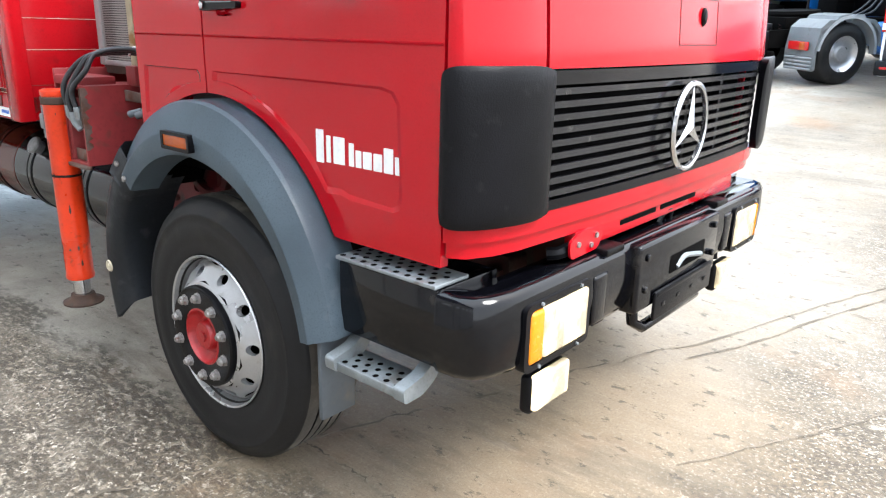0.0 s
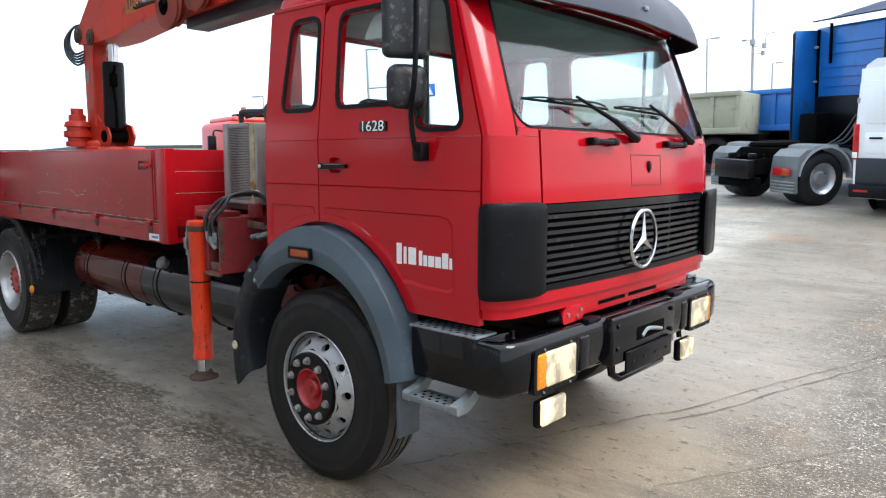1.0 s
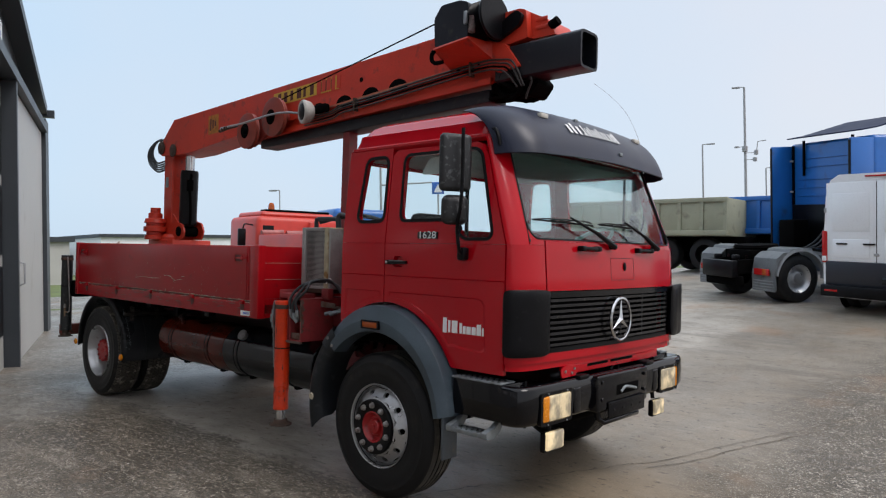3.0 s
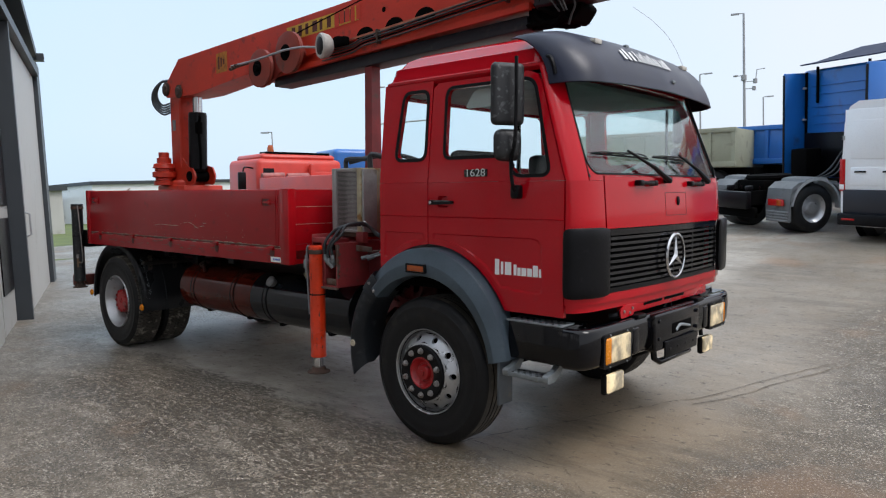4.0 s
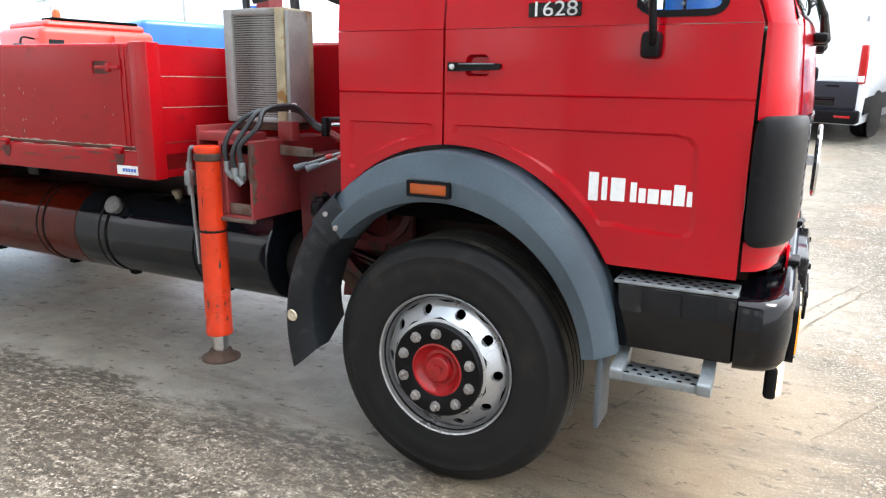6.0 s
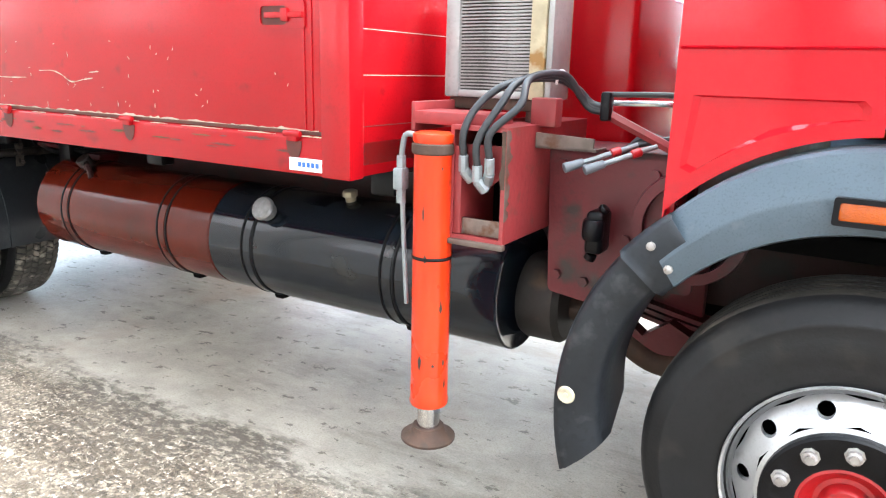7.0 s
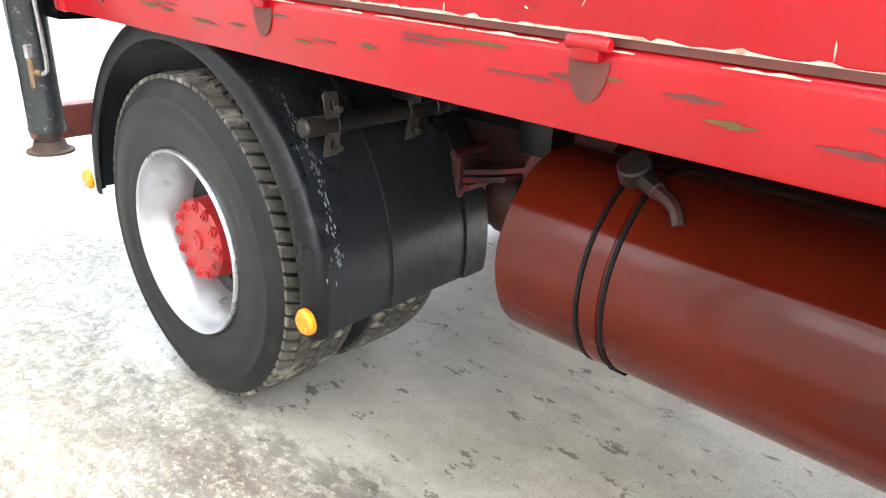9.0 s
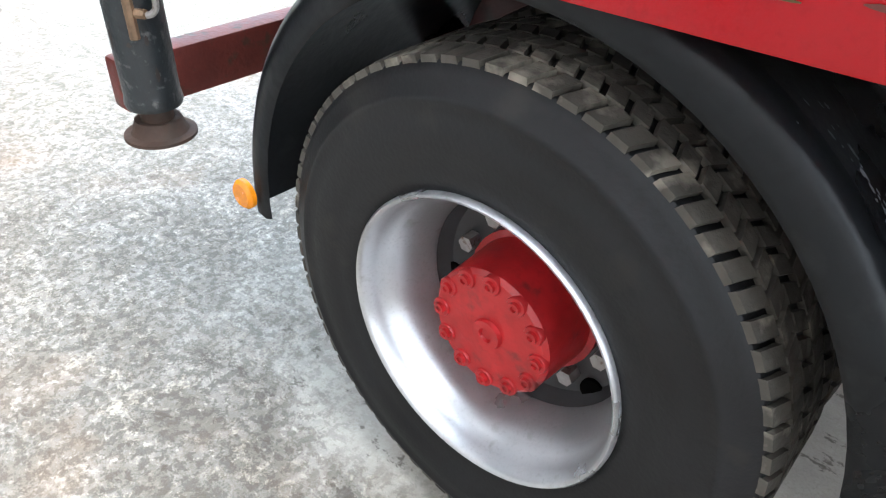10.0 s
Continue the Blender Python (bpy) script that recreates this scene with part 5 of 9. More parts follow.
def front_wheel(sg):
    ax = (0, sg, 0)
    c = (0.034, sg * 1.20, 0.4825)
    t = tyre(c, ax, False)
    bm = bmesh.new()
    lathe(bm, [(0.262, -0.06), (0.266, -0.03), (0.271, -0.008), (0.277, -0.004), (0.279, -0.008), (0.274, -0.016)], c, ax, 64)
    lathe(bm, [(0.262, -0.055), (0.255, -0.050), (0.250, -0.038)], c, ax, 64)
    holed_ring(bm, 0.192, 0.018, 0.250, -0.038, 10, 0.017, 0.020, c, ax)
    lathe(bm, [(0.192, 0.018), (0.186, 0.023), (0.172, 0.025)], c, ax, 64)
    rim = part("rim", bm, SILVER, t, "silver steel rim with ten hand holes", smooth=35)
    # flat near-black disc behind the hand holes, its shade put into the colour
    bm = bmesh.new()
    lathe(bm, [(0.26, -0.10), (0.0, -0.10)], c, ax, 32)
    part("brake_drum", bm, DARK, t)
    bm = bmesh.new()
    lathe(bm, [(0.182, 0.020), (0.181, 0.040), (0.175, 0.046), (0.108, 0.046), (0.098, 0.038)], c, ax, 48)
    part("hub_flange", bm, BLACK_PLASTIC, t, "black hub flange")
    bm = bmesh.new()
    lathe(bm, [(0.103, 0.042), (0.096, 0.044), (0.090, 0.028), (0.067, 0.010), (0.056, 0.012), (0.051, 0.030), (0.045, 0.038), (0, 0.038)], c, ax, 32)
    lathe(bm, [(0, 0.039), (0.020, 0.039), (0.020, 0.045), (0, 0.045)], c, ax, 6)
    part("hub_cap", bm, HUB_RED, t, "red hub cap")
    a, u, v = frame_of(ax)
    for k in range(10):
        th = 2 * math.pi * (k + 0.5) / 10
        p = Vector(c) + (u * math.cos(th) + v * math.sin(th)) * 0.143
        bm = bmesh.new()
        lathe(bm, [(0.021, 0.044), (0.021, 0.049), (0.0165, 0.050), (0.0165, 0.062), (0.011, 0.065), (0.010, 0.070), (0, 0.070)], p, ax, 8)
        part("wheel_nut", bm, NUT_STEEL, t)


def rear_wheel(sg):
    ax = (0, sg, 0)
    c = (-4.508, sg * 1.195, 0.486)
    t = tyre(c, ax, True, 0.28, 0.972)
    bm = bmesh.new()
    lathe(bm, [(r * 0.95, h) for r, h in [(0.292, -0.014), (0.292, -0.004), (0.288, 0.000), (0.283, -0.002), (0.280, -0.008), (0.275, -0.020), (0.272, -0.032), (0.268, -0.044), (0.262, -0.056), (0.257, -0.064), (0.2545, -0.070), (0.2525, -0.074), (0.248, -0.084), (0.244, -0.096), (0.239, -0.112), (0.234, -0.130), (0.228, -0.160)]], c, ax, 64)
    part("rim", bm, SILVER, t, "silver dished dual wheel rim", smooth=60)
    # disc painted dark: the shade at the bottom of the dish is in its colour
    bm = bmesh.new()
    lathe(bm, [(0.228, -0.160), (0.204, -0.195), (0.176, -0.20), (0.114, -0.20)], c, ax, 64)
    part("wheel_disc", bm, surface("shaded_wheel_disc", (0.045, 0.045, 0.048), 0.45, metal=0.3, var=0.3, scale=9), t, "wheel disc darkened for the shade deep in the rim")
    a, u, v = frame_of(ax)
    for k in range(6):
        th = 2 * math.pi * (k + 0.25) / 6
        p = Vector(c) + (u * math.cos(th) + v * math.sin(th)) * 0.205
        bm = bmesh.new()
        lathe(bm, [(0, -0.190), (0.026, -0.190), (0.026, -0.198)], p, ax, 14)
        part("hand_hole", bm, DARK, t)
    bm = bmesh.new()
    lathe(bm, [(0.140, -0.20), (0.140, -0.175), (0.128, -0.17), (0.122, -0.060), (0.114, -0.052), (0.030, -0.052), (0.028, -0.044), (0.014, -0.044), (0.012, -0.050), (0, -0.050)], c, ax, 40)
    hub = part("hub", bm, HUB_RED, t, "red planetary axle hub")
    for k in range(12):
        th = 2 * math.pi * k / 12
        p = Vector(c) + (u * math.cos(th) + v * math.sin(th)) * 0.1045
        bm = bmesh.new()
        lathe(bm, [(0.0185, -0.060), (0.0185, -0.050), (0.017, -0.0475), (0.011, -0.0475), (0.0105, -0.041), (0.006, -0.041), (0.005, -0.045), (0, -0.045)], p, ax, 12)
        part("hub_bolt", bm, HUB_RED, t)
    for k in range(10):
        th = 2 * math.pi * (k + 0.5) / 10
        p = Vector(c) + (u * math.cos(th) + v * math.sin(th)) * 0.162
        bm = bmesh.new()
        lathe(bm, [(0.017, -0.20), (0.017, -0.170), (0, -0.170)], p, ax, 6)
        part("wheel_nut", bm, NUT_STEEL, t)
    tyre((-4.508, sg * 0.865, 0.486), ax, True, 0.28, 0.972)


for sg in (-1, 1):
    front_wheel(sg)
    rear_wheel(sg)


# ---- front fenders and mudguards ----
def arch_shell(sg, a0, a1, n, section, out_fn, in_fn):
    """Bent guard swept round the arch; section rows of (share between inner and outer edge, y)."""
    bm = bmesh.new()
    rows = []
    for d in lin(a0, a1, n):
        o, i = Vector(arch_pt(out_fn(d), d)), Vector(arch_pt(in_fn(d), d))
        rows.append([bm.verts.new(((i + (o - i) * k).x, sg * y, (i + (o - i) * k).y)) for k, y in section])
    m = len(section)
    for a, b in zip(rows[:-1], rows[1:]):
        for k in range(m - 1):
            bm.faces.new((a[k], a[k + 1], b[k + 1], b[k]))
    bmesh.ops.solidify(bm, geom=bm.faces[:], thickness=0.006)
    return bm


def front_fender(sg):
    sec = [(-0.03, 1.13), (0.0, 1.224), (0.03, 1.238), (0.44, 1.247), (0.49, 1.245), (0.96, 1.200), (1.0, 1.186), (1.0, 1.06)]
    bm = arch_shell(sg, 8, 137, 36, sec, lambda d: ARCH_OUT, lambda d: ARCH_IN)
    fn = part("front_fender", bm, FENDER_GREY, truck, "blue-grey plastic front fender with light scuffs", smooth=22)
    bm = bmesh.new()
    box(bm, -0.075, 0.075, sg * 1.25 - 0.012, sg * 1.25 + 0.012, 1.135, 1.178, 0.006)
    mk = part("side_marker", bm, AMBER, fn, "amber side marker lamp")
    bm = bmesh.new()
    plate(bm, rounded([(-0.084, 1.127), (0.084, 1.127), (0.084, 1.186), (-0.084, 1.186)], 0.008), [rounded([(-0.072, 1.138), (0.072, 1.138), (0.072, 1.175), (-0.072, 1.175)], 0.005)], lambda a, b, d: (a, sg * (1.264 - d), b), 0.022)
    part("lamp_surround", bm, BLACK_PLASTIC, mk, "black lamp surround")
    bm = bmesh.new()
    rows = []
    for d in lin(134, 196.5, 30):
        low = max(0.0, (d - 168) / 33)
        row = []
        for k, y in ((0.0, 1.02), (0.0, 1.15), (0.03, 1.205), (0.12, 1.226), (0.4, 1.236), (0.75, 1.238), (0.92, 1.230), (1.0, 1.205), (1.0, 1.06), (0.98, 0.95)):
            dd = d - 7 * (1 - k) ** 1.6 * low - (10 * low if y < 1.1 else 0.0)
            flare = max(0.0, min(1.0, (d - 150) / 40))
            o, i = Vector(arch_pt((0.70, 0.70), dd)), Vector(arch_pt((0.580 - 0.012 * flare, 0.566 - 0.012 * flare), dd))
            q = i + (o - i) * k
            row.append(bm.verts.new((q.x, sg * (y - 0.03 * low * (1 - k)), q.y)))
        rows.append(row)
    for a, b in zip(rows[:-1], rows[1:]):
        for k in range(len(a) - 1):
            bm.faces.new((a[k], a[k + 1], b[k + 1], b[k]))
    bmesh.ops.solidify(bm, geom=bm.faces[:], thickness=0.006)
    gd = part("mudguard", bm, SLATE_GUARD, truck, "slate grey rear half of the front mudguard", smooth=60)
    bm = arch_shell(sg, 128, 141, 6, [(-0.06, 1.10), (-0.04, 1.215), (0.1, 1.240), (0.9, 1.248), (1.02, 1.225), (1.02, 1.12)], lambda d: (0.704, 0.704), lambda d: (0.568, 0.556))
    strap = part("joint_strap", bm, SLATE_GUARD, gd, "dark joint strap with bolts", smooth=60)
    for k in (0.25, 0.75):
        q = Vector(arch_pt((0.57 + 0.13 * k, 0.56 + 0.14 * k), 134.5))
        bm = bmesh.new()
        lathe(bm, [(0.011, -0.004), (0.011, 0.004), (0.006, 0.006), (0, 0.006)], (q.x, sg * 1.25, q.y), (0, sg, 0), 8)
        part("bolt", bm, NUT_STEEL, strap)
    bm = bmesh.new()
    lathe(bm, [(0, 0.006), (0.007, 0.006), (0.008, 0.004), (0.021, 0.006), (0.025, 0.0)], (-0.635, sg * 1.237, 0.585), (0, sg, 0), 20)
    part("reflector", bm, surface("faded_yellow_reflector", (0.50, 0.44, 0.32), 0.4, var=0.25, scale=60), gd, "faded round reflector")
    bm = bmesh.new()
    box(bm, 0.618, 0.638, min(sg * 1.215, sg * 1.08), max(sg * 1.215, sg * 1.08), 0.38, 0.68, 0.008)
    part("front_flap_panel", bm, FLAP_MID, truck, "grey hanging mudflap")
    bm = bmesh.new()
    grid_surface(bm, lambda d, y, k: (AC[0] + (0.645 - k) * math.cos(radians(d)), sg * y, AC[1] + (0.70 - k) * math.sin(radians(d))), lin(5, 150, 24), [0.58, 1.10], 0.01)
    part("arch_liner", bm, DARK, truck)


front_fender(-1)
front_fender(1)


# ---- chassis ----
for y in (-0.43, 0.43):
    bm = bmesh.new()
    s = 1 if y > 0 else -1
    prism(bm, [(-5.55, 0.66), (1.05, 0.66), (1.05, 0.92), (-5.55, 0.92)], "y", y - 0.008, y + 0.008)
    for z in (0.66, 0.912):
        box(bm, -5.55, 1.05, min(y, y - s * 0.08), max(y, y - s * 0.08), z, z + 0.008)
    part("frame_rail", bm, CHASSIS, truck, "dirty dark red frame rail", smooth=30)
for x in (-5.3, -4.0, -2.9, -1.8, -0.7, 0.6):
    bm = bmesh.new()
    box(bm, x - 0.05, x + 0.05, -0.42, 0.42, 0.70, 0.88, 0.01)
    part("cross_member", bm, CHASSIS, truck)
for x, r in ((0.0, 0.05), (-4.5, 0.11)):
    bm = bmesh.new()
    cyl(bm, (x, -0.95, 0.5), (x, 0.95, 0.5), r, seg=20)
    if r > 0.1:
        lathe(bm, [(0, -0.22), (0.16, -0.18), (0.22, 0), (0.16, 0.18), (0, 0.22)], (x, 0, 0.5), (1, 0, 0), 20)
    part("axle", bm, CHASSIS, truck, "dark axle beam")
for x, z0 in ((0.0, 0.60), (-4.5, 0.66)):
    for sg in (-1, 1):
        for i in range(5):
            bm = bmesh.new()
            L = 0.86 - i * 0.12
            grid_surface(bm, lambda a, b, k: (x + a, sg * (0.62 + b), z0 + 0.03 - i * 0.022 + 0.10 * (a / 0.72) ** 2 - k), lin(-L, L, 12), [-0.045, 0.045], 0.014)
            part("leaf_spring", bm, FRAME_RED, truck, smooth=30)
        bm = bmesh.new()
        box(bm, x - 0.07, x + 0.07, sg * 0.62 - 0.06, sg * 0.62 + 0.06, 0.42, z0 + 0.06, 0.01)
        part("spring_clamp", bm, CHASSIS, truck)
        for dx in (-0.84, 0.84):
            bm = bmesh.new()
            prism(bm, rounded([(x + dx - 0.045, z0 + 0.22), (x + dx + 0.045, z0 + 0.22), (x + dx + 0.04, z0 + 0.09), (x + dx, z0 + 0.06), (x + dx - 0.04, z0 + 0.09)], 0.02), "y", sg * 0.58 - 0.05, sg * 0.58 + 0.05)
            part("spring_bracket", bm, CHASSIS, truck, "dirty dark spring bracket")
for sg in (-1, 1):
    bm = bmesh.new()
    prism(bm, rounded([(-3.62, 0.94), (-3.44, 0.94), (-3.50, 0.85), (-3.58, 0.79), (-3.66, 0.765), (-3.70, 0.79), (-3.69, 0.84), (-3.65, 0.88)], 0.02), "y", sg * 0.62 - 0.055, sg * 0.62 + 0.055)
    hanger = part("spring_hanger", bm, FRAME_RED, truck, "dark red cast spring hanger", smooth=40)
    bm = bmesh.new()
    cyl(bm, (-3.655, sg * 0.67, 0.815), (-3.655, sg * 0.69, 0.815), 0.017, seg=6, edge=0.003)
    part("spring_pin", bm, CHASSIS, hanger)
    for x, z in ((-3.92, 0.72), (-4.12, 0.675)):
        bm = bmesh.new()
        box(bm, x - 0.016, x + 0.016, sg * 0.62 - 0.062, sg * 0.62 + 0.062, z - 0.04, z + 0.075, 0.005)
        cyl(bm, (x, sg * 0.62 - 0.075, z + 0.082), (x, sg * 0.62 + 0.075, z + 0.082), 0.013, seg=10, edge=0.003)
        part("spring_clip", bm, FRAME_RED, truck)
    for x0, x1, z, w in ((-3.98, -3.58, 1.02, 0.20), (-3.90, -3.52, 0.965, 0.16)):
        bm = bmesh.new()
        prism(bm, rounded([(x0, sg * 0.52), (x0, sg * (0.58 + w)), (x1 - 0.10, sg * (0.60 + w)), (x1, sg * (0.48 + w)), (x1, sg * 0.52)], 0.01), "z", z, z + 0.018)
        part("outrigger_plate", bm, FRAME_RED, truck, "dark red bed outrigger plate")
    bm = bmesh.new()
    lathe(bm, [(0, 0), (0.10, 0), (0.125, 0.02), (0.125, 0.06), (0.135, 0.065), (0.135, 0.085), (0.125, 0.09), (0.11, 0.15), (0, 0.16)], (-4.02, sg * 0.36, 0.62), (1, 0, 0), 28)
    chamber = part("brake_chamber", bm, CHASSIS, truck, "grimy round brake chamber", smooth=40)
    bm = bmesh.new()
    cyl(bm, (-4.02, sg * 0.36, 0.62), (-4.30, sg * 0.40, 0.56), 0.014, seg=10)
    part("push_rod", bm, CHASSIS, chamber)
bm = bmesh.new()
lathe(bm, [(0, -0.5), (0.12, -0.5), (0.145, -0.47), (0.145, 0.47), (0.12, 0.5), (0, 0.5)], (-3.45, 0.0, 0.66), (0, 1, 0), 28)
part("air_reservoir", bm, CHASSIS, truck, "grimy brake air reservoir", smooth=40)
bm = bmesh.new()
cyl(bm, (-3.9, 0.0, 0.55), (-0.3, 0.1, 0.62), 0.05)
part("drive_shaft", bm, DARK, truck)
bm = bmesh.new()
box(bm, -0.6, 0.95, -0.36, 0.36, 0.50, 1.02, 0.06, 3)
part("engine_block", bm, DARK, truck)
bm = bmesh.new()
box(bm, -0.78, -0.62, -0.62, 0.62, 0.62, 1.16, 0.02)
part("cab_mount_wall", bm, FRAME_RED, truck, "dirty red cab mount")


# ---- tanks ----
def tank(name, x0, x1, material, label, straps, c=(-0.757, 0.706), r=0.224):
    bm = bmesh.new()
    lathe(bm, [(0, 0.012), (r - 0.04, 0.012), (r - 0.006, 0.0), (r, 0.006), (r, x1 - x0 - 0.006), (r - 0.006, x1 - x0), (r - 0.04, x1 - x0 - 0.012), (0, x1 - x0 - 0.012)], (x0, c[0], c[1]), (1, 0, 0), 56)
    t = part(name, bm, material, truck, label, smooth=40)
    for x in straps:
        for dx in (-0.028, 0.028):
            bm = bmesh.new()
            lathe(bm, [(r, -0.005), (r + 0.004, -0.004), (r + 0.005, 0.0), (r + 0.004, 0.004), (r, 0.005)], (x + dx, c[0], c[1]), (1, 0, 0), 56)
            part("strap", bm, SEAL, t)
        bm = bmesh.new()
        lathe(bm, [(r, -0.018), (r + 0.003, -0.018), (r + 0.003, 0.018), (r, 0.018)], (x, c[0], c[1]), (1, 0, 0), 56)
        part("strap_band", bm, material, t)
        bm = bmesh.new()
        prism(bm, rounded([(x - 0.034, c[1] - r + 0.012), (x + 0.034, c[1] - r + 0.012), (x + 0.022, c[1] - r - 0.020), (x - 0.022, c[1] - r - 0.020)], 0.005), "y", c[0] - 0.050, c[0] - 0.015)
        box(bm, x - 0.02, x + 0.02, c[0] - 0.02, c[0] + 0.4, c[1] - r - 0.018, c[1] - r + 0.002, 0.004)
        part("strap_foot", bm, DARK, t, "black strap clamp")
    return t


tank_red = tank("air_tank", -3.535, -2.3065, TANK_RUST, "glossy red-brown cylindrical tank", (-3.295, -2.595))
tank_blk = tank("fuel_tank", -2.305, -0.985, TANK_BLACK, "glossy black cylindrical fuel tank", (-2.085, -1.41))
bm = bmesh.new()
a = Vector((0.12, -0.84, 0.50)).normalized()
cp = Vector((-2.03, -0.757, 0.758)) + a * 0.205
cyl(bm, cp, cp + a * 0.035, 0.036, seg=24)
cyl(bm, cp + a * 0.028, cp + a * 0.052, 0.047, seg=28, edge=0.007)
part("filler_cap", bm, surface("dull_scratched_steel", (0.25, 0.255, 0.26), 0.42, metal=0.5, var=0.25, scale=40), tank_blk, "scratched steel filler cap")
bm = bmesh.new()
cyl(bm, (-1.70, -0.80, 0.90), (-1.70, -0.81, 0.958), 0.021, seg=10)
cyl(bm, (-1.70, -0.808, 0.940), (-1.70, -0.811, 0.966), 0.029, seg=8, edge=0.004)
part("level_cap", bm, surface("yellowed_zinc", (0.30, 0.265, 0.19), 0.45, metal=0.45, var=0.3, scale=30), tank_blk, "yellowed hexagonal cap")
bm = bmesh.new()
cyl(bm, (-3.31, -0.82, 0.90), (-3.31, -0.86, 0.955), 0.034, seg=16, edge=0.004)
cyl(bm, (-3.30, -0.85, 0.93), (-3.24, -0.88, 0.918), 0.018, seg=8, edge=0.003)
tube(bm, [(-3.25, -0.875, 0.92), (-3.20, -0.895, 0.905), (-3.18, -0.905, 0.875)], 0.014, 8, 4)
part("drain_fitting", bm, CHASSIS, tank_red, "grimy drain fitting")
bm = bmesh.new()
lathe(bm, [(0, 0), (0.142, 0), (0.152, 0.02), (0.152, 0.13), (0.135, 0.15), (0, 0.15)], (-0.98, -0.70, 0.668), (1, 0, 0), 40)
part("silencer", bm, surface("sooty_silencer_steel", (0.03, 0.027, 0.025), 0.55, metal=0.3, var=0.35, scale=9, dirt=(0.07, 0.045, 0.03), dirt_amount=0.35, dirt_scale=8), truck, "sooty round silencer")
bm = bmesh.new()
tube(bm, [(-0.85, -0.69, 0.64), (-0.74, -0.69, 0.625), (-0.63, -0.70, 0.56), (-0.53, -0.70, 0.515), (-0.43, -0.70, 0.535), (-0.33, -0.67, 0.64), (-0.22, -0.60, 0.76)], 0.042, 14, 6)
part("exhaust_pipe", bm, RUST, truck, "rusty exhaust pipe")
bm = bmesh.new()
box(bm, -0.708, -0.655, -0.985, -0.90, 0.91, 1.035, 0.014, 3)
lathe(bm, [(0, -0.03), (0.026, -0.03), (0.031, -0.02), (0.031, 0.02), (0.026, 0.03), (0, 0.03)], (-0.682, -0.985, 0.985), (0, 0, 1), 16)
valve = part("valve_block", bm, BLACK_PLASTIC, truck, "black brake valve block", smooth=40)
for dx, z in ((0.012, 1.035), (-0.012, 0.905)):
    bm = bmesh.new()
    cyl(bm, (-0.68 + dx, -0.95, z), (-0.68 + dx * 1.7, -0.95, z + (0.012 if z > 0.95 else -0.02)), 0.017, seg=10, edge=0.003)
    part("port", bm, BLACK_PLASTIC, valve)

# ---- load bed ----
X0, X1, YB = -5.06, -1.385, 1.225
bm = bmesh.new()
box(bm, X0, X1, -YB + 0.01, YB - 0.01, 1.12, 1.19)
part("bed_floor", bm, surface("worn_bed_floor", (0.10, 0.07, 0.05), 0.8, var=0.3), truck)
for i in range(9):
    x = X0 + 0.2 + i * 0.41
    bm = bmesh.new()
    box(bm, x - 0.03, x + 0.03, -0.80, 0.80, 1.03, 1.12)
    part("bed_bearer", bm, CHASSIS, truck)
for y in (-0.43, 0.43):
    bm = bmesh.new()
    box(bm, X0, X1, y - 0.04, y + 0.04, 0.92, 1.0)
    part("sub_frame", bm, CHASSIS, truck)


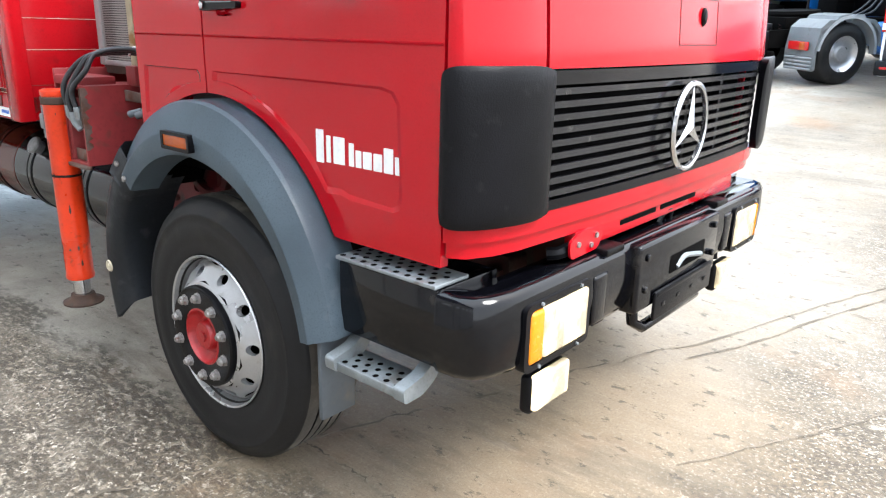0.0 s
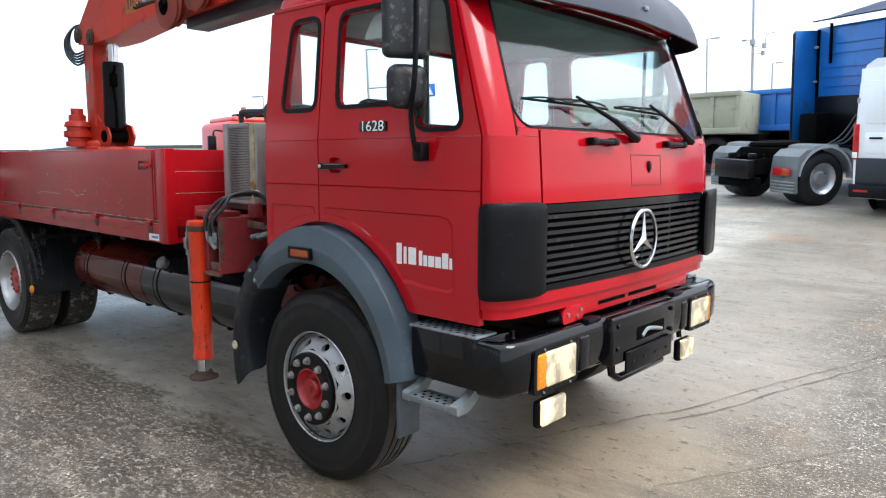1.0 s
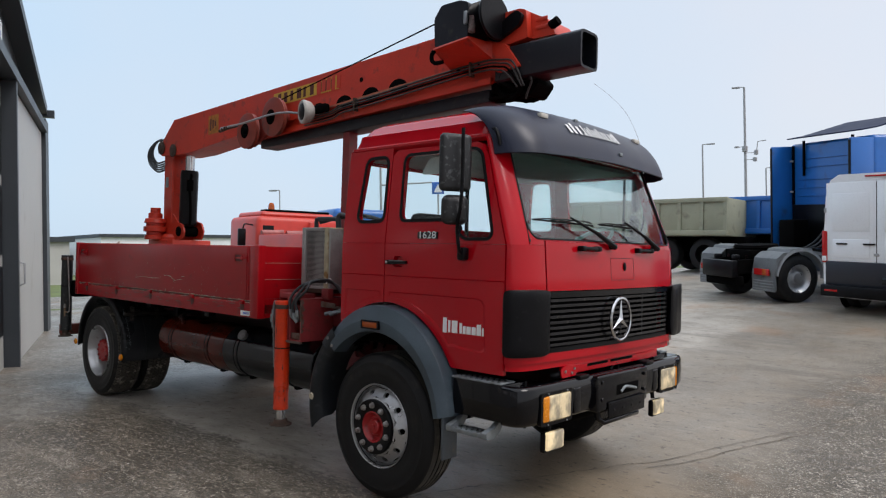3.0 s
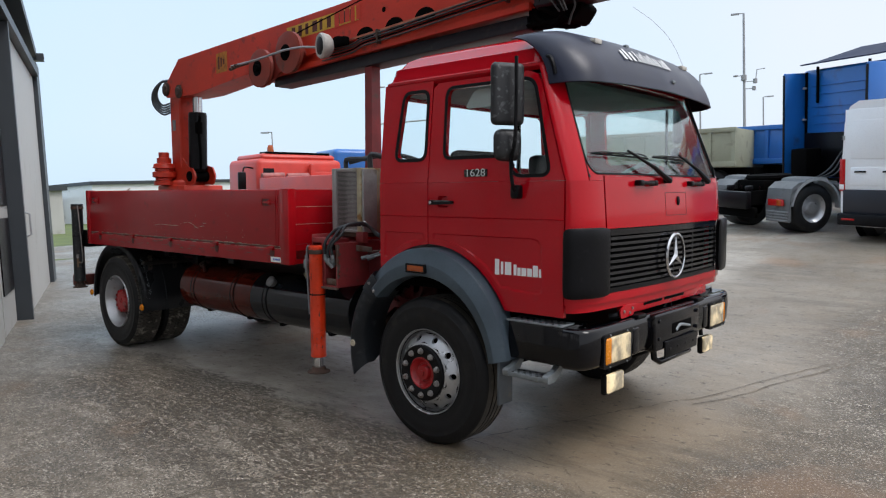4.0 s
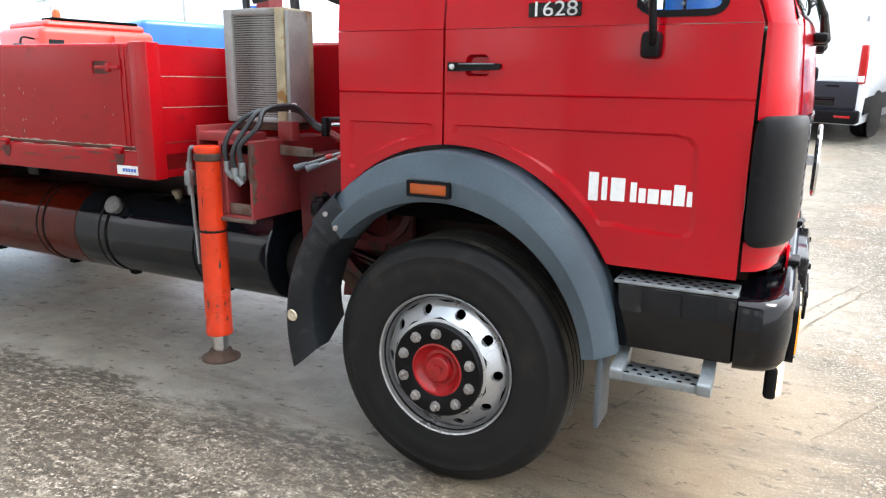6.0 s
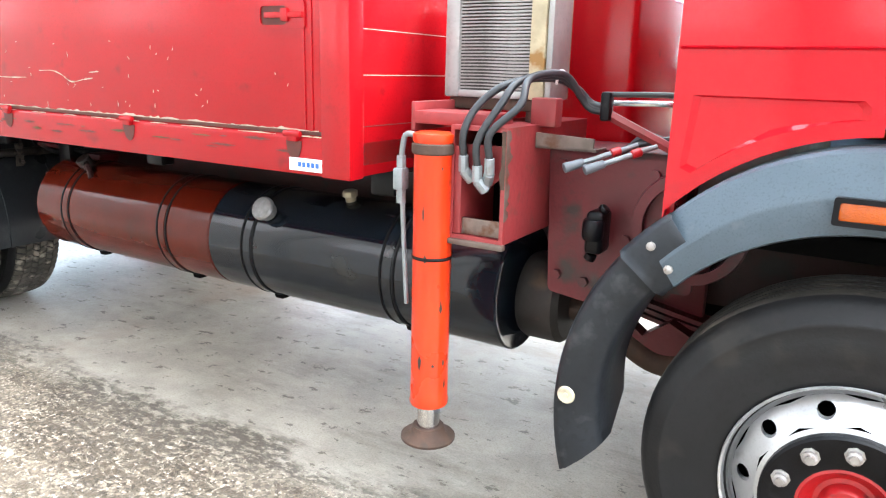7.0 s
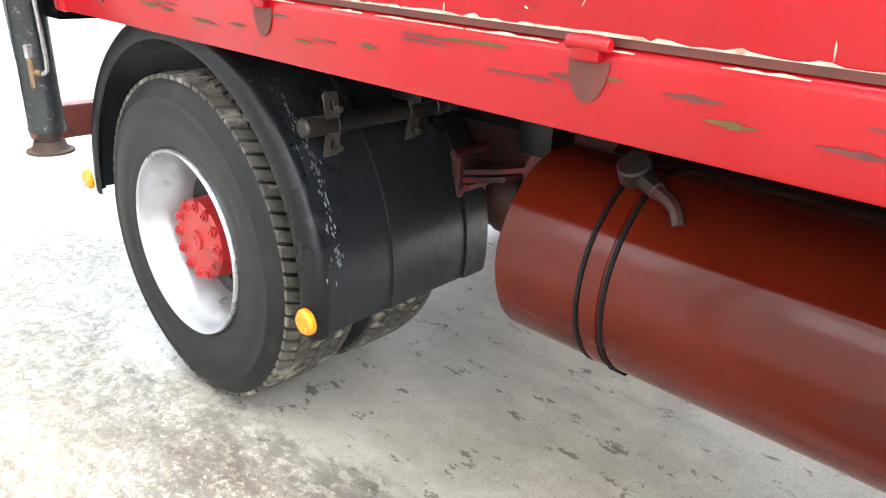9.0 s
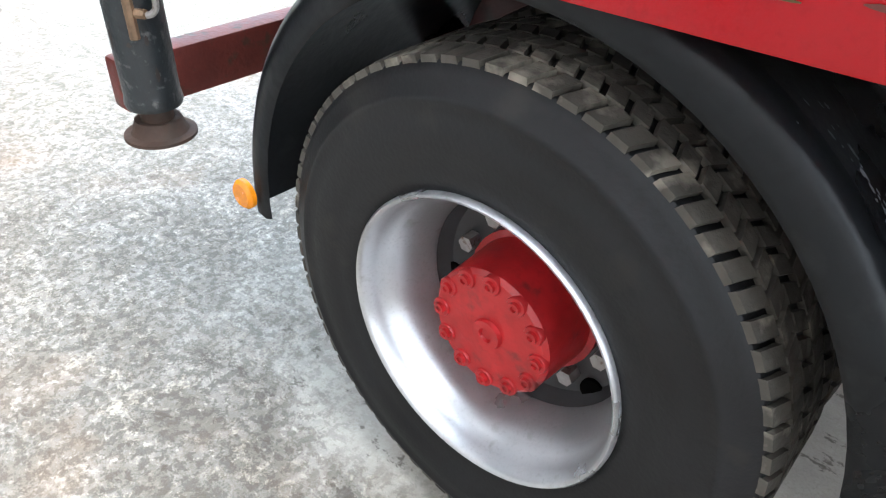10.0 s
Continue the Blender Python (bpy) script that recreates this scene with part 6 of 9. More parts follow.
def bed_side(sg):
    ya, yb = sg * YB, sg * (YB - 0.03)
    lo, hi = min(ya, yb), max(ya, yb)
    bm = bmesh.new()
    prism(bm, rounded([(sg * (YB - 0.06), 1.095), (sg * (YB + 0.004), 1.085), (sg * (YB + 0.006), 1.20), (sg * (YB - 0.005), 1.212), (sg * (YB - 0.06), 1.212)], 0.006, 2), "x", X0, X1)
    rail = part("side_rail", bm, BED_RED, truck, "red outer bed rail with scuffs", smooth=30)
    bm = bmesh.new()
    prism(bm, rounded([(sg * (YB - 0.035), 1.222), (sg * (YB + 0.002), 1.222), (sg * (YB + 0.002), 1.655), (sg * (YB - 0.006), 1.668), (sg * (YB - 0.035), 1.668)], 0.005, 2), "x", X0 + 0.06, X1 - 0.09)
    board = part("side_board", bm, BED_RED, truck, "scratched red drop side board", smooth=30)
    for z in (1.362, 1.512):
        bm = bmesh.new()
        box(bm, X0 + 0.08, X1 - 0.16, min(ya, ya + sg * 0.0028), max(ya, ya + sg * 0.0028), z - 0.0011, z + 0.0011)
        part("board_joint", bm, BED_RED, board)
    for x in (X1 - 0.125, X1 - 0.155):
        bm = bmesh.new()
        box(bm, x - 0.004, x + 0.004, min(ya, ya + sg * 0.006), max(ya, ya + sg * 0.006), 1.225, 1.665, 0.001)
        part("edge_bead", bm, BED_RED, board)
    bm = bmesh.new()
    re = random.Random(31)
    x, up = X0 + 0.07, []
    while x < X1 - 0.10:
        up.append((x, 1.2230 + 0.0055 * re.random() + (0.007 * re.random() if re.random() < 0.16 else 0.0)))
        x += re.uniform(0.006, 0.03)
    plate(bm, up + [(X1 - 0.1, 1.2225), (X0 + 0.07, 1.2225)], [], lambda a, b, d: (a, sg * (YB + 0.0035 - d), b), 0.0012)
    part("scuffed_edge", bm, CREAM, board, "scuffed pale lower board edge")
    x = X0 + 0.1
    while x < X1 - 0.2:
        L = re.uniform(0.03, 0.22)
        n = 10
        bm = bmesh.new()
        plate(bm, [(x + L * i / n, 1.2065 + 0.0034 * re.random() * math.sin(math.pi * i / n)) for i in range(n + 1)] + [(x + L, 1.2050), (x, 1.2050)], [], lambda a, b, d: (a, sg * (YB + 0.0078 - d), b), 0.0012)
        part("scuff", bm, CREAM, rail)
        x += L + re.uniform(0.0, 0.12)
    bm = bmesh.new()
    box(bm, X0 + 0.06, X1 - 0.09, min(ya, ya - sg * 0.01), max(ya, ya - sg * 0.01), 1.211, 1.2235)
    part("hinge_gap", bm, STAIN, board)
    for x in (-1.585, -2.40, -3.21, -3.98, -4.75):
        bm = bmesh.new()
        box(bm, x - 0.022, x + 0.022, min(ya, ya + sg * 0.022), max(ya, ya + sg * 0.022), 1.188, 1.224, 0.006)
        cyl(bm, (x - 0.034, sg * (YB + 0.015), 1.212), (x + 0.034, sg * (YB + 0.015), 1.212), 0.010, seg=12, edge=0.002)
        h = part("hinge", bm, BED_RED, board, "red board hinge")
        bm = bmesh.new()
        lp = [(x - 0.032 * math.cos(t), 1.19 + (0.058 if math.sin(t) < 0 else 0.0) * math.sin(t)) for t in lin(math.pi, 2 * math.pi, 12)]
        plate(bm, lp, [], lambda a, b, d: (a, sg * (YB + 0.0085 - d), b), 0.002)
        part("grease_stain", bm, STAIN, h)
    for xc in (-1.62, -4.85):
        bm = bmesh.new()
        lp, hl = rounded([(xc - 0.10, 1.525), (xc + 0.09, 1.525), (xc + 0.09, 1.605), (xc - 0.10, 1.605)], 0.012), rounded([(xc - 0.09, 1.537), (xc + 0.02, 1.537), (xc + 0.02, 1.592), (xc - 0.09, 1.592)], 0.015)
        plate(bm, lp, [hl], lambda a, b, d: (a, sg * (YB + 0.009 - d), b), 0.008)
        lt = part("latch", bm, BED_RED, board, "recessed red board latch")
        bm = bmesh.new()
        plate(bm, hl, [], lambda a, b, d: (a, sg * (YB + 0.0035 - d), b), 0.002)
        part("latch_cup", bm, STAIN, lt)
        bm = bmesh.new()
        box(bm, xc - 0.07, xc + 0.085, min(ya, ya + sg * 0.016), max(ya, ya + sg * 0.016), 1.556, 1.574, 0.004)
        box(bm, xc - 0.0, xc + 0.03, min(ya, ya + sg * 0.02), max(ya, ya + sg * 0.02), 1.545, 1.585, 0.006)
        part("lever", bm, BED_RED, lt)
    return rail, board


rail_r, board_r = bed_side(-1)
rail_l, board_l = bed_side(1)
rnd = random.Random(11)
# pale chips and scratches on the right board
for k in range(64):
    x = rnd.uniform(-4.7, -1.6)
    z = 1.23 + abs(rnd.gauss(0, 0.12))
    if z > 1.64:
        continue
    L, h = rnd.choice(((0.002, 0.010), (0.014, 0.002), (0.006, 0.003), (0.0025, 0.014), (0.009, 0.002), (0.004, 0.003)))
    lean = rnd.uniform(-0.01, 0.01)
    n = 7
    up = [(x + L * i / n, z + lean * i / n + h * rnd.uniform(0.3, 0.6)) for i in range(n + 1)]
    dn = [(x + L * i / n, z + lean * i / n - h * rnd.uniform(0.1, 0.5)) for i in range(n + 1)]
    bm = bmesh.new()
    plate(bm, up + dn[::-1], [], lambda a, b, d: (a, -(YB + 0.0035 - d), b), 0.001)
    part("paint_chip", bm, CREAM, board_r)
for line in (((-2.95, 1.372), (-2.86, 1.374), (-2.80, 1.36), (-2.74, 1.335), (-2.66, 1.345), (-2.60, 1.352)), ((-3.55, 1.33), (-3.40, 1.345), (-3.2, 1.34), (-3.05, 1.343)), ((-2.62, 1.372), (-2.56, 1.378))):
    bm = bmesh.new()
    P = smooth_path([(a, 0, b) for a, b in line], 5)
    wid = [0.0022 * rnd.uniform(0.3, 1.4) for _ in P]
    plate(bm, [(p.x, p.z + w) for p, w in zip(P, wid)] + [(p.x, p.z - w) for p, w in list(zip(P, wid))[::-1]], [], lambda a, b, d: (a, -(YB + 0.0035 - d), b), 0.001)
    part("scratch", bm, CREAM, board_r)
ALGAE = surface("algae_stain", (0.075, 0.045, 0.012), 0.8, var=0.3, scale=40)
for k in range(34):
    x = rnd.uniform(-4.8, -1.65)
    L, h, z = rnd.uniform(0.02, 0.13), rnd.uniform(0.002, 0.006), rnd.uniform(1.135, 1.19)
    n = 12
    prof = [math.sin(math.pi * i / n) for i in range(n + 1)]
    bm = bmesh.new()
    up = [(x + L * i / n, z + 0.0006 + h * prof[i] * rnd.uniform(0.3, 1.0)) for i in range(n + 1)]
    dn = [(x + L * i / n, z - 0.0006 - h * prof[i] * rnd.uniform(0.3, 1.0)) for i in range(n + 1)]
    plate(bm, up + dn[::-1], [], lambda a, b, d: (a, -(YB + 0.0075 - d), b), 0.001)
    part("stain", bm, STAIN if k % 3 else ALGAE, rail_r)
for sg in (-1, 1):
    for x0, x1 in ((X1 - 0.088, X1 + 0.025), (X0 - 0.02, X0 + 0.058)):
        bm = bmesh.new()
        box(bm, x0, x1, min(sg * (YB + 0.012), sg * (YB - 0.06)), max(sg * (YB + 0.012), sg * (YB - 0.06)), 1.083, 1.672, 0.008)
        part("corner_post", bm, BED_RED, truck, "red bed corner post")
bm = bmesh.new()
box(bm, X1 - 0.03, X1, -YB + 0.03, YB - 0.03, 1.085, 1.665, 0.004)
fb = part("front_board", bm, BED_RED, truck, "red bed front wall of boards")
for z in (1.24, 1.395, 1.53):
    bm = bmesh.new()
    box(bm, X1 - 0.004, X1 + 0.0015, -YB + 0.05, YB - 0.05, z - 0.0012, z + 0.0012)
    part("board_joint", bm, CREAM if z > 1.3 else STAIN, fb)
bm = bmesh.new()
box(bm, X0, X0 + 0.03, -YB + 0.03, YB - 0.03, 1.085, 1.665, 0.004)
part("tail_board", bm, BED_RED, truck, "red tail board")
bm = bmesh.new()
box(bm, -1.605, -1.445, -1.2345, -1.2305, 1.098, 1.138)
mk = part("maker_plate", bm, WHITE, rail_r, "small white maker's plate with blue bars")
for i in range(5):
    bm = bmesh.new()
    box(bm, -1.568 + i * 0.018, -1.556 + i * 0.018, -1.236, -1.2345, 1.111, 1.126)
    part("plate_bar", bm, SIGN_BLUE, mk)
for i in range(3):
    bm = bmesh.new()
    box(bm, -3.9 + i * 1.2, -3.8 + i * 1.2, -0.95, -0.88, 0.99, 1.09, 0.01)
    part("cable_box", bm, BLACK_PLASTIC, truck)

# brake pipes and valve between the tanks and the rear axle
for sg in (-1, 1):
    bm = bmesh.new()
    box(bm, -3.66, -3.56, sg * 0.72 - 0.05, sg * 0.72 + 0.05, 0.88, 1.0, 0.012)
    part("relay_valve", bm, BLACK_PLASTIC, truck)
    for k in range(4):
        bm = bmesh.new()
        tube(bm, [(-4.3, sg * 0.50, 0.86 + 0.03 * k), (-3.9, sg * (0.62 + 0.03 * k), 0.90 + 0.02 * k), (-3.65, sg * (0.70 + 0.02 * k), 0.93 + 0.01 * k), (-3.3, sg * 0.66, 0.98), (-2.4, sg * (0.55 + 0.02 * k), 1.0 + 0.012 * k)], 0.009, 6, 5)
        part("brake_pipe", bm, BLACK_PLASTIC, truck)

# ---- rear mudguards ----
SCUFFED_STEEL = surface("scuffed_dark_steel", (0.060, 0.051, 0.045), 0.42, metal=0.35, var=0.4, scale=30, dirt=(0.035, 0.026, 0.022), dirt_amount=0.4, dirt_scale=40)
def rear_guard(sg):
    bm = bmesh.new()
    cx, cz = -4.5, 0.52

    def f(d, w, k):
        t = radians(d)
        return (cx + (0.615 - k) * math.cos(t), sg * w, cz + (0.60 - k) * math.sin(t))
    grid_surface(bm, f, lin(-8, 182, 40), [0.56, 0.8, 1.08, 1.125, 1.15], 0.008)
    g = part("rear_mudguard", bm, FLAP_GREY, truck, "dark plastic rear mudguard with scuffed lip", smooth=50)
    bm = bmesh.new()
    rows = []
    for d in lin(-9, 183, 44):
        t = radians(d)
        c, s = math.cos(t), math.sin(t)
        rows.append([bm.verts.new((cx + r * c, sg * y, cz + r * 0.985 * s)) for r, y in ((0.615, 1.145), (0.612, 1.172), (0.596, 1.186), (0.560, 1.192), (0.548, 1.185))])
    for a, b in zip(rows[:-1], rows[1:]):
        for k in range(4):
            bm.faces.new((a[k], a[k + 1], b[k + 1], b[k]))
    bmesh.ops.solidify(bm, geom=bm.faces[:], thickness=0.006)
    part("lip", bm, FLAP_GREY, g, smooth=60)
    for d in (-5, 181):
        t = radians(d)
        p = (cx + 0.592 * math.cos(t) - (0.020 if d > 90 else 0.0), sg * 1.20, cz + 0.58 * math.sin(t) + (0.023 if d > 90 else 0.012))
        bm = bmesh.new()
        lathe(bm, [(0, 0.012), (0.026, 0.012), (0.033, 0.004), (0.033, -0.006)], p, (0, sg, 0), 24)
        part("reflector", bm, REFLECTOR, g, "round amber reflector")
    bm = bmesh.new()
    tube(bm, [(-3.985, sg * 0.45, 0.925), (-3.985, sg * 1.135, 0.925)], 0.022, 16)
    lathe(bm, [(0.0, 0.008), (0.018, 0.008), (0.0235, 0.002), (0.0235, -0.07), (0.022, -0.071)], (-3.985, sg * 1.135, 0.925), (0, sg, 0), 16)
    for y in (1.035, 0.80, 0.70):
        lathe(bm, [(0.022, -0.016), (0.0255, -0.014), (0.0255, 0.014), (0.022, 0.016)], (-3.985, sg * y, 0.925), (0, sg, 0), 16)
    br = part("guard_tube", bm, surface("worn_black_tube", (0.022, 0.020, 0.019), 0.4, metal=0.3, var=0.5, scale=14, dirt=(0.13, 0.10, 0.08), dirt_amount=0.33, dirt_scale=16), g, "worn tubular mudguard bracket")
    for y in (0.80, 1.065):
        for zc in (0.972, 0.880):
            bm = bmesh.new()
            lp = rounded([(sg * y - 0.021, zc - 0.030), (sg * y + 0.021, zc - 0.030), (sg * y + 0.021, zc + 0.030), (sg * y - 0.021, zc + 0.030)], 0.008)
            plate(bm, lp, [rounded([(sg * y - 0.005, zc - 0.012), (sg * y + 0.005, zc - 0.012), (sg * y + 0.005, zc + 0.012), (sg * y - 0.005, zc + 0.012)], 0.004)], lambda a, b, d: (-3.966 - (b - 0.925) ** 2 * 2.0 - d, a, b), 0.005)
            cyl(bm, (-3.968, sg * y + 0.010, zc - 0.008), (-3.952, sg * y + 0.010, zc - 0.008), 0.0085, seg=6)
            part("clamp", bm, SCUFFED_STEEL, br, "scuffed slotted clamp plate")
    for y0, y1 in ((0.575, 0.66), (0.93, 0.945)):
        bm = bmesh.new()
        grid_surface(bm, lambda d, w, k: (cx + (0.622 - k) * math.cos(radians(d)), sg * w, cz + (0.607 - k) * math.sin(radians(d))), lin(-8, 88, 24), [y0, y1], 0.008)
        part("guard_rib", bm, FLAP_GREY, g)
    rg = random.Random(21)
    for k in range(130):
        d = rg.uniform(8, 52) if k % 5 else rg.uniform(0, 66)
        t = radians(d)
        p = Vector((cx + 0.6165 * math.cos(t), sg * (1.116 + rg.gauss(0, 0.0045 if k % 5 else 0.018)), cz + 0.602 * math.sin(t)))
        tv = Vector((-math.sin(t), 0, math.cos(t)))
        wv = Vector((0, sg, 0))
        L, W = rg.uniform(0.002, 0.008), rg.uniform(0.0008, 0.0026)
        bm = bmesh.new()
        add_faces(bm, [p - tv * L - wv * W * 0.4, p - tv * L * 0.2 - wv * W, p + tv * L - wv * W * 0.2, p + tv * L * 0.7 + wv * W, p - tv * L * 0.6 + wv * W * 0.8], [(0, 1, 2, 3, 4)])
        bm.transform(Matrix.Translation(Vector((math.cos(t), 0, math.sin(t))) * 0.002))
        part("scuff", bm, GALV, g)


rear_guard(-1)
rear_guard(1)

# ---- front stabilisers, oil cooler and hoses behind the cab ----
SCRAPED = surface("scraped_rusty_steel", (0.13, 0.10, 0.085), 0.5, metal=0.4, var=0.35, scale=16, dirt=(0.10, 0.045, 0.025), dirt_amount=0.45, dirt_scale=18)
CHIP_DARK = surface("bare_blackened_steel", (0.03, 0.022, 0.018), 0.55, var=0.4, scale=40)


def jack(x, y, r, z0, z1, zfoot, material, label, foot_r=0.086, rod=CHROME):
    bm = bmesh.new()
    lathe(bm, [(0, z0), (r, z0), (r + 0.003, z0 + 0.01), (r, z0 + 0.03), (r, z1 - 0.03), (r + 0.004, z1 - 0.025), (r + 0.004, z1 - 0.004), (r - 0.01, z1), (0, z1)], (x, y, 0), (0, 0, 1), 32)
    j = part("stabiliser_leg", bm, material, truck, label, smooth=40)
    bm = bmesh.new()
    lathe(bm, [(r + 0.002, z1 - 0.37), (r + 0.004, z1 - 0.365), (r + 0.002, z1 - 0.36)], (x, y, 0), (0, 0, 1), 32)
    part("ring", bm, SEAL, j)
    bm = bmesh.new()
    lathe(bm, [(r + 0.003, z1 - 0.062), (r + 0.0065, z1 - 0.058), (r + 0.0065, z1 - 0.034), (r + 0.003, z1 - 0.030)], (x, y, 0), (0, 0, 1), 32)
    part("gland_ring", bm, RUST, j, "grimy gland ring")
    rs = random.Random(17)
    for k in range(16):
        th, zz, h, w = rs.uniform(math.pi, 2 * math.pi), z0 + (z1 - z0) * rs.random() ** 1.5, rs.uniform(0.008, 0.05), rs.uniform(0.03, 0.11)
        bm = bmesh.new()
        rows = [[bm.verts.new((x + (r + 0.0012) * math.cos(th + w * q * e), (y + (r + 0.0012) * math.sin(th + w * q * e)), min(z1 - 0.07, max(z0 + 0.035, zz + h * f)))) for q in (-1, 0, 1)] for f, e in ((-0.5, 0.2), (-0.2, rs.uniform(0.4, 1)), (0.2, rs.uniform(0.4, 1)), (0.5, 0.15))]
        for a, b in zip(rows[:-1], rows[1:]):
            for q in range(2):
                bm.faces.new((a[q], a[q + 1], b[q + 1], b[q]))
        part("paint_chip", bm, CHIP_DARK, j)
    bm = bmesh.new()
    cyl(bm, (x, y, zfoot + 0.03), (x, y, z0 + 0.01), r * 0.62, seg=24)
    part("piston_rod", bm, rod, j, "bare steel piston rod")
    bm = bmesh.new()
    lathe(bm, [(0, 0), (foot_r, 0.0), (foot_r, 0.008), (foot_r * 0.8, 0.012), (r * 0.95, 0.022), (r * 0.85, 0.042), (0, 0.042)], (x, y, zfoot), (0, 0, 1), 32)
    part("foot", bm, RUST, j, "rusty round foot plate")
    return j


for sg in (-1, 1):
    jk = jack(-1.108, sg * 1.168, 0.058, 0.405, 1.245, 0.285, JACK_ORANGE, "orange hydraulic stabiliser leg")
    bm = bmesh.new()
    tube(bm, [(-1.13, sg * 1.185, 1.228), (-1.19, sg * 1.185, 1.235), (-1.205, sg * 1.185, 1.20), (-1.21, sg * 1.185, 1.14)], 0.0085, 8, 4)
    tube(bm, [(-1.205, sg * 1.185, 1.06), (-1.20, sg * 1.185, 0.95), (-1.185, sg * 1.185, 0.72)], 0.0075, 8, 4)
    part("oil_line", bm, GALV, jk)
    bm = bmesh.new()
    box(bm, -1.228, -1.194, sg * 1.185 - 0.020, sg * 1.185 + 0.020, 1.07, 1.135, 0.006)
    cyl(bm, (-1.21, sg * 1.185, 1.03), (-1.21, sg * 1.185, 1.17), 0.014, seg=8)
    part("check_valve", bm, GALV, jk, "zinc check valve")
bm = bmesh.new()
t = 0.012
plate(bm, [(-1.055, 0.943), (-0.88, 0.943), (-0.88, 1.268), (-1.055, 1.268)], [[(-1.055 + t, 0.943 + t), (-0.88 - t, 0.943 + t), (-0.88 - t, 1.268 - t), (-1.055 + t, 1.268 - t)]], lambda a, b, d: (a, -1.165 + d * 2.33, b), 1.0)
beam = part("stabiliser_beam", bm, BEAM_RED, truck, "hollow faded red stabiliser beam with rust", smooth=30)
# near-black filler stands in for the shade inside the hollow beam
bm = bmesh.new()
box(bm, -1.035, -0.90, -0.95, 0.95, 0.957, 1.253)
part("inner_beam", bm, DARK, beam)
bm = bmesh.new()
box(bm, -1.062, -0.874, -1.178, -1.155, 0.928, 0.944, 0.003)
part("beam_lip", bm, SCRAPED, beam, "scraped steel lip")
bm = bmesh.new()
box(bm, -1.04, -0.895, -1.150, -1.140, 0.957, 1.005, 0.003)
part("stop_plate", bm, SCRAPED, beam)
bm = bmesh.new()
plate(bm, rounded([(-1.04, 1.215), (-0.895, 1.215), (-0.895, 1.14), (-0.955, 1.085), (-0.975, 1.085), (-1.04, 1.14)], 0.012), [], lambda a, b, d: (a, -1.135 + d, b), 0.01)
part("fitting_plate", bm, BEAM_RED, beam, "dull red fitting plate")
bm = bmesh.new()
box(bm, -1.045, -1.02, -1.16, -0.95, 0.957, 1.21, 0.004)
part("inner_guide", bm, BEAM_RED, beam)
for sg in (-1, 1):
    bm = bmesh.new()
    box(bm, -1.21, -0.95, min(sg * 1.13, sg * 0.98), max(sg * 1.13, sg * 0.98), 1.262, 1.30, 0.006)
    box(bm, -1.215, -1.20, min(sg * 1.13, sg * 0.7), max(sg * 1.13, sg * 0.7), 1.24, 1.325, 0.004)
    part("leg_bracket", bm, BEAM_RED, beam, "faded red leg bracket")
    bm = bmesh.new()
    n = 9
    rr = random.Random(5)
    lp = [(-0.895 + rr.uniform(-0.004, 0.004), 1.26 - 0.02 * i) for i in range(n)] + [(-0.8815, 1.26 - 0.02 * i) for i in range(n)][::-1]
    plate(bm, lp, [], lambda a, b, d: (a, sg * (1.1665 - d), b), 0.002)
    part("rust_patch", bm, RUST, beam)
rr = random.Random(17)
up = [(-1.1655, 1.262 - 0.012 * i) for i in range(22)]
dn = [(-1.148 + rr.uniform(-0.010, 0.014) + (0.018 if i in (6, 7, 13) else 0.0), 1.262 - 0.012 * i) for i in range(22)]
bm = bmesh.new()
plate(bm, up + dn[::-1], [], lambda a, b, d: (-0.8785 - d, a, b), 0.001)
part("rust_patch", bm, SCRAPED, beam, "flaking rust along the beam edge")
# lever console
bm = bmesh.new()
prism(bm, [(-0.875, 1.205), (-0.69, 1.205), (-0.70, 1.212), (-0.70, 1.24), (-0.875, 1.248)], "y", -0.985, -0.975)
box(bm, -0.875, -0.69, -0.985, -0.90, 1.203, 1.212, 0.002)
part("lever_bracket", bm, SCRAPED, beam, "pale rusty lever bracket")
for k in range(2):
    o = 0.06 * k
    a, b = Vector((-0.755 + o, -1.02, 1.162)), Vector((-0.60 + o * 0.9, -0.90, 1.225))
    d = (b - a).normalized()
    bm = bmesh.new()
    cyl(bm, a, b, 0.0075, seg=8)
    lv = part("lever", bm, GALV, beam, "steel control lever")
    bm = bmesh.new()
    cyl(bm, a - d * 0.015, a + d * 0.045, 0.015, 0.012, seg=12, edge=0.003)
    part("grip", bm, surface("slate_grip", (0.10, 0.115, 0.13), 0.5), lv, "slate grey grip")
    bm = bmesh.new()
    cyl(bm, a + d * 0.125, a + d * 0.155, 0.013, seg=10, edge=0.003)
    part("collar", bm, HUB_RED, lv, "red plastic collar")
bm = bmesh.new()
box(bm, -0.91, -0.83, -0.955, -0.90, 1.262, 1.345, 0.006)
part("cooler_post", bm, BEAM_RED, beam)
bm = bmesh.new()
tube(bm, [(-0.70, -0.86, 1.30), (-0.52, -0.84, 1.215)], 0.016, 6)
part("brace", bm, BEAM_RED, beam)
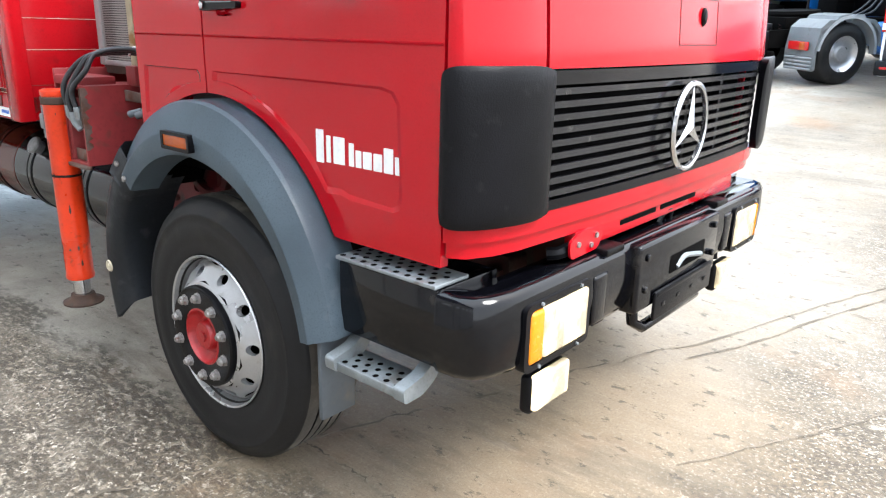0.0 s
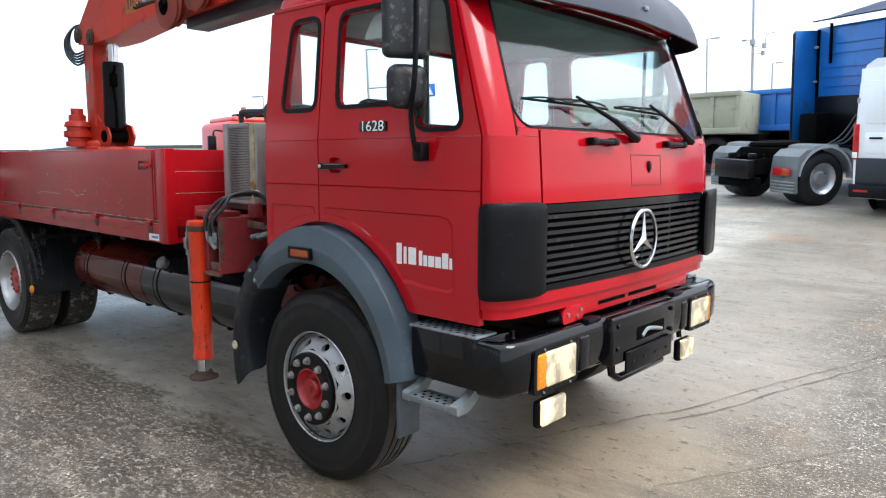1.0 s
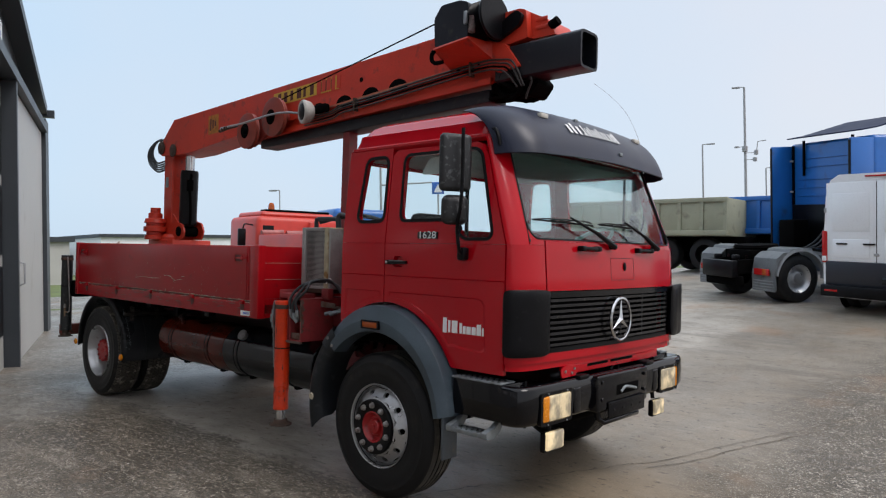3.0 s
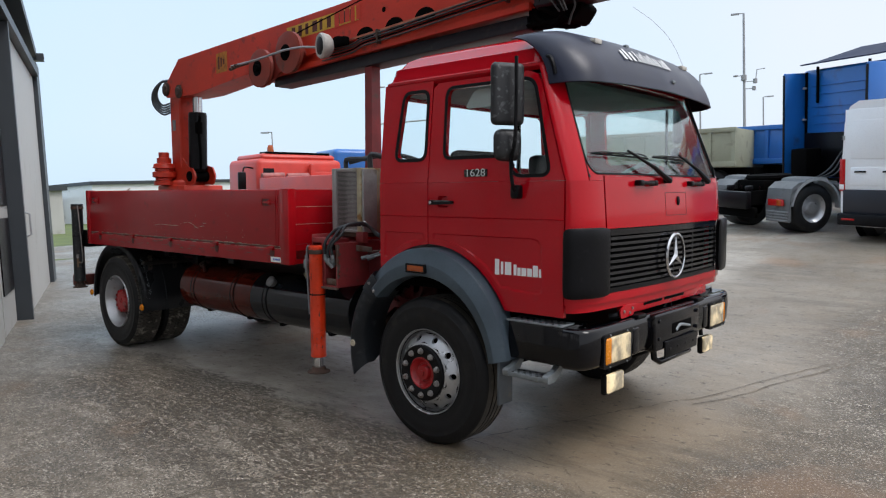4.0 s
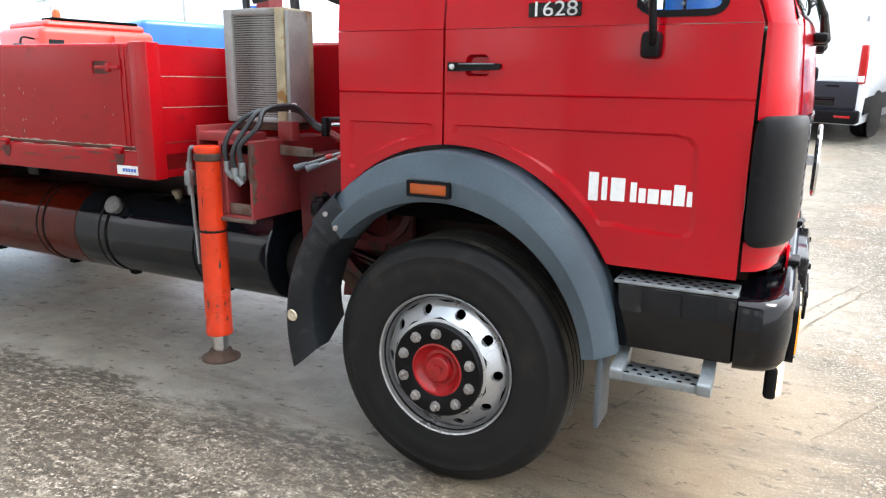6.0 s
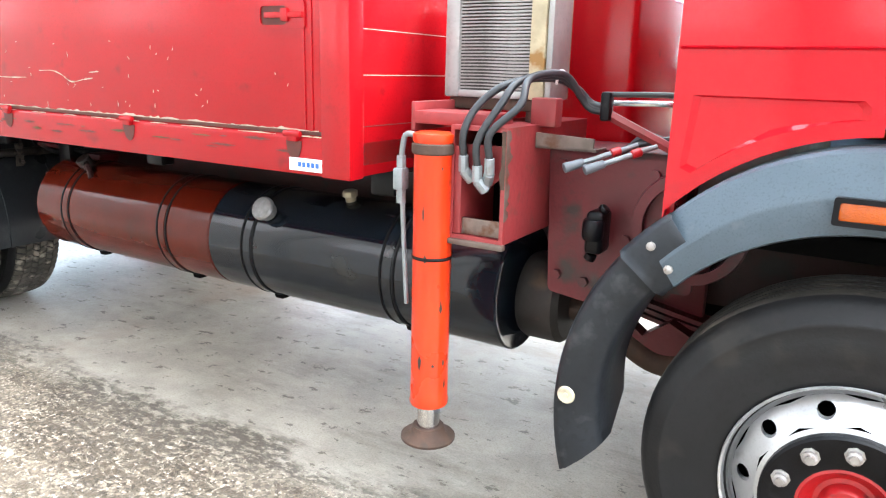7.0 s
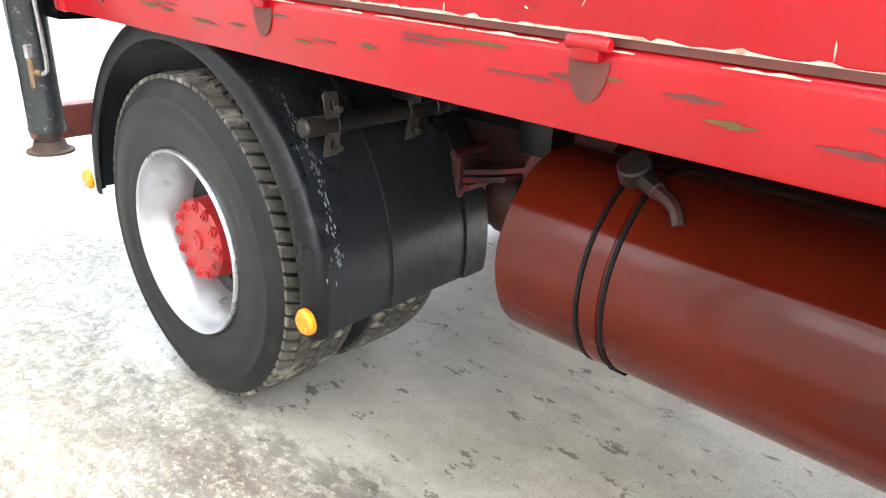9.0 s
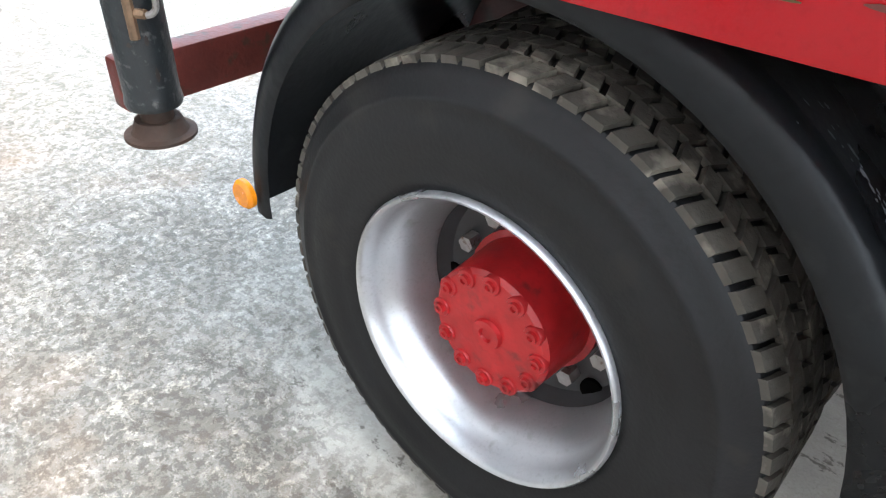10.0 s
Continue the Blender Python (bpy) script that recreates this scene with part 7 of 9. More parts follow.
# carrier frame behind the beam, with openings
bm = bmesh.new()
box(bm, -1.20, -0.40, -0.60, 0.60, 0.94, 1.0, 0.01)
part("beam_carrier", bm, FRAME_RED, truck, "dark red carrier frame")
bm = bmesh.new()
plate(bm, rounded([(-0.88, 1.20), (-0.42, 1.20), (-0.42, 0.80), (-0.60, 0.80), (-0.70, 0.72), (-0.86, 0.74)], 0.02),
      [arc((-0.47, 0.98), 0.035, 0, 345, 16), rounded([(-0.60, 0.84), (-0.50, 0.84), (-0.50, 0.90), (-0.60, 0.90)], 0.02)], lambda a, b, d: (a, -0.86 + d, b), 0.02)
cpl = part("carrier_plate", bm, FRAME_RED, truck, "dark red carrier side plate")
bm = bmesh.new()
lathe(bm, [(0.13, 0), (0.16, 0.0), (0.165, 0.012), (0.16, 0.03), (0.13, 0.03)], (-0.44, -0.862, 1.0), (0, -1, 0), 32, closed=True)
part("flange_ring", bm, FRAME_RED, cpl)
for x, z in ((-0.83, 1.15), (-0.83, 0.80), (-0.62, 0.94), (-0.55, 1.14), (-0.74, 0.79)):
    bm = bmesh.new()
    cyl(bm, (x, -0.86, z), (x, -0.878, z), 0.016, seg=6)
    part("bolt", bm, FRAME_RED, cpl)
bm = bmesh.new()
prism(bm, [(-0.74, 0.52), (-0.40, 0.55), (-0.42, 0.62), (-0.50, 0.66), (-0.58, 0.60), (-0.66, 0.66), (-0.72, 0.72)], "y", -0.72, -0.66)
part("lower_bracket", bm, FRAME_RED, truck, "dark red cast bracket")
bm = bmesh.new()
box(bm, -0.86, -0.42, -0.86, -0.60, 1.18, 1.20)
box(bm, -0.80, -0.42, -0.62, -0.58, 0.66, 1.20, 0.01)
part("carrier_web", bm, FRAME_RED, truck)

# oil tank behind the cab
bm = bmesh.new()
box(bm, -1.20, -0.735, -0.55, 0.62, 1.14, 1.70, 0.025, 3)
part("oil_tank", bm, BED_RED, truck, "red oil tank with rounded edges", smooth=50)

# oil cooler
cooler = thing("oil_cooler", "weathered aluminium oil cooler with fine fins", "cooler")
COOLER_GREY = surface("dull_cooler_alloy", (0.29, 0.295, 0.29), 0.5, metal=0.25, var=0.16, scale=9, dirt=(0.15, 0.11, 0.06), dirt_amount=0.3, dirt_scale=5)
COOLER_RUST = surface("yellowed_cooler_edge", (0.36, 0.32, 0.21), 0.6, var=0.25, scale=14, dirt=(0.25, 0.14, 0.04), dirt_amount=0.36, dirt_scale=16)
FIN = surface("dusty_cooler_fin", (0.24, 0.24, 0.232), 0.55, metal=0.2, var=0.25, scale=7)
CORE = surface("cooler_core", (0.045, 0.045, 0.043), 0.8, var=0.3, scale=10)
bm = bmesh.new()
box(bm, -1.235, -1.185, -0.91, -0.70, 1.335, 1.825, 0.006)
box(bm, -1.186, -0.945, -0.91, -0.70, 1.797, 1.825, 0.006)
box(bm, -1.186, -0.945, -0.91, -0.70, 1.335, 1.358, 0.006)
part("casing", bm, COOLER_GREY, cooler, "dull grey alloy casing", smooth=30)
bm = bmesh.new()
box(bm, -0.945, -0.895, -0.91, -0.70, 1.335, 1.825, 0.006)
part("end_strip", bm, COOLER_RUST, cooler, "yellowed rust-streaked end strip")
bm = bmesh.new()
box(bm, -0.893, -0.872, -0.905, -0.765, 1.335, 1.815, 0.006)
part("side_tank", bm, COOLER_GREY, cooler, "grey side tank")
bm = bmesh.new()
box(bm, -1.19, -0.94, -0.895, -0.72, 1.355, 1.80)
part("core", bm, CORE, cooler)
fin_mesh = bmesh.new()
prism(fin_mesh, [(-1.186, 0), (-1.10, 0.002), (-1.0, -0.001), (-0.944, 0.001), (-0.944, 0.0062), (-1.186, 0.0055)], "y", -0.904, -0.89)
fin_data = bpy.data.meshes.new("fin")
fin_mesh.to_mesh(fin_data)
fin_mesh.free()
fin_data.materials.append(FIN)
for i in range(45):
    f = new("fin", fin_data)
    f.parent = cooler
    f.location = (0, 0, 1.362 + i * 0.0098)
bm = bmesh.new()
box(bm, -1.22, -0.91, -0.90, -0.72, 1.30, 1.335, 0.004)
cyl(bm, (-0.93, -0.86, 1.26), (-0.93, -0.86, 1.32), 0.035)
part("base", bm, RUST, cooler)
bm = bmesh.new()
tube(bm, [(-1.19, -0.80, 1.825), (-1.19, -0.80, 1.885), (-1.15, -0.80, 1.900), (-0.95, -0.78, 1.895)], 0.018, 8, 4)
tube(bm, [(-0.93, -0.78, 1.825), (-0.93, -0.78, 1.915), (-0.90, -0.75, 1.925), (-0.80, -0.68, 1.885), (-0.62, -0.60, 1.805), (-0.5, -0.5, 1.725)], 0.022, 10, 6)
tube(bm, [(-1.17, -0.78, 1.875), (-1.0, -0.7, 1.915), (-0.8, -0.6, 1.925), (-0.55, -0.5, 1.845)], 0.018, 10, 6)
part("top_hose", bm, HOSE, cooler, "black rubber hose")

PIPE_BLACK = surface("black_pipe", (0.02, 0.02, 0.022), 0.4)
hoses = thing("hydraulic_hoses", "bundle of grey-black hydraulic hoses with zinc fittings", "hose")
for k, (x, y1, zf) in enumerate(((-1.012, -1.165, 1.175), (-0.966, -1.168, 1.150), (-0.93, -1.165, 1.172))):
    bm = bmesh.new()
    top = 1.400 + 0.006 * k
    tube(bm, [(x, y1, zf), (x + 0.005, y1 - 0.012, zf + 0.08), (x + 0.035 + 0.02 * k, y1 + 0.02, 1.33), (-0.91 + 0.028 * k, -1.09, top - 0.012), (-0.835 + 0.012 * k, -0.96, top), (-0.79 + 0.006 * k, -0.90, 1.372 - 0.01 * k), (-0.755, -0.88, 1.335 - 0.008 * k), (-0.715, -0.87, 1.322 - 0.006 * k)], 0.0108, 10, 8)
    part("hose", bm, HOSE, hoses, "slate grey hydraulic hose", smooth=60)
    bm = bmesh.new()
    cyl(bm, (x, y1, zf + 0.012), (x - 0.001, y1 + 0.004, zf - 0.035), 0.015, seg=8, edge=0.002)
    cyl(bm, (x - 0.001, y1 + 0.004, zf - 0.03), (x + (0.02 if k != 2 else -0.015), y1 + 0.02, zf - 0.062), 0.0165, seg=8, edge=0.003)
    part("fitting", bm, GALV, hoses, "zinc hose fitting")
bm = bmesh.new()
tube(bm, [(-0.825, -0.975, 1.386), (-0.83, -0.955, 1.418), (-0.82, -0.935, 1.42), (-0.815, -0.93, 1.39)], 0.004, 6, 4)
part("cable_tie", bm, WHITE, hoses, "pale cable tie")
bm = bmesh.new()
box(bm, -0.722, -0.692, -0.895, -0.855, 1.285, 1.368, 0.008)
part("clamp_block", bm, BLACK_PLASTIC, hoses, "black hose clamp block")
for k, z in enumerate((1.36, 1.335)):
    bm = bmesh.new()
    tube(bm, [(-0.70, -0.87, z), (-0.55, -0.86, z + 0.004), (-0.40, -0.80, z)], 0.008, 8, 3)
    part("pipe", bm, CHROME if k else PIPE_BLACK, hoses, "thin hydraulic pipe")
for k in range(3):
    bm = bmesh.new()
    tube(bm, [(-0.66, -0.86 + 0.02 * k, 1.20), (-0.60, -0.85 + 0.03 * k, 1.225 + 0.01 * k), (-0.50, -0.80, 1.24 - 0.015 * k), (-0.42, -0.75, 1.20)], 0.009, 8, 6)
    part("hose", bm, HOSE, hoses)

# ---- rear stabilisers ----
CHIPPED = surface("chipped_black_paint", (0.013, 0.016, 0.018), 0.38, var=0.3, dirt=(0.10, 0.10, 0.098), dirt_amount=0.24, dirt_scale=48, bump=0.25, bump_scale=70)
for sg in (-1, 1):
    j = jack(-5.425, sg * 1.20, 0.060, 0.635, 1.52, 0.56, CHIPPED, "chipped black rear stabiliser leg", 0.080, RUST)
    bm = bmesh.new()
    tube(bm, [(-5.365, sg * 1.225, 0.85), (-5.335, sg * 1.205, 0.855), (-5.325, sg * 1.20, 0.90), (-5.33, sg * 1.205, 1.1), (-5.36, sg * 1.22, 1.5)], 0.007, 8, 5)
    part("oil_line", bm, NUT_STEEL, j, "bare steel oil line")
    bm = bmesh.new()
    cyl(bm, (-5.372, sg * 1.235, 0.80), (-5.372, sg * 1.235, 0.93), 0.011, seg=8, edge=0.002)
    cyl(bm, (-5.385, sg * 1.235, 0.852), (-5.345, sg * 1.215, 0.852), 0.010, seg=6)
    valve = part("check_valve", bm, surface("rusty_brass_fitting", (0.20, 0.13, 0.08), 0.5, metal=0.4, var=0.4, scale=40), j, "rusty brass valve fitting")
    bm = bmesh.new()
    cyl(bm, (-5.372, sg * 1.235, 0.90), (-5.372, sg * 1.235, 0.945), 0.014, seg=6, edge=0.002)
    part("union_nut", bm, NUT_STEEL, valve)
    bm = bmesh.new()
    box(bm, -5.50, -5.47, sg * 1.215 - 0.012, sg * 1.215 + 0.012, 0.632, 0.660, 0.006)
    part("locking_lug", bm, RUST, j, "rusty locking lug")
bm = bmesh.new()
box(bm, -5.44, -5.28, -1.16, 1.16, 1.03, 1.22, 0.01)
box(bm, -5.30, -5.20, -0.62, 0.62, 0.85, 1.62, 0.02)
part("rear_beam", bm, DARK, truck, "dark rear stabiliser beam")
bm = bmesh.new()
box(bm, -5.64, -5.56, -1.20, 1.20, 0.56, 0.69, 0.012)
box(bm, -5.60, -5.15, -0.50, -0.42, 0.60, 0.92, 0.01)
box(bm, -5.60, -5.15, 0.42, 0.50, 0.60, 0.92, 0.01)
part("under_run_bar", bm, surface("rusty_dull_red_bar", (0.150, 0.026, 0.018), 0.55, var=0.3, scale=9, dirt=(0.07, 0.034, 0.022), dirt_amount=0.38, dirt_scale=18, bump=0.2), truck, "dull red underrun bar")
bm = bmesh.new()
for k in range(4):
    tube(bm, [(-5.25, -0.95 + 0.06 * k, 1.5 + 0.03 * k), (-5.12, -0.95 + 0.06 * k, 1.56 + 0.03 * k), (-5.0, -0.96 + 0.06 * k, 1.60 + 0.03 * k)], 0.01, 6, 3)
part("control_lever", bm, NUT_STEEL, truck, "row of steel control levers")


# ---- loader crane behind the bed, its boom laid forward over the cab ----
crane = thing("loader_crane", "orange hydraulic loader crane with boom laid over the cab", "crane")
BLACK_BOOM = surface("black_boom_paint", (0.010, 0.011, 0.016), 0.4, spec=0.35, var=0.3, dirt=(0.035, 0.033, 0.03), dirt_amount=0.28, dirt_scale=12)
PIPE_GREY = surface("oil_pipe_steel", (0.035, 0.032, 0.030), 0.45, metal=0.3, var=0.3, scale=12)
bm = bmesh.new()
box(bm, -5.45, -4.80, -0.22, 0.30, 1.55, 1.735, 0.02)
lathe(bm, [(0.0, 0), (0.20, 0), (0.20, 0.06), (0.17, 0.09), (0, 0.09)], (-5.1, 0, 1.71), (0, 0, 1), 28)
part("base", bm, ORANGE, crane)
bm = bmesh.new()
prism(bm, [(-5.24, 1.72), (-4.90, 1.72), (-4.94, 1.86), (-5.0, 2.0), (-5.0, 2.84), (-5.25, 2.86)], "y", -0.12, 0.11)
bmesh.ops.bevel(bm, geom=[e for e in bm.edges if len(e.link_faces) == 2 and e.calc_face_angle(0) > 0.7], offset=0.012, segments=2, affect="EDGES")
column = part("column", bm, ORANGE, crane, "orange crane column", smooth=35)
bm = bmesh.new()
plate(bm, rounded([(-5.02, 1.74), (-4.74, 1.74), (-4.70, 1.84), (-4.76, 1.93), (-4.86, 1.95), (-5.02, 2.08)], 0.03), [], lambda a, b, d: (a, -0.125 + d, b), 0.02)
part("cylinder_lug", bm, ORANGE, column, "orange cylinder lug")
bm = bmesh.new()
plate(bm, rounded([(-5.02, 1.74), (-4.70, 1.74), (-4.64, 1.84), (-4.70, 1.95), (-4.82, 1.97), (-5.02, 2.08)], 0.03), [], lambda a, b, d: (a, 0.10 + d, b), 0.02)
part("cylinder_lug", bm, ORANGE, column, "orange cylinder lug")
bm = bmesh.new()
box(bm, -5.20, -5.13, -0.126, -0.121, 2.40, 2.53)
part("type_plate", bm, GALV, column)
for z in (2.15, 2.55):
    bm = bmesh.new()
    tube(bm, [(-5.02, -0.122, z - 0.2), (-5.015, -0.128, z), (-5.02, -0.122, z + 0.2)], 0.012, 8)
    part("weld_bead", bm, ORANGE, column)
bm = bmesh.new()
lathe(bm, [(0, 0), (0.075, 0), (0.105, 0.03), (0.108, 0.66), (0.10, 0.70), (0, 0.70)], (-4.83, -0.01, 1.90), (0.03, 0, 1), 28)
cylp = part("lift_cylinder", bm, BLACK_PLASTIC, crane, "black lift cylinder", smooth=35)
bm = bmesh.new()
cyl(bm, (-4.81, -0.01, 2.59), (-4.80, -0.01, 2.86), 0.058, seg=20)
part("piston_rod", bm, CHROME, cylp)
bm = bmesh.new()
cyl(bm, (-4.83, -0.14, 1.84), (-4.83, 0.15, 1.84), 0.062, seg=20, edge=0.008)
part("cylinder_eye", bm, DARK, cylp)
bm = bmesh.new()
tube(bm, [(-4.72, -0.04, 1.92), (-4.69, -0.05, 2.1), (-4.71, -0.06, 2.4), (-4.69, -0.05, 2.52), (-4.72, -0.04, 2.55)], 0.016, 8, 4)
box(bm, -4.74, -4.68, -0.09, -0.02, 2.34, 2.48, 0.012)
part("cylinder_valve", bm, DARK, cylp)
for nm, prof, lab in (("slew_motor", [(0, 0), (0.125, 0), (0.125, 0.05), (0.105, 0.06), (0.105, 0.09), (0.14, 0.10), (0.14, 0.16), (0.11, 0.17), (0.11, 0.20), (0.135, 0.21), (0.12, 0.26), (0.085, 0.27), (0.085, 0.33), (0.062, 0.335), (0.062, 0.40), (0, 0.40)], "orange slewing motor"),):
    bm = bmesh.new()
    lathe(bm, prof, (-5.26, -0.22, 1.735), (0, 0, 1), 24)
    part(nm, bm, ORANGE, crane, lab, smooth=30)

# boom: side outline in the x, z plane
BT = lambda x: 3.225 + (x + 4.925) * 0.0425       # upper edge
BL = lambda x: 2.975 + (x + 2.15) * 0.0655        # lower edge of the upper web
bm = bmesh.new()
prism(bm, [(-5.30, 2.915), (-5.24, 2.80), (-4.85, 2.785), (-4.5, 2.79), (-3.55, 2.885), (-2.15, BL(-2.15)), (0.10, BL(0.10)), (0.10, BT(0.10)), (-2.5, BT(-2.5)), (-4.925, BT(-4.925))], "y", -0.17, 0.17)
bmesh.ops.bevel(bm, geom=[e for e in bm.edges if len(e.link_faces) == 2 and e.calc_face_angle(0) > 0.9], offset=0.012, segments=2, affect="EDGES")
boom = part("boom", bm, ORANGE, crane, "faded orange box boom", smooth=35)
# recessed lower web and its bottom flange
bm = bmesh.new()
prism(bm, [(-3.3, 2.80), (0.30, 2.985), (0.36, 3.06), (0.30, 3.14), (-3.3, 2.96)], "y", -0.125, 0.125)
web = part("lower_web", bm, ORANGE, boom, "shaded orange lower web")
bm = bmesh.new()
prism(bm, [(-3.2, 2.805), (0.10, 2.955), (0.10, 3.005), (-3.2, 2.852)], "y", -0.165, -0.127)
part("bottom_flange", bm, ORANGE, web)
bm = bmesh.new()
for x0, x1 in ((-4.5, -2.2), (-2.15, 0.08)):
    prism(bm, [(x0, BL(x0) + 0.01), (x1, BL(x1) + 0.01), (x1, BL(x1) + 0.026), (x0, BL(x0) + 0.026)], "y", -0.178, -0.17) if x0 > -3 else None
part("weld_seam", bm, surface("bare_weld_seam", (0.42, 0.13, 0.07), 0.6, var=0.3, scale=20), boom)
for x in (-2.02, -1.64, -1.27, -0.92):
    bm = bmesh.new()
    zc = BL(x) + 0.002
    plate(bm, [(x + 0.115 * math.cos(t), zc + (0.085 if math.sin(t) > 0 else 0.02) * math.sin(t)) for t in lin(0, 2 * math.pi, 23)[:-1]], [], lambda a, b, d: (a, -0.1735 + d, b), 0.003)
    part("access_hole", bm, DARK, boom)
bm = bmesh.new()
lathe(bm, [(0, 0.004), (0.022, 0.004), (0.024, 0.0)], (-1.40, -0.17, 3.205), (0, -1, 0), 14)
part("access_hole", bm, DARK, boom)
for x, z, r in ((-5.235, 2.90, 0.055), (-4.93, 2.845, 0.05)):
    bm = bmesh.new()
    cyl(bm, (x, -0.20, z), (x, 0.20, z), r, seg=20, edge=0.008)
    lathe(bm, [(r + 0.03, 0), (r + 0.03, 0.012), (r, 0.016)], (x, -0.172, z), (0, -1, 0), 20)
    part("knuckle_pin", bm, RUST, boom, "greasy knuckle pin")


def on_boom(name, x0, x1, z0, z1, mat_, parent, label="", y=-0.1735, th=0.003):
    """Flat plate on the boom's side, heights taken at the boom's slope from x = -2.65."""
    sl = lambda x: (x + 2.65) * 0.0425
    bm = bmesh.new()
    plate(bm, [(x0, z0 + sl(x0)), (x1, z0 + sl(x1)), (x1, z1 + sl(x1)), (x0, z1 + sl(x0))], [], lambda a, b, d: (a, y + d, b), th)
    return part(name, bm, mat_, parent, label)


dec = on_boom("decal", -2.78, -1.72, 3.13, 3.262, YELLOW, boom, "worn yellow maker's decal with dark bars")
rd = random.Random(9)
for i in range(9):
    x = -2.70 + i * 0.108
    on_boom("decal_bar", x, x + rd.uniform(0.04, 0.075), 3.145, 3.245, STAIN, dec, y=-0.175, th=0.002)
for i in range(5):
    x = -2.05 + i * 0.075
    on_boom("worn_patch", x, x + 0.05 + 0.02 * rd.random(), 3.12 + 0.03 * rd.random(), 3.26, ORANGE, dec, y=-0.176, th=0.002)
warn = on_boom("warning_decal", -4.09, -3.87, 3.02, 3.235, surface("worn_yellow_print", (0.42, 0.16, 0.02), 0.6, var=0.4, scale=25), boom, "worn yellow warning decal")
for k in range(3):
    on_boom("decal_bar", -4.05 + 0.05 * k, -4.02 + 0.05 * k, 3.06 + 0.02 * k, 3.20 - 0.02 * k, STAIN, warn, y=-0.175, th=0.002)
# black lower boom tube
bm = bmesh.new()
box(bm, -3.10, 0.05, -0.11, 0.11, -0.035, 0.07, 0.012)
bm.transform(Matrix.Translation((0, 0, 2.86)) @ Matrix.Rotation(radians(-1.9), 4, "Y"))
part("lower_extension", bm, BLACK_BOOM, boom, "black lower boom tube")
bm = bmesh.new()
sec = rounded([(-0.115, -0.135), (0.115, -0.135), (0.115, 0.135), (-0.115, 0.135)], 0.045, 3)
sec_in = rounded([(-0.097, -0.117), (0.097, -0.117), (0.097, 0.117), (-0.097, 0.117)], 0.035, 3)
plate(bm, sec, [sec_in], lambda a, b, d: (0.90 - d * 0.75, a - 0.055, b + 3.095 - d * 0.012), 1.0)
part("boom_extension", bm, BLACK_BOOM, boom, "scraped black open-ended boom extension", smooth=30)
# boom head
bm = bmesh.new()
prism(bm, rounded([(0.02, 3.10), (0.02, 3.295), (0.26, 3.225), (0.40, 3.04), (0.20, 3.02)], 0.012, 2), "y", -0.20, 0.20)
head = part("boom_head", bm, ORANGE, boom, "orange boom head plates")
bm = bmesh.new()
prism(bm, rounded([(0.02, 3.24), (0.02, 3.47), (0.36, 3.48), (0.42, 3.46), (0.44, 3.25), (0.26, 3.23)], 0.02, 2), "y", -0.16, 0.16)
prism(bm, rounded([(0.43, 3.25), (0.40, 3.465), (0.57, 3.375), (0.645, 3.25)], 0.02, 2), "y", -0.10, 0.20)
part("head_casting", bm, ORANGE, head, "orange boom head casting", smooth=30)
for z in (3.31, 3.37):
    bm = bmesh.new()
    box(bm, 0.47, 0.575, -0.108, -0.10, z, z + 0.03, 0.004)
    part("casting_rib", bm, ORANGE, head)
bm = bmesh.new()
cyl(bm, (0.595, -0.09, 3.32), (0.66, -0.09, 3.35), 0.035, seg=14)
part("pin", bm, DARK, head)
bm = bmesh.new()
plate(bm, rounded([(0.09, 3.29), (0.28, 3.43), (0.36, 3.46), (0.415, 3.42), (0.385, 3.345), (0.17, 3.255)], 0.03), [], lambda a, b, d: (a, -0.20 + d, b), 0.035)
part("head_link", bm, BLACK_PLASTIC, head, "black curved link arm")
# winch beside the boom, on an orange tray
bm = bmesh.new()
prism(bm, rounded([(-0.275, 3.245), (-0.285, 3.47), (-0.21, 3.56), (-0.02, 3.56), (0.06, 3.53), (0.06, 3.255)], 0.02, 3), "y", -0.40, -0.15)
bmesh.ops.bevel(bm, geom=[e for e in bm.edges if len(e.link_faces) == 2 and e.calc_face_angle(0) > 0.9], offset=0.012, segments=2, affect="EDGES")
win = part("winch", bm, BLACK_BOOM, boom, "black rope winch housing", smooth=35)
bm = bmesh.new()
prof = [(0.08, 0)]
for k in range(7):
    prof += [(0.125, 0.02 * k + 0.002), (0.14, 0.02 * k + 0.01), (0.125, 0.02 * k + 0.018)]
lathe(bm, prof + [(0.08, 0.14)], (0.065, -0.28, 3.41), (1, 0, 0.05), 24)
part("rope_layer", bm, BLACK_PLASTIC, win, "wound dark rope", smooth=30)
bm = bmesh.new()
lathe(bm, [(0, 0), (0.17, 0), (0.175, 0.01), (0.17, 0.025), (0, 0.025)], (0.205, -0.28, 3.415), (1, 0, 0.05), 28)
part("winch_drum", bm, BLACK_PLASTIC, win, "rope drum with black flange", smooth=30)
bm = bmesh.new()
prof = []
for k in range(14):
    prof += [(0.022, 0.009 * k), (0.028, 0.009 * k + 0.0045)]
lathe(bm, prof, (0.10, -0.40, 3.29), (0.05, 0, 1), 12)
part("spring", bm, NUT_STEEL, win, "grey coil spring")
bm = bmesh.new()
box(bm, 0.035, 0.065, -0.425, -0.40, 3.36, 3.46, 0.006)
part("lever", bm, GALV, win)
bm = bmesh.new()
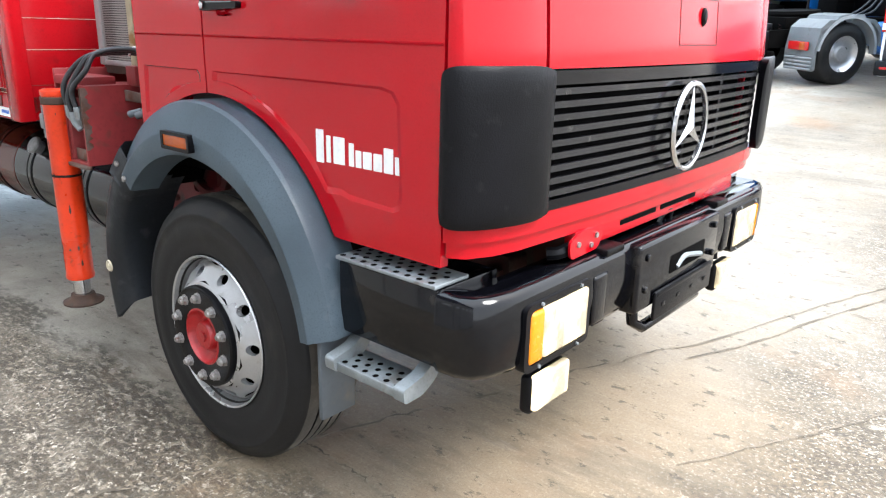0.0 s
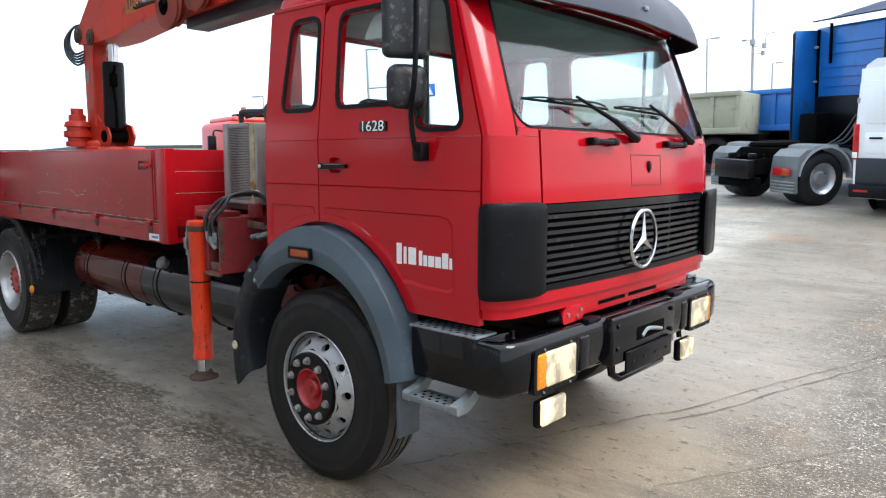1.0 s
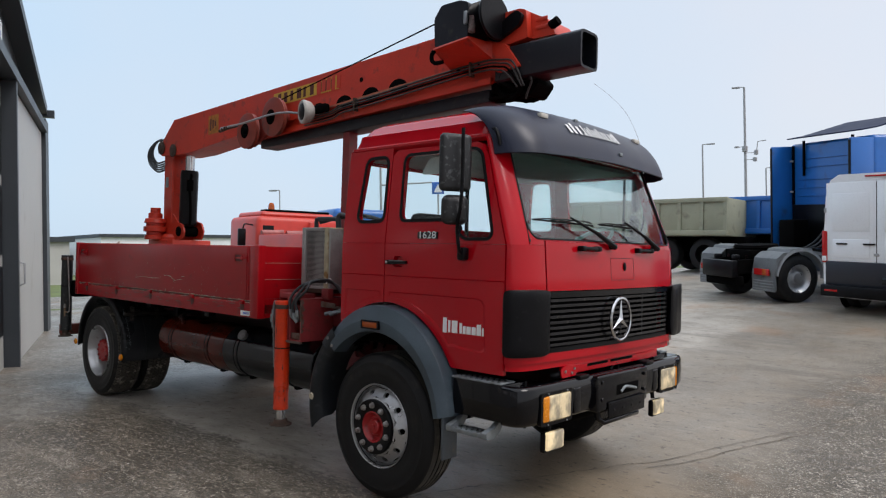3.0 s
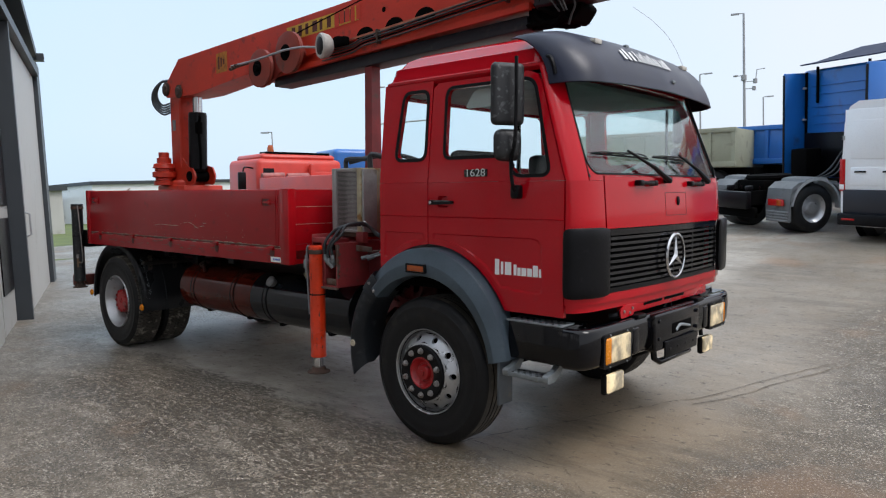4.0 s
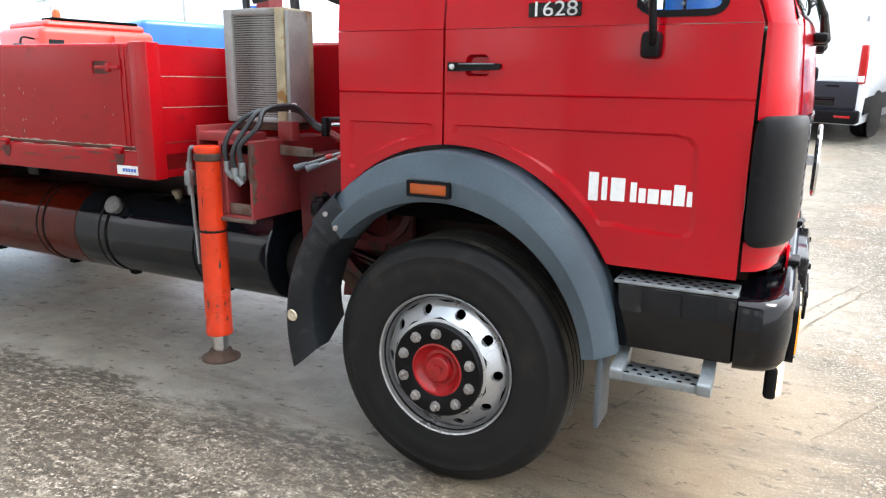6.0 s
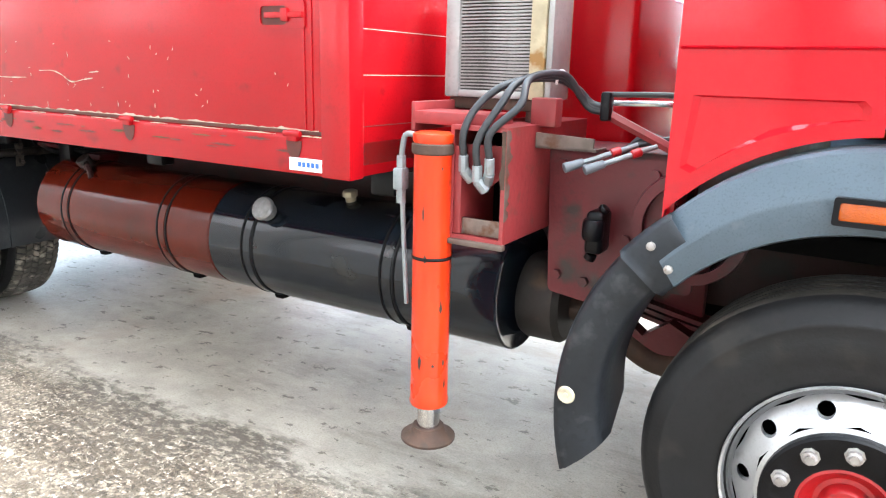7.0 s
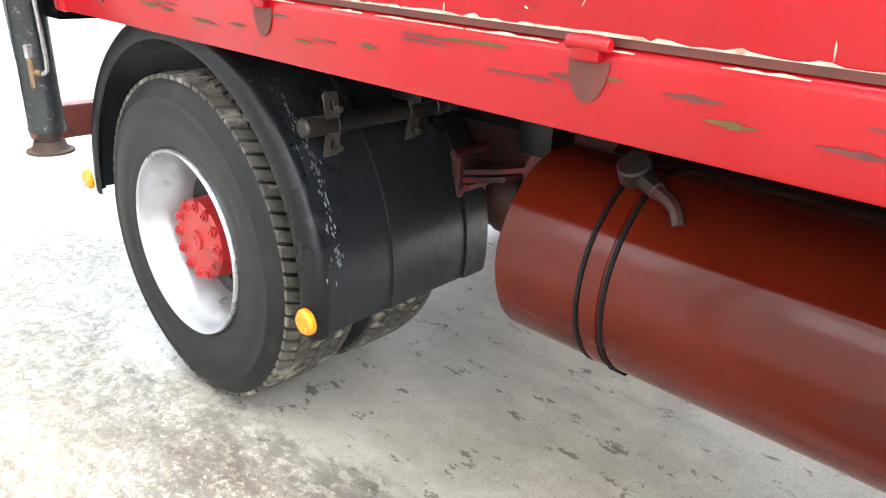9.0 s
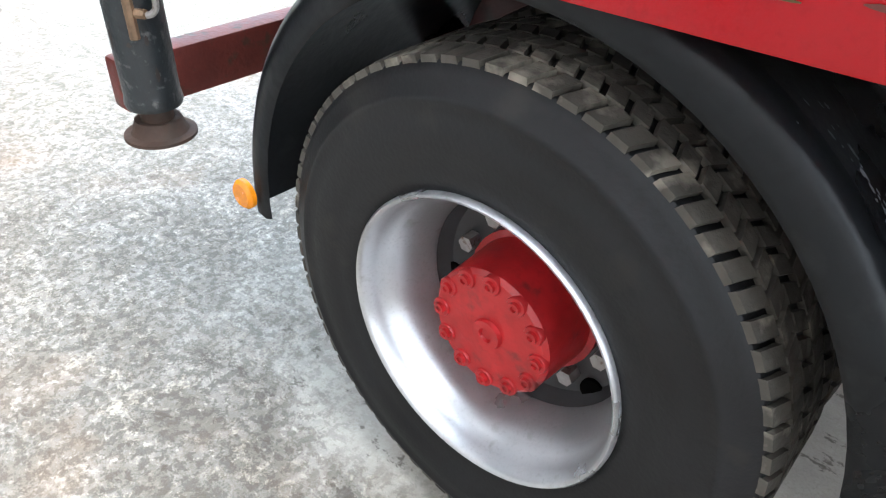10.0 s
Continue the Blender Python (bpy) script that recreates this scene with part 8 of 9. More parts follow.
add_faces(bm, [(-0.285, -0.41, 3.225), (0.07, -0.41, 3.255), (0.15, -0.18, 3.12), (-0.30, -0.175, 3.115),
               (-0.285, -0.405, 3.24), (0.07, -0.405, 3.27), (0.15, -0.172, 3.25), (-0.30, -0.172, 3.25)],
          [(0, 1, 2, 3), (4, 5, 6, 7), (0, 1, 5, 4), (1, 2, 6, 5), (2, 3, 7, 6), (3, 0, 4, 7)])
part("winch_tray", bm, ORANGE, win, "orange winch tray", smooth=0)
for x, z in ((-0.22, 3.10), (0.0, 3.115), (0.14, 3.13)):
    bm = bmesh.new()
    cyl(bm, (x, -0.172, z), (x, -0.188, z), 0.016, seg=8, edge=0.003)
    part("bolt", bm, DARK, win)
bm = bmesh.new()
tube(bm, [(-0.27, -0.39, 3.235), (-0.31, -0.39, 3.20), (-0.31, -0.39, 3.15), (-0.27, -0.385, 3.125), (-0.21, -0.37, 3.13)], 0.017, 8, 5)
part("hook", bm, DARK, win, "black rope hook")
# rope, sheaves, work lamp
bm = bmesh.new()
tube(bm, [(-2.45, -0.30, 3.14), (-0.28, -0.33, 3.47)], 0.006, 6)
part("rope", bm, DARK, boom, "dark wire rope")
# bracket under the boom: its shade is mixed into a darker orange
bm = bmesh.new()
prism(bm, rounded([(-3.30, 2.86), (-3.12, 2.72), (-2.86, 2.84), (-2.46, 2.96), (-2.55, 3.10), (-3.05, 3.02), (-3.42, 2.98)], 0.05), "y", -0.20, -0.172)
part("sheave_bracket", bm, surface("shaded_bracket_paint", (0.26, 0.03, 0.02), 0.55, var=0.3, scale=8), boom, "sheave bracket in orange darkened for shade")
for x, z, r in ((-3.114, 2.895, 0.19), (-2.638, 2.991, 0.20)):
    bm = bmesh.new()
    lathe(bm, [(0.05, -0.028), (r - 0.02, -0.026), (r, -0.020), (r - 0.014, 0.0), (r, 0.020), (r - 0.02, 0.026), (r * 0.55, 0.030), (0.05, 0.034)], (x, -0.255, z), (0, -1, 0), 40, closed=True)
    sh = part("sheave", bm, surface("sheave_orange", (0.24, 0.032, 0.016), 0.45, var=0.25, scale=6, dirt=(0.10, 0.03, 0.02), dirt_amount=0.35, dirt_scale=9), boom, "orange-brown rope sheave", smooth=40)
    bm = bmesh.new()
    lathe(bm, [(0, 0.0), (0.075, 0.0), (0.085, -0.01)], (x - 0.02, -0.2905, z), (0, -1, 0), 24)
    cyl(bm, (x, -0.20, z), (x, -0.325, z), 0.035, seg=12)
    part("sheave_pin", bm, DARK, sh, "greasy black sheave hub")
bm = bmesh.new()
tube(bm, [(-3.52, -0.34, 2.954), (-3.05, -0.345, 2.962), (-2.64, -0.345, 2.992), (-2.35, -0.34, 2.99), (-2.15, -0.28, 2.97)], 0.011, 8, 3)
part("guide_bar", bm, POST_GREY, boom, "bare steel guide bar")
for k in range(3):
    bm = bmesh.new()
    cyl(bm, (-3.50 + 0.05 * k, -0.37, 2.915 + 0.012 * k), (-3.52 + 0.06 * k, -0.22, 2.99), 0.019, seg=8)
    part("hose_end", bm, RUST, boom)
bm = bmesh.new()
lathe(bm, [(0, -0.05), (0.07, -0.05), (0.10, -0.02), (0.112, 0.02), (0.115, 0.05), (0.105, 0.065), (0.075, 0.06), (0.07, 0.04), (0, 0.035)], (-2.06, -0.27, 2.972), (-0.30, -0.95, -0.05), 32)
wlamp = part("work_lamp", bm, surface("yellowed_white_plastic", (0.44, 0.43, 0.40), 0.5, var=0.2, scale=20), boom, "round off-white work lamp", smooth=35)
bm = bmesh.new()
lathe(bm, [(0, 0.072), (0.062, 0.070), (0.082, 0.062), (0.084, 0.050)], (-2.06, -0.27, 2.972), (-0.30, -0.95, -0.05), 24)
part("lamp_lens", bm, BLACK_PLASTIC, wlamp)
bm = bmesh.new()
box(bm, -1.99, -1.83, -0.25, -0.18, 2.96, 3.04, 0.02)
part("lamp_bracket", bm, DARK, wlamp)
for k in range(4):
    o = 0.024 * k
    bm = bmesh.new()
    tube(bm, [(-2.2, -0.20, 2.865 + o), (-1.80, -0.20, 2.885 + o), (-1.62, -0.205, 2.925 + o), (-1.2, -0.205, 2.955 + o), (-0.07, -0.205, 3.045 + o), (0.20 + 0.015 * k, -0.205, 3.035 + o), (0.29 + 0.02 * k, -0.20, 2.99 + o), (0.37 + 0.02 * k, -0.18, 2.89)], 0.0075, 8, 6)
    part("oil_pipe", bm, PIPE_GREY if k != 1 else DARK, boom, "thin steel oil pipe")
for x in (-1.45, -0.07):
    bm = bmesh.new()
    z = 2.94 if x < -1 else 3.045
    box(bm, x - 0.010, x + 0.010, -0.218, -0.165, z - 0.02, z + 0.10, 0.004)
    part("pipe_clamp", bm, RUST, boom)
# hose tangle under the head
for k in range(9):
    rr = random.Random(k + 40)
    bm = bmesh.new()
    tube(bm, [(0.02 + rr.uniform(0, 0.3), rr.uniform(-0.16, 0.08), 3.03), (0.22 + rr.uniform(-0.1, 0.2), rr.uniform(-0.18, 0.02), 2.93 + rr.uniform(-0.05, 0.06)), (0.36 + rr.uniform(-0.1, 0.1), rr.uniform(-0.14, 0.06), 2.86 + rr.uniform(-0.04, 0.03)), (0.12 + rr.uniform(-0.2, 0.2), rr.uniform(-0.1, 0.1), 2.86)], 0.017, 8, 5)
    part("hose", bm, DARK, head)
bm = bmesh.new()
prism(bm, rounded([(0.05, 2.90), (0.42, 2.83), (0.50, 2.93), (0.40, 3.04), (0.05, 3.03)], 0.03), "y", -0.09, 0.12)
part("hose_guide", bm, DARK, head)
bm = bmesh.new()
tube(bm, [(0.44, -0.14, 2.99), (0.47, -0.14, 2.93), (0.44, -0.14, 2.86), (0.42, -0.14, 2.80)], 0.008, 6, 4)
part("cable", bm, PIPE_GREY, head)
for k in range(5):
    bm = bmesh.new()
    o = 0.028 * k
    tube(bm, [(-5.20, -0.16 + 0.03 * k, 3.0), (-5.36 - o, -0.17 + 0.02 * k, 2.99 + o * 0.4), (-5.47 - o, -0.17, 2.90), (-5.46 - o, -0.17, 2.80 - o * 0.6), (-5.36, -0.16, 2.72 - o), (-5.24, -0.12, 2.74 - o)], 0.0115, 8, 6)
    part("hose_loop", bm, HOSE, crane, "black hydraulic hose loop")
# boom rest at the front of the bed
bm = bmesh.new()
prism(bm, [(-0.12, 1.19), (0.12, 1.19), (0.03, 1.95), (0.02, 2.86), (-0.08, 2.86), (-0.09, 1.95)], "x", -1.75, -1.66)
prism(bm, [(-1.86, 1.19), (-1.56, 1.19), (-1.655, 1.85), (-1.66, 2.0), (-1.75, 1.85)], "y", -0.03, -0.015)
part("boom_rest", bm, BEAM_RED, truck, "faded red boom rest post", smooth=30)


# ---- vehicles and buildings beyond the yard ----
def placed(x, y, heading, scale=1.0, z=None, slope=True):
    """Pose of a vehicle whose nose points to heading (degrees from +x), standing on the yard."""
    t = Matrix.Rotation(radians(heading), 4, "Z")
    tilt = Matrix.Rotation(math.atan(0.09), 4, "X") if slope and 1.5 < y < 16 else Matrix.Identity(4)
    return Matrix.Translation((x, y, ground_z(y, x) if z is None else z)) @ tilt @ t @ Matrix.Scale(scale, 4)


def wheel_set(m, x, y, r, w, parent, rimcol=SILVER):
    sg = 1 if y > 0 else -1
    bm = bmesh.new()
    lathe(bm, [(r * 0.55, -0.02), (r * 0.6, 0.0), (r * 0.85, 0.0), (r * 0.97, -0.03), (r, -0.06), (r, -w + 0.05), (r * 0.9, -w), (r * 0.55, -w)], (x, y, r), (0, sg, 0), 36)
    bm.transform(m)
    t = part("wheel", bm, RUBBER, parent)
    bm = bmesh.new()
    lathe(bm, [(r * 0.55, -0.02), (r * 0.58, -0.005), (r * 0.52, -0.06), (r * 0.38, -0.10), (r * 0.25, -0.09), (r * 0.22, -0.04), (0, -0.04)], (x, y, r), (0, sg, 0), 28)
    bm.transform(m)
    part("rim", bm, rimcol, t)


def vbox(m, name, mat_, parent, x0, x1, y0, y1, z0, z1, bevel=0.0, label="", seg=2):
    bm = bmesh.new()
    box(bm, x0, x1, y0, y1, z0, z1, bevel, seg)
    bm.transform(m)
    return part(name, bm, mat_, parent, label)


# blue tractor unit, seen from behind
tractor = thing("tractor_unit", "blue truck tractor unit with light grey rear mudguards", "truck")
M = placed(-1.48, 10.82, 58, 0.9)
for sg in (-1, 1):
    wheel_set(M, 0, sg * 1.2, 0.52, 0.6, tractor)
    wheel_set(M, 3.5, sg * 1.2, 0.52, 0.3, tractor)
    bm = bmesh.new()
    rows = []
    prof = [(-0.68, 0.28), (-0.69, 0.62), (-0.62, 0.98), (-0.45, 1.10), (-0.30, 1.10), (-0.25, 1.16), (-0.05, 1.18), (0.0, 1.13), (0.05, 1.18), (0.25, 1.16), (0.30, 1.10), (0.52, 1.06), (0.66, 0.92), (0.72, 0.62)]
    for x, z in prof:
        rows.append([bm.verts.new((x, sg * y, z)) for y in (0.58, 1.20, 1.25, 1.26)] + [bm.verts.new((x * 0.93, sg * 1.26, 0.5 + (z - 0.5) * 0.88))])
    for a, b in zip(rows[:-1], rows[1:]):
        for k in range(4):
            bm.faces.new((a[k], a[k + 1], b[k + 1], b[k]))
    bmesh.ops.solidify(bm, geom=bm.faces[:], thickness=0.012)
    bm.transform(M)
    g = part("mudguard", bm, GREY_PLASTIC, tractor, "light grey plastic mudguard", smooth=40)
    bm = bmesh.new()
    grid_surface(bm, lambda d, y, k: (-0.01 + (0.64 - k) * math.cos(radians(d)), sg * y, 0.53 + (0.63 - k) * math.sin(radians(d))), lin(-4, 172, 26), [1.16, 1.275], 0.05)
    bm.transform(M)
    part("guard_edge", bm, GREY_PLASTIC, g, smooth=40)
    for z in (0.30, 0.36, 0.42, 0.48):
        vbox(M, "flap_rib", GREY_PLASTIC, g, -0.712, -0.685, min(sg * 0.62, sg * 1.22), max(sg * 0.62, sg * 1.22), z, z + 0.028, 0.006)
    vbox(M, "tail_lamp", RED_LENS, g, -0.74, -0.70, sg * 0.92 - 0.22, sg * 0.92 + 0.22, 0.62, 0.76, 0.01, "red and amber tail lamp")
    vbox(M, "indicator_lens", AMBER, g, -0.745, -0.70, sg * 1.02 - 0.06, sg * 1.02 + 0.06, 0.625, 0.755, 0.008)
    vbox(M, "frame_rail", DARK, tractor, -1.1, 4.2, sg * 0.42 - 0.05, sg * 0.42 + 0.05, 0.62, 0.92)
vbox(M, "rear_cross_member", BLACK_PLASTIC, tractor, -1.15, -1.0, -0.52, 0.52, 0.55, 0.92, 0.02)
vbox(M, "bumper_bar", DARK, tractor, -1.0, -0.9, -0.60, 0.60, 0.35, 0.58, 0.03)
bm = bmesh.new()
lathe(bm, [(0, 0), (0.46, 0), (0.48, 0.04), (0.46, 0.09), (0.1, 0.09), (0, 0.06)], (-0.1, 0, 1.12), (0, 0, 1), 28)
box(bm, -0.6, 0.4, -0.42, 0.42, 0.92, 1.12, 0.02)
bm.transform(M)
part("fifth_wheel", bm, DARK, tractor, "greasy fifth wheel plate")
for sg in (-1, 1):
    for x in (-0.95, -0.6, 0.62, 0.8):
        vbox(M, "air_valve", FRAME_RED if x == -0.6 else BLACK_PLASTIC, tractor, x, x + 0.14, sg * 0.30 - 0.06, sg * 0.30 + 0.06, 0.92, 1.03, 0.02)
bm = bmesh.new()
for k in range(3):
    tube(bm, [(1.86, -0.3 + 0.1 * k, 1.65), (1.5, -0.3 + 0.1 * k, 1.15 + 0.05 * k), (1.2, -0.2 + 0.1 * k, 1.05), (0.9, -0.15 + 0.1 * k, 1.02)], 0.02, 8, 4)
bm.transform(M)
part("air_hose", bm, HOSE, tractor, "coiled air hoses")
vbox(M, "deck", DARK, tractor, 0.9, 1.75, -0.5, 0.5, 0.92, 1.0, 0.01)
cabm = vbox(M, "cab", BLUE, tractor, 1.95, 4.2, -1.24, 1.24, 1.0, 3.55, 0.09, "blue sleeper cab", 3)
vbox(M, "cab_lower", BLUE, tractor, 2.3, 4.25, -1.24, 1.24, 0.4, 1.05, 0.05)
vbox(M, "rear_grid", BLACK_PLASTIC, cabm, 1.90, 1.96, -0.95, 1.1, 1.0, 2.05, 0.01)
for z in (2.25, 2.45, 2.65, 2.95, 3.15):
    vbox(M, "panel_rib", BLUE, cabm, 1.925, 1.955, -0.9, 0.9, z, z + 0.02, 0.006)
for sg in (-1, 1):
    vbox(M, "side_fairing", BLUE, cabm, 1.35, 1.98, sg * 1.18 - 0.04, sg * 1.18 + 0.04, 0.55, 3.5, 0.03, "blue side air deflector")
    vbox(M, "fairing_edge", BLACK_PLASTIC, cabm, 1.335, 1.352, sg * 1.18 - 0.03, sg * 1.18 + 0.03, 0.6, 3.45, 0.005)
    vbox(M, "fairing_gap", DARK, cabm, 1.93, 1.952, sg * 1.10 - 0.035, sg * 1.10 + 0.035, 1.0, 3.5)
    for z in (1.55, 2.35, 3.1):
        vbox(M, "fairing_hinge", POST_GREY, cabm, 1.86, 1.94, sg * 1.11 - 0.03, sg * 1.11 + 0.03, z, z + 0.05, 0.008)
    vbox(M, "roof_strut", DARK, cabm, 1.88, 1.93, sg * 0.72 - 0.02, sg * 0.72 + 0.02, 2.75, 3.6)
bm = bmesh.new()
grid_surface(bm, lambda x, y, k: (x, y, 3.62 + 0.14 * (x - 1.3) + 0.10 * max(0, x - 2.2) - k), lin(1.75, 3.6, 8), lin(-1.1, 1.1, 6), 0.03)
bm.transform(M)
part("roof_spoiler", bm, surface("dark_blue_paint", (0.006, 0.014, 0.045), 0.6, spec=0.2), cabm, "dark blue roof spoiler")
vbox(M, "air_filter_box", DARK, tractor, 1.3, 1.75, 0.4, 0.9, 1.0, 1.7, 0.04)
vbox(M, "side_tank", BLUE, tractor, 1.0, 2.6, -1.22, -0.75, 0.42, 0.98, 0.08, "blue tank cover", 3)

# white panel van
van = thing("panel_van", "white high-roof panel van with dark lower rear doors", "van")
M = placed(0.94, 9.13, 73, 0.92)
prof = [(-0.98, 0.30), (0.98, 0.30), (1.0, 0.75), (1.0, 1.25), (0.95, 2.2), (0.86, 2.50), (0.7, 2.60), (-0.7, 2.60), (-0.86, 2.50), (-0.95, 2.2), (-1.0, 1.25), (-1.0, 0.75)]
bm = bmesh.new()
rows = []
for x, f, dz in ((0.0, 0.985, 0), (0.05, 1.0, 0), (3.2, 1.0, 0.0), (4.3, 0.97, -0.05), (5.0, 0.9, -1.05), (5.6, 0.85, -1.35)):
    rows.append([bm.verts.new((x, y * f, z + (dz * (z - 0.3) / 2.3))) for y, z in prof])
for a, b in zip(rows[:-1], rows[1:]):
    for i in range(len(prof)):
        j = (i + 1) % len(prof)
        bm.faces.new((a[i], a[j], b[j], b[i]))
bm.faces.new(rows[0])
bm.faces.new(rows[-1])
bm.transform(M)
vb = part("body", bm, VAN_WHITE, van, "white van body", smooth=35)
VDARK = surface("dark_navy_lower_panel", (0.011, 0.013, 0.021), 0.4, var=0.1)
for sg in (-1, 1):
    d = vbox(M, "rear_door", VAN_WHITE, vb, -0.012, 0.02, min(sg * 0.005, sg * 0.92), max(sg * 0.005, sg * 0.92), 0.985, 2.45, 0.008, "white rear door")
    vbox(M, "door_pressing", VAN_WHITE, d, -0.02, 0.0, min(sg * 0.12, sg * 0.80), max(sg * 0.12, sg * 0.80), 1.55, 2.25, 0.008)
    vbox(M, "door_pressing", VAN_WHITE, d, -0.02, 0.0, min(sg * 0.12, sg * 0.80), max(sg * 0.12, sg * 0.80), 1.06, 1.40, 0.008)
    vbox(M, "tail_lamp", RED_LENS, vb, -0.03, 0.10, min(sg * 0.90, sg * 1.005), max(sg * 0.90, sg * 1.005), 0.95, 1.55, 0.02, "tall red tail lamp")
    wheel_set(M, 0.95, sg * 0.95, 0.34, 0.24, van)
    wheel_set(M, 4.5, sg * 0.95, 0.34, 0.24, van)
    for x in (0.95, 4.5):
        bm = bmesh.new()
        lathe(bm, [(0, 0.0), (0.42, 0.0)], (x, sg * 1.003, 0.36), (0, sg, 0), 28)
        bm.transform(M)
        part("wheel_arch", bm, BLACK_PLASTIC, vb)
    vbox(M, "hinge", POST_GREY, vb, -0.02, 0.03, sg * 0.94 - 0.02, sg * 0.94 + 0.02, 1.9, 1.98)
    vbox(M, "side_sill", BLACK_PLASTIC, vb, 0.2, 5.0, sg * 1.0 - 0.012, sg * 1.0 + 0.012, 0.45, 0.72)
vbox(M, "door_seam", BLACK_PLASTIC, vb, -0.0135, 0.0, -0.004, 0.004, 0.985, 2.45)
vbox(M, "high_stop_lamp", RED_LENS, vb, -0.03, 0.05, -0.20, 0.20, 2.535, 2.565, 0.01, "narrow red stop lamp")
vbox(M, "maker_badge", POST_GREY, vb, -0.022, 0.0, -0.05, 0.05, 1.10, 1.15, 0.015)
for sg in (-1, 1):
    vbox(M, "rear_reflector", RED_LENS, vb, -0.128, -0.10, min(sg * 0.66, sg * 0.90), max(sg * 0.66, sg * 0.90), 0.42, 0.455, 0.005)
    vbox(M, "lamp_lower", WHITE, vb, -0.034, 0.06, min(sg * 0.91, sg * 1.003), max(sg * 0.91, sg * 1.003), 0.98, 1.08, 0.012)
vbox(M, "lower_panel", VDARK, vb, -0.03, 0.02, -0.93, 0.93, 0.52, 0.98, 0.01, "dark navy lower rear panel")
vbox(M, "bumper", BLACK_PLASTIC, vb, -0.12, 0.1, -0.99, 0.99, 0.32, 0.54, 0.03)
vbox(M, "plate_panel", BLACK_PAINT, vb, -0.04, 0.0, -0.62, -0.1, 0.60, 0.74, 0.01)
for y in (-0.62 + 0.06, 0.12, 0.62):
    vbox(M, "handle", BLACK_PLASTIC, vb, -0.04, 0.0, y - 0.10, y + 0.10, 1.30 if y > 0 else 0.9, 1.33 if y > 0 else 0.93)

# dark red-lit estate car, only its tail in view
car = thing("parked_car", "dark grey parked estate car with red tail lamps", "car")
M = placed(3.05, 8.6, 72, 0.92)
bm = bmesh.new()
prism(bm, [(0.0, 0.35), (0.02, 0.95), (0.25, 1.05), (0.55, 1.45), (2.3, 1.5), (3.1, 1.0), (4.2, 0.85), (4.35, 0.4)], "y", -0.88, 0.88)
bm.transform(M)
cb = part("body", bm, surface("dark_blue_grey_paint", (0.03, 0.05, 0.09), 0.3, coat=0.4), car)
for sg in (-1, 1):
    vbox(M, "tail_lamp", RED_LENS, cb, -0.03, 0.12, min(sg * 0.62, sg * 0.89), max(sg * 0.62, sg * 0.89), 0.72, 0.95, 0.02)
    wheel_set(M, 0.85, sg * 0.86, 0.32, 0.22, car)
    wheel_set(M, 3.4, sg * 0.86, 0.32, 0.22, car)


def tipper(label, x, y, heading, L, H, z0, mat_, ribs, scale=1.0):
    t = thing("tipper_truck", label, "truck", "parked tippers")
    M = placed(x, y, heading, scale, slope=False)
    b = vbox(M, "tipper_body", mat_, t, 0, L, -1.25, 1.25, z0, z0 + H, 0.02)
    for i in range(ribs + 1):
        xx = 0.06 + (L - 0.12) * i / ribs
        for sg in (-1, 1):
            vbox(M, "rib", mat_, b, xx - 0.05, xx + 0.05, sg * 1.25 - 0.05, sg * 1.25 + 0.05, z0 + 0.08, z0 + H)
    for sg in (-1, 1):
        vbox(M, "top_rail", mat_, b, 0, L, sg * 1.25 - 0.06, sg * 1.25 + 0.06, z0 + H - 0.10, z0 + H + 0.02, 0.01)
        vbox(M, "bottom_rail", mat_, b, 0, L, sg * 1.25 - 0.06, sg * 1.25 + 0.06, z0, z0 + 0.14, 0.01)
        for wx in (0.7, 1.9, L - 0.3):
            wheel_set(M, wx, sg * 1.05, 0.45, 0.4, t, DARK)
    vbox(M, "chassis", DARK, t, -0.2, L + 2, -0.5, 0.5, 0.55, z0, 0.02)
    return t, M


tp, M = tipper("parked tipper truck with pale green-grey ribbed body", -3.45, 15.6, 178, 5.2, 1.0, 0.95, GREEN_GREY, 8)
tp, M = tipper("parked tipper truck with bright blue ribbed body", 0.25, 16.7, 178, 4.2, 1.0, 0.95, BLUE, 5)
vbox(M, "tail_gate", BLUE, tp, 2.15, 2.3, 1.2, 1.35, 1.0, 2.35, 0.02)

# red tipper with beacon beyond the bed, and a blue cab behind it
redt = thing("red_tipper", "red-orange tipper truck with roof beacon", "truck")
M = placed(-13.85, 7.85, -12, 1.06, z=-0.14, slope=False)
vbox(M, "cab", BRICK_RED_TRUCK, redt, -1.2, 0.9, -1.2, 1.2, 0.9, 2.55, 0.14, "red truck cab", 3)
vbox(M, "roof", BRICK_RED_TRUCK, redt, -1.0, 0.8, -1.05, 1.05, 2.5, 2.68, 0.1, "", 3)
vbox(M, "roof_vent", DARK, redt, 0.3, 0.75, -0.9, 0.9, 2.66, 2.73, 0.02)
bd = vbox(M, "tipper_body", BRICK_RED_TRUCK, redt, 1.0, 5.0, -1.2, 2.9, 1.2, 2.05, 0.03, "worn red tipper body")
vbox(M, "body_post", BRICK_RED_TRUCK, bd, 0.95, 1.1, 0.18, 0.30, 1.3, 2.42, 0.02)
vbox(M, "side_rail", BRICK_RED_TRUCK, bd, 0.96, 1.06, 0.3, 2.9, 2.02, 2.22, 0.02)
for i in range(4):
    vbox(M, "rib", BRICK_RED_TRUCK, bd, 0.95, 1.02, 0.55 + i * 0.55, 0.65 + i * 0.55, 1.3, 2.1, 0.01)
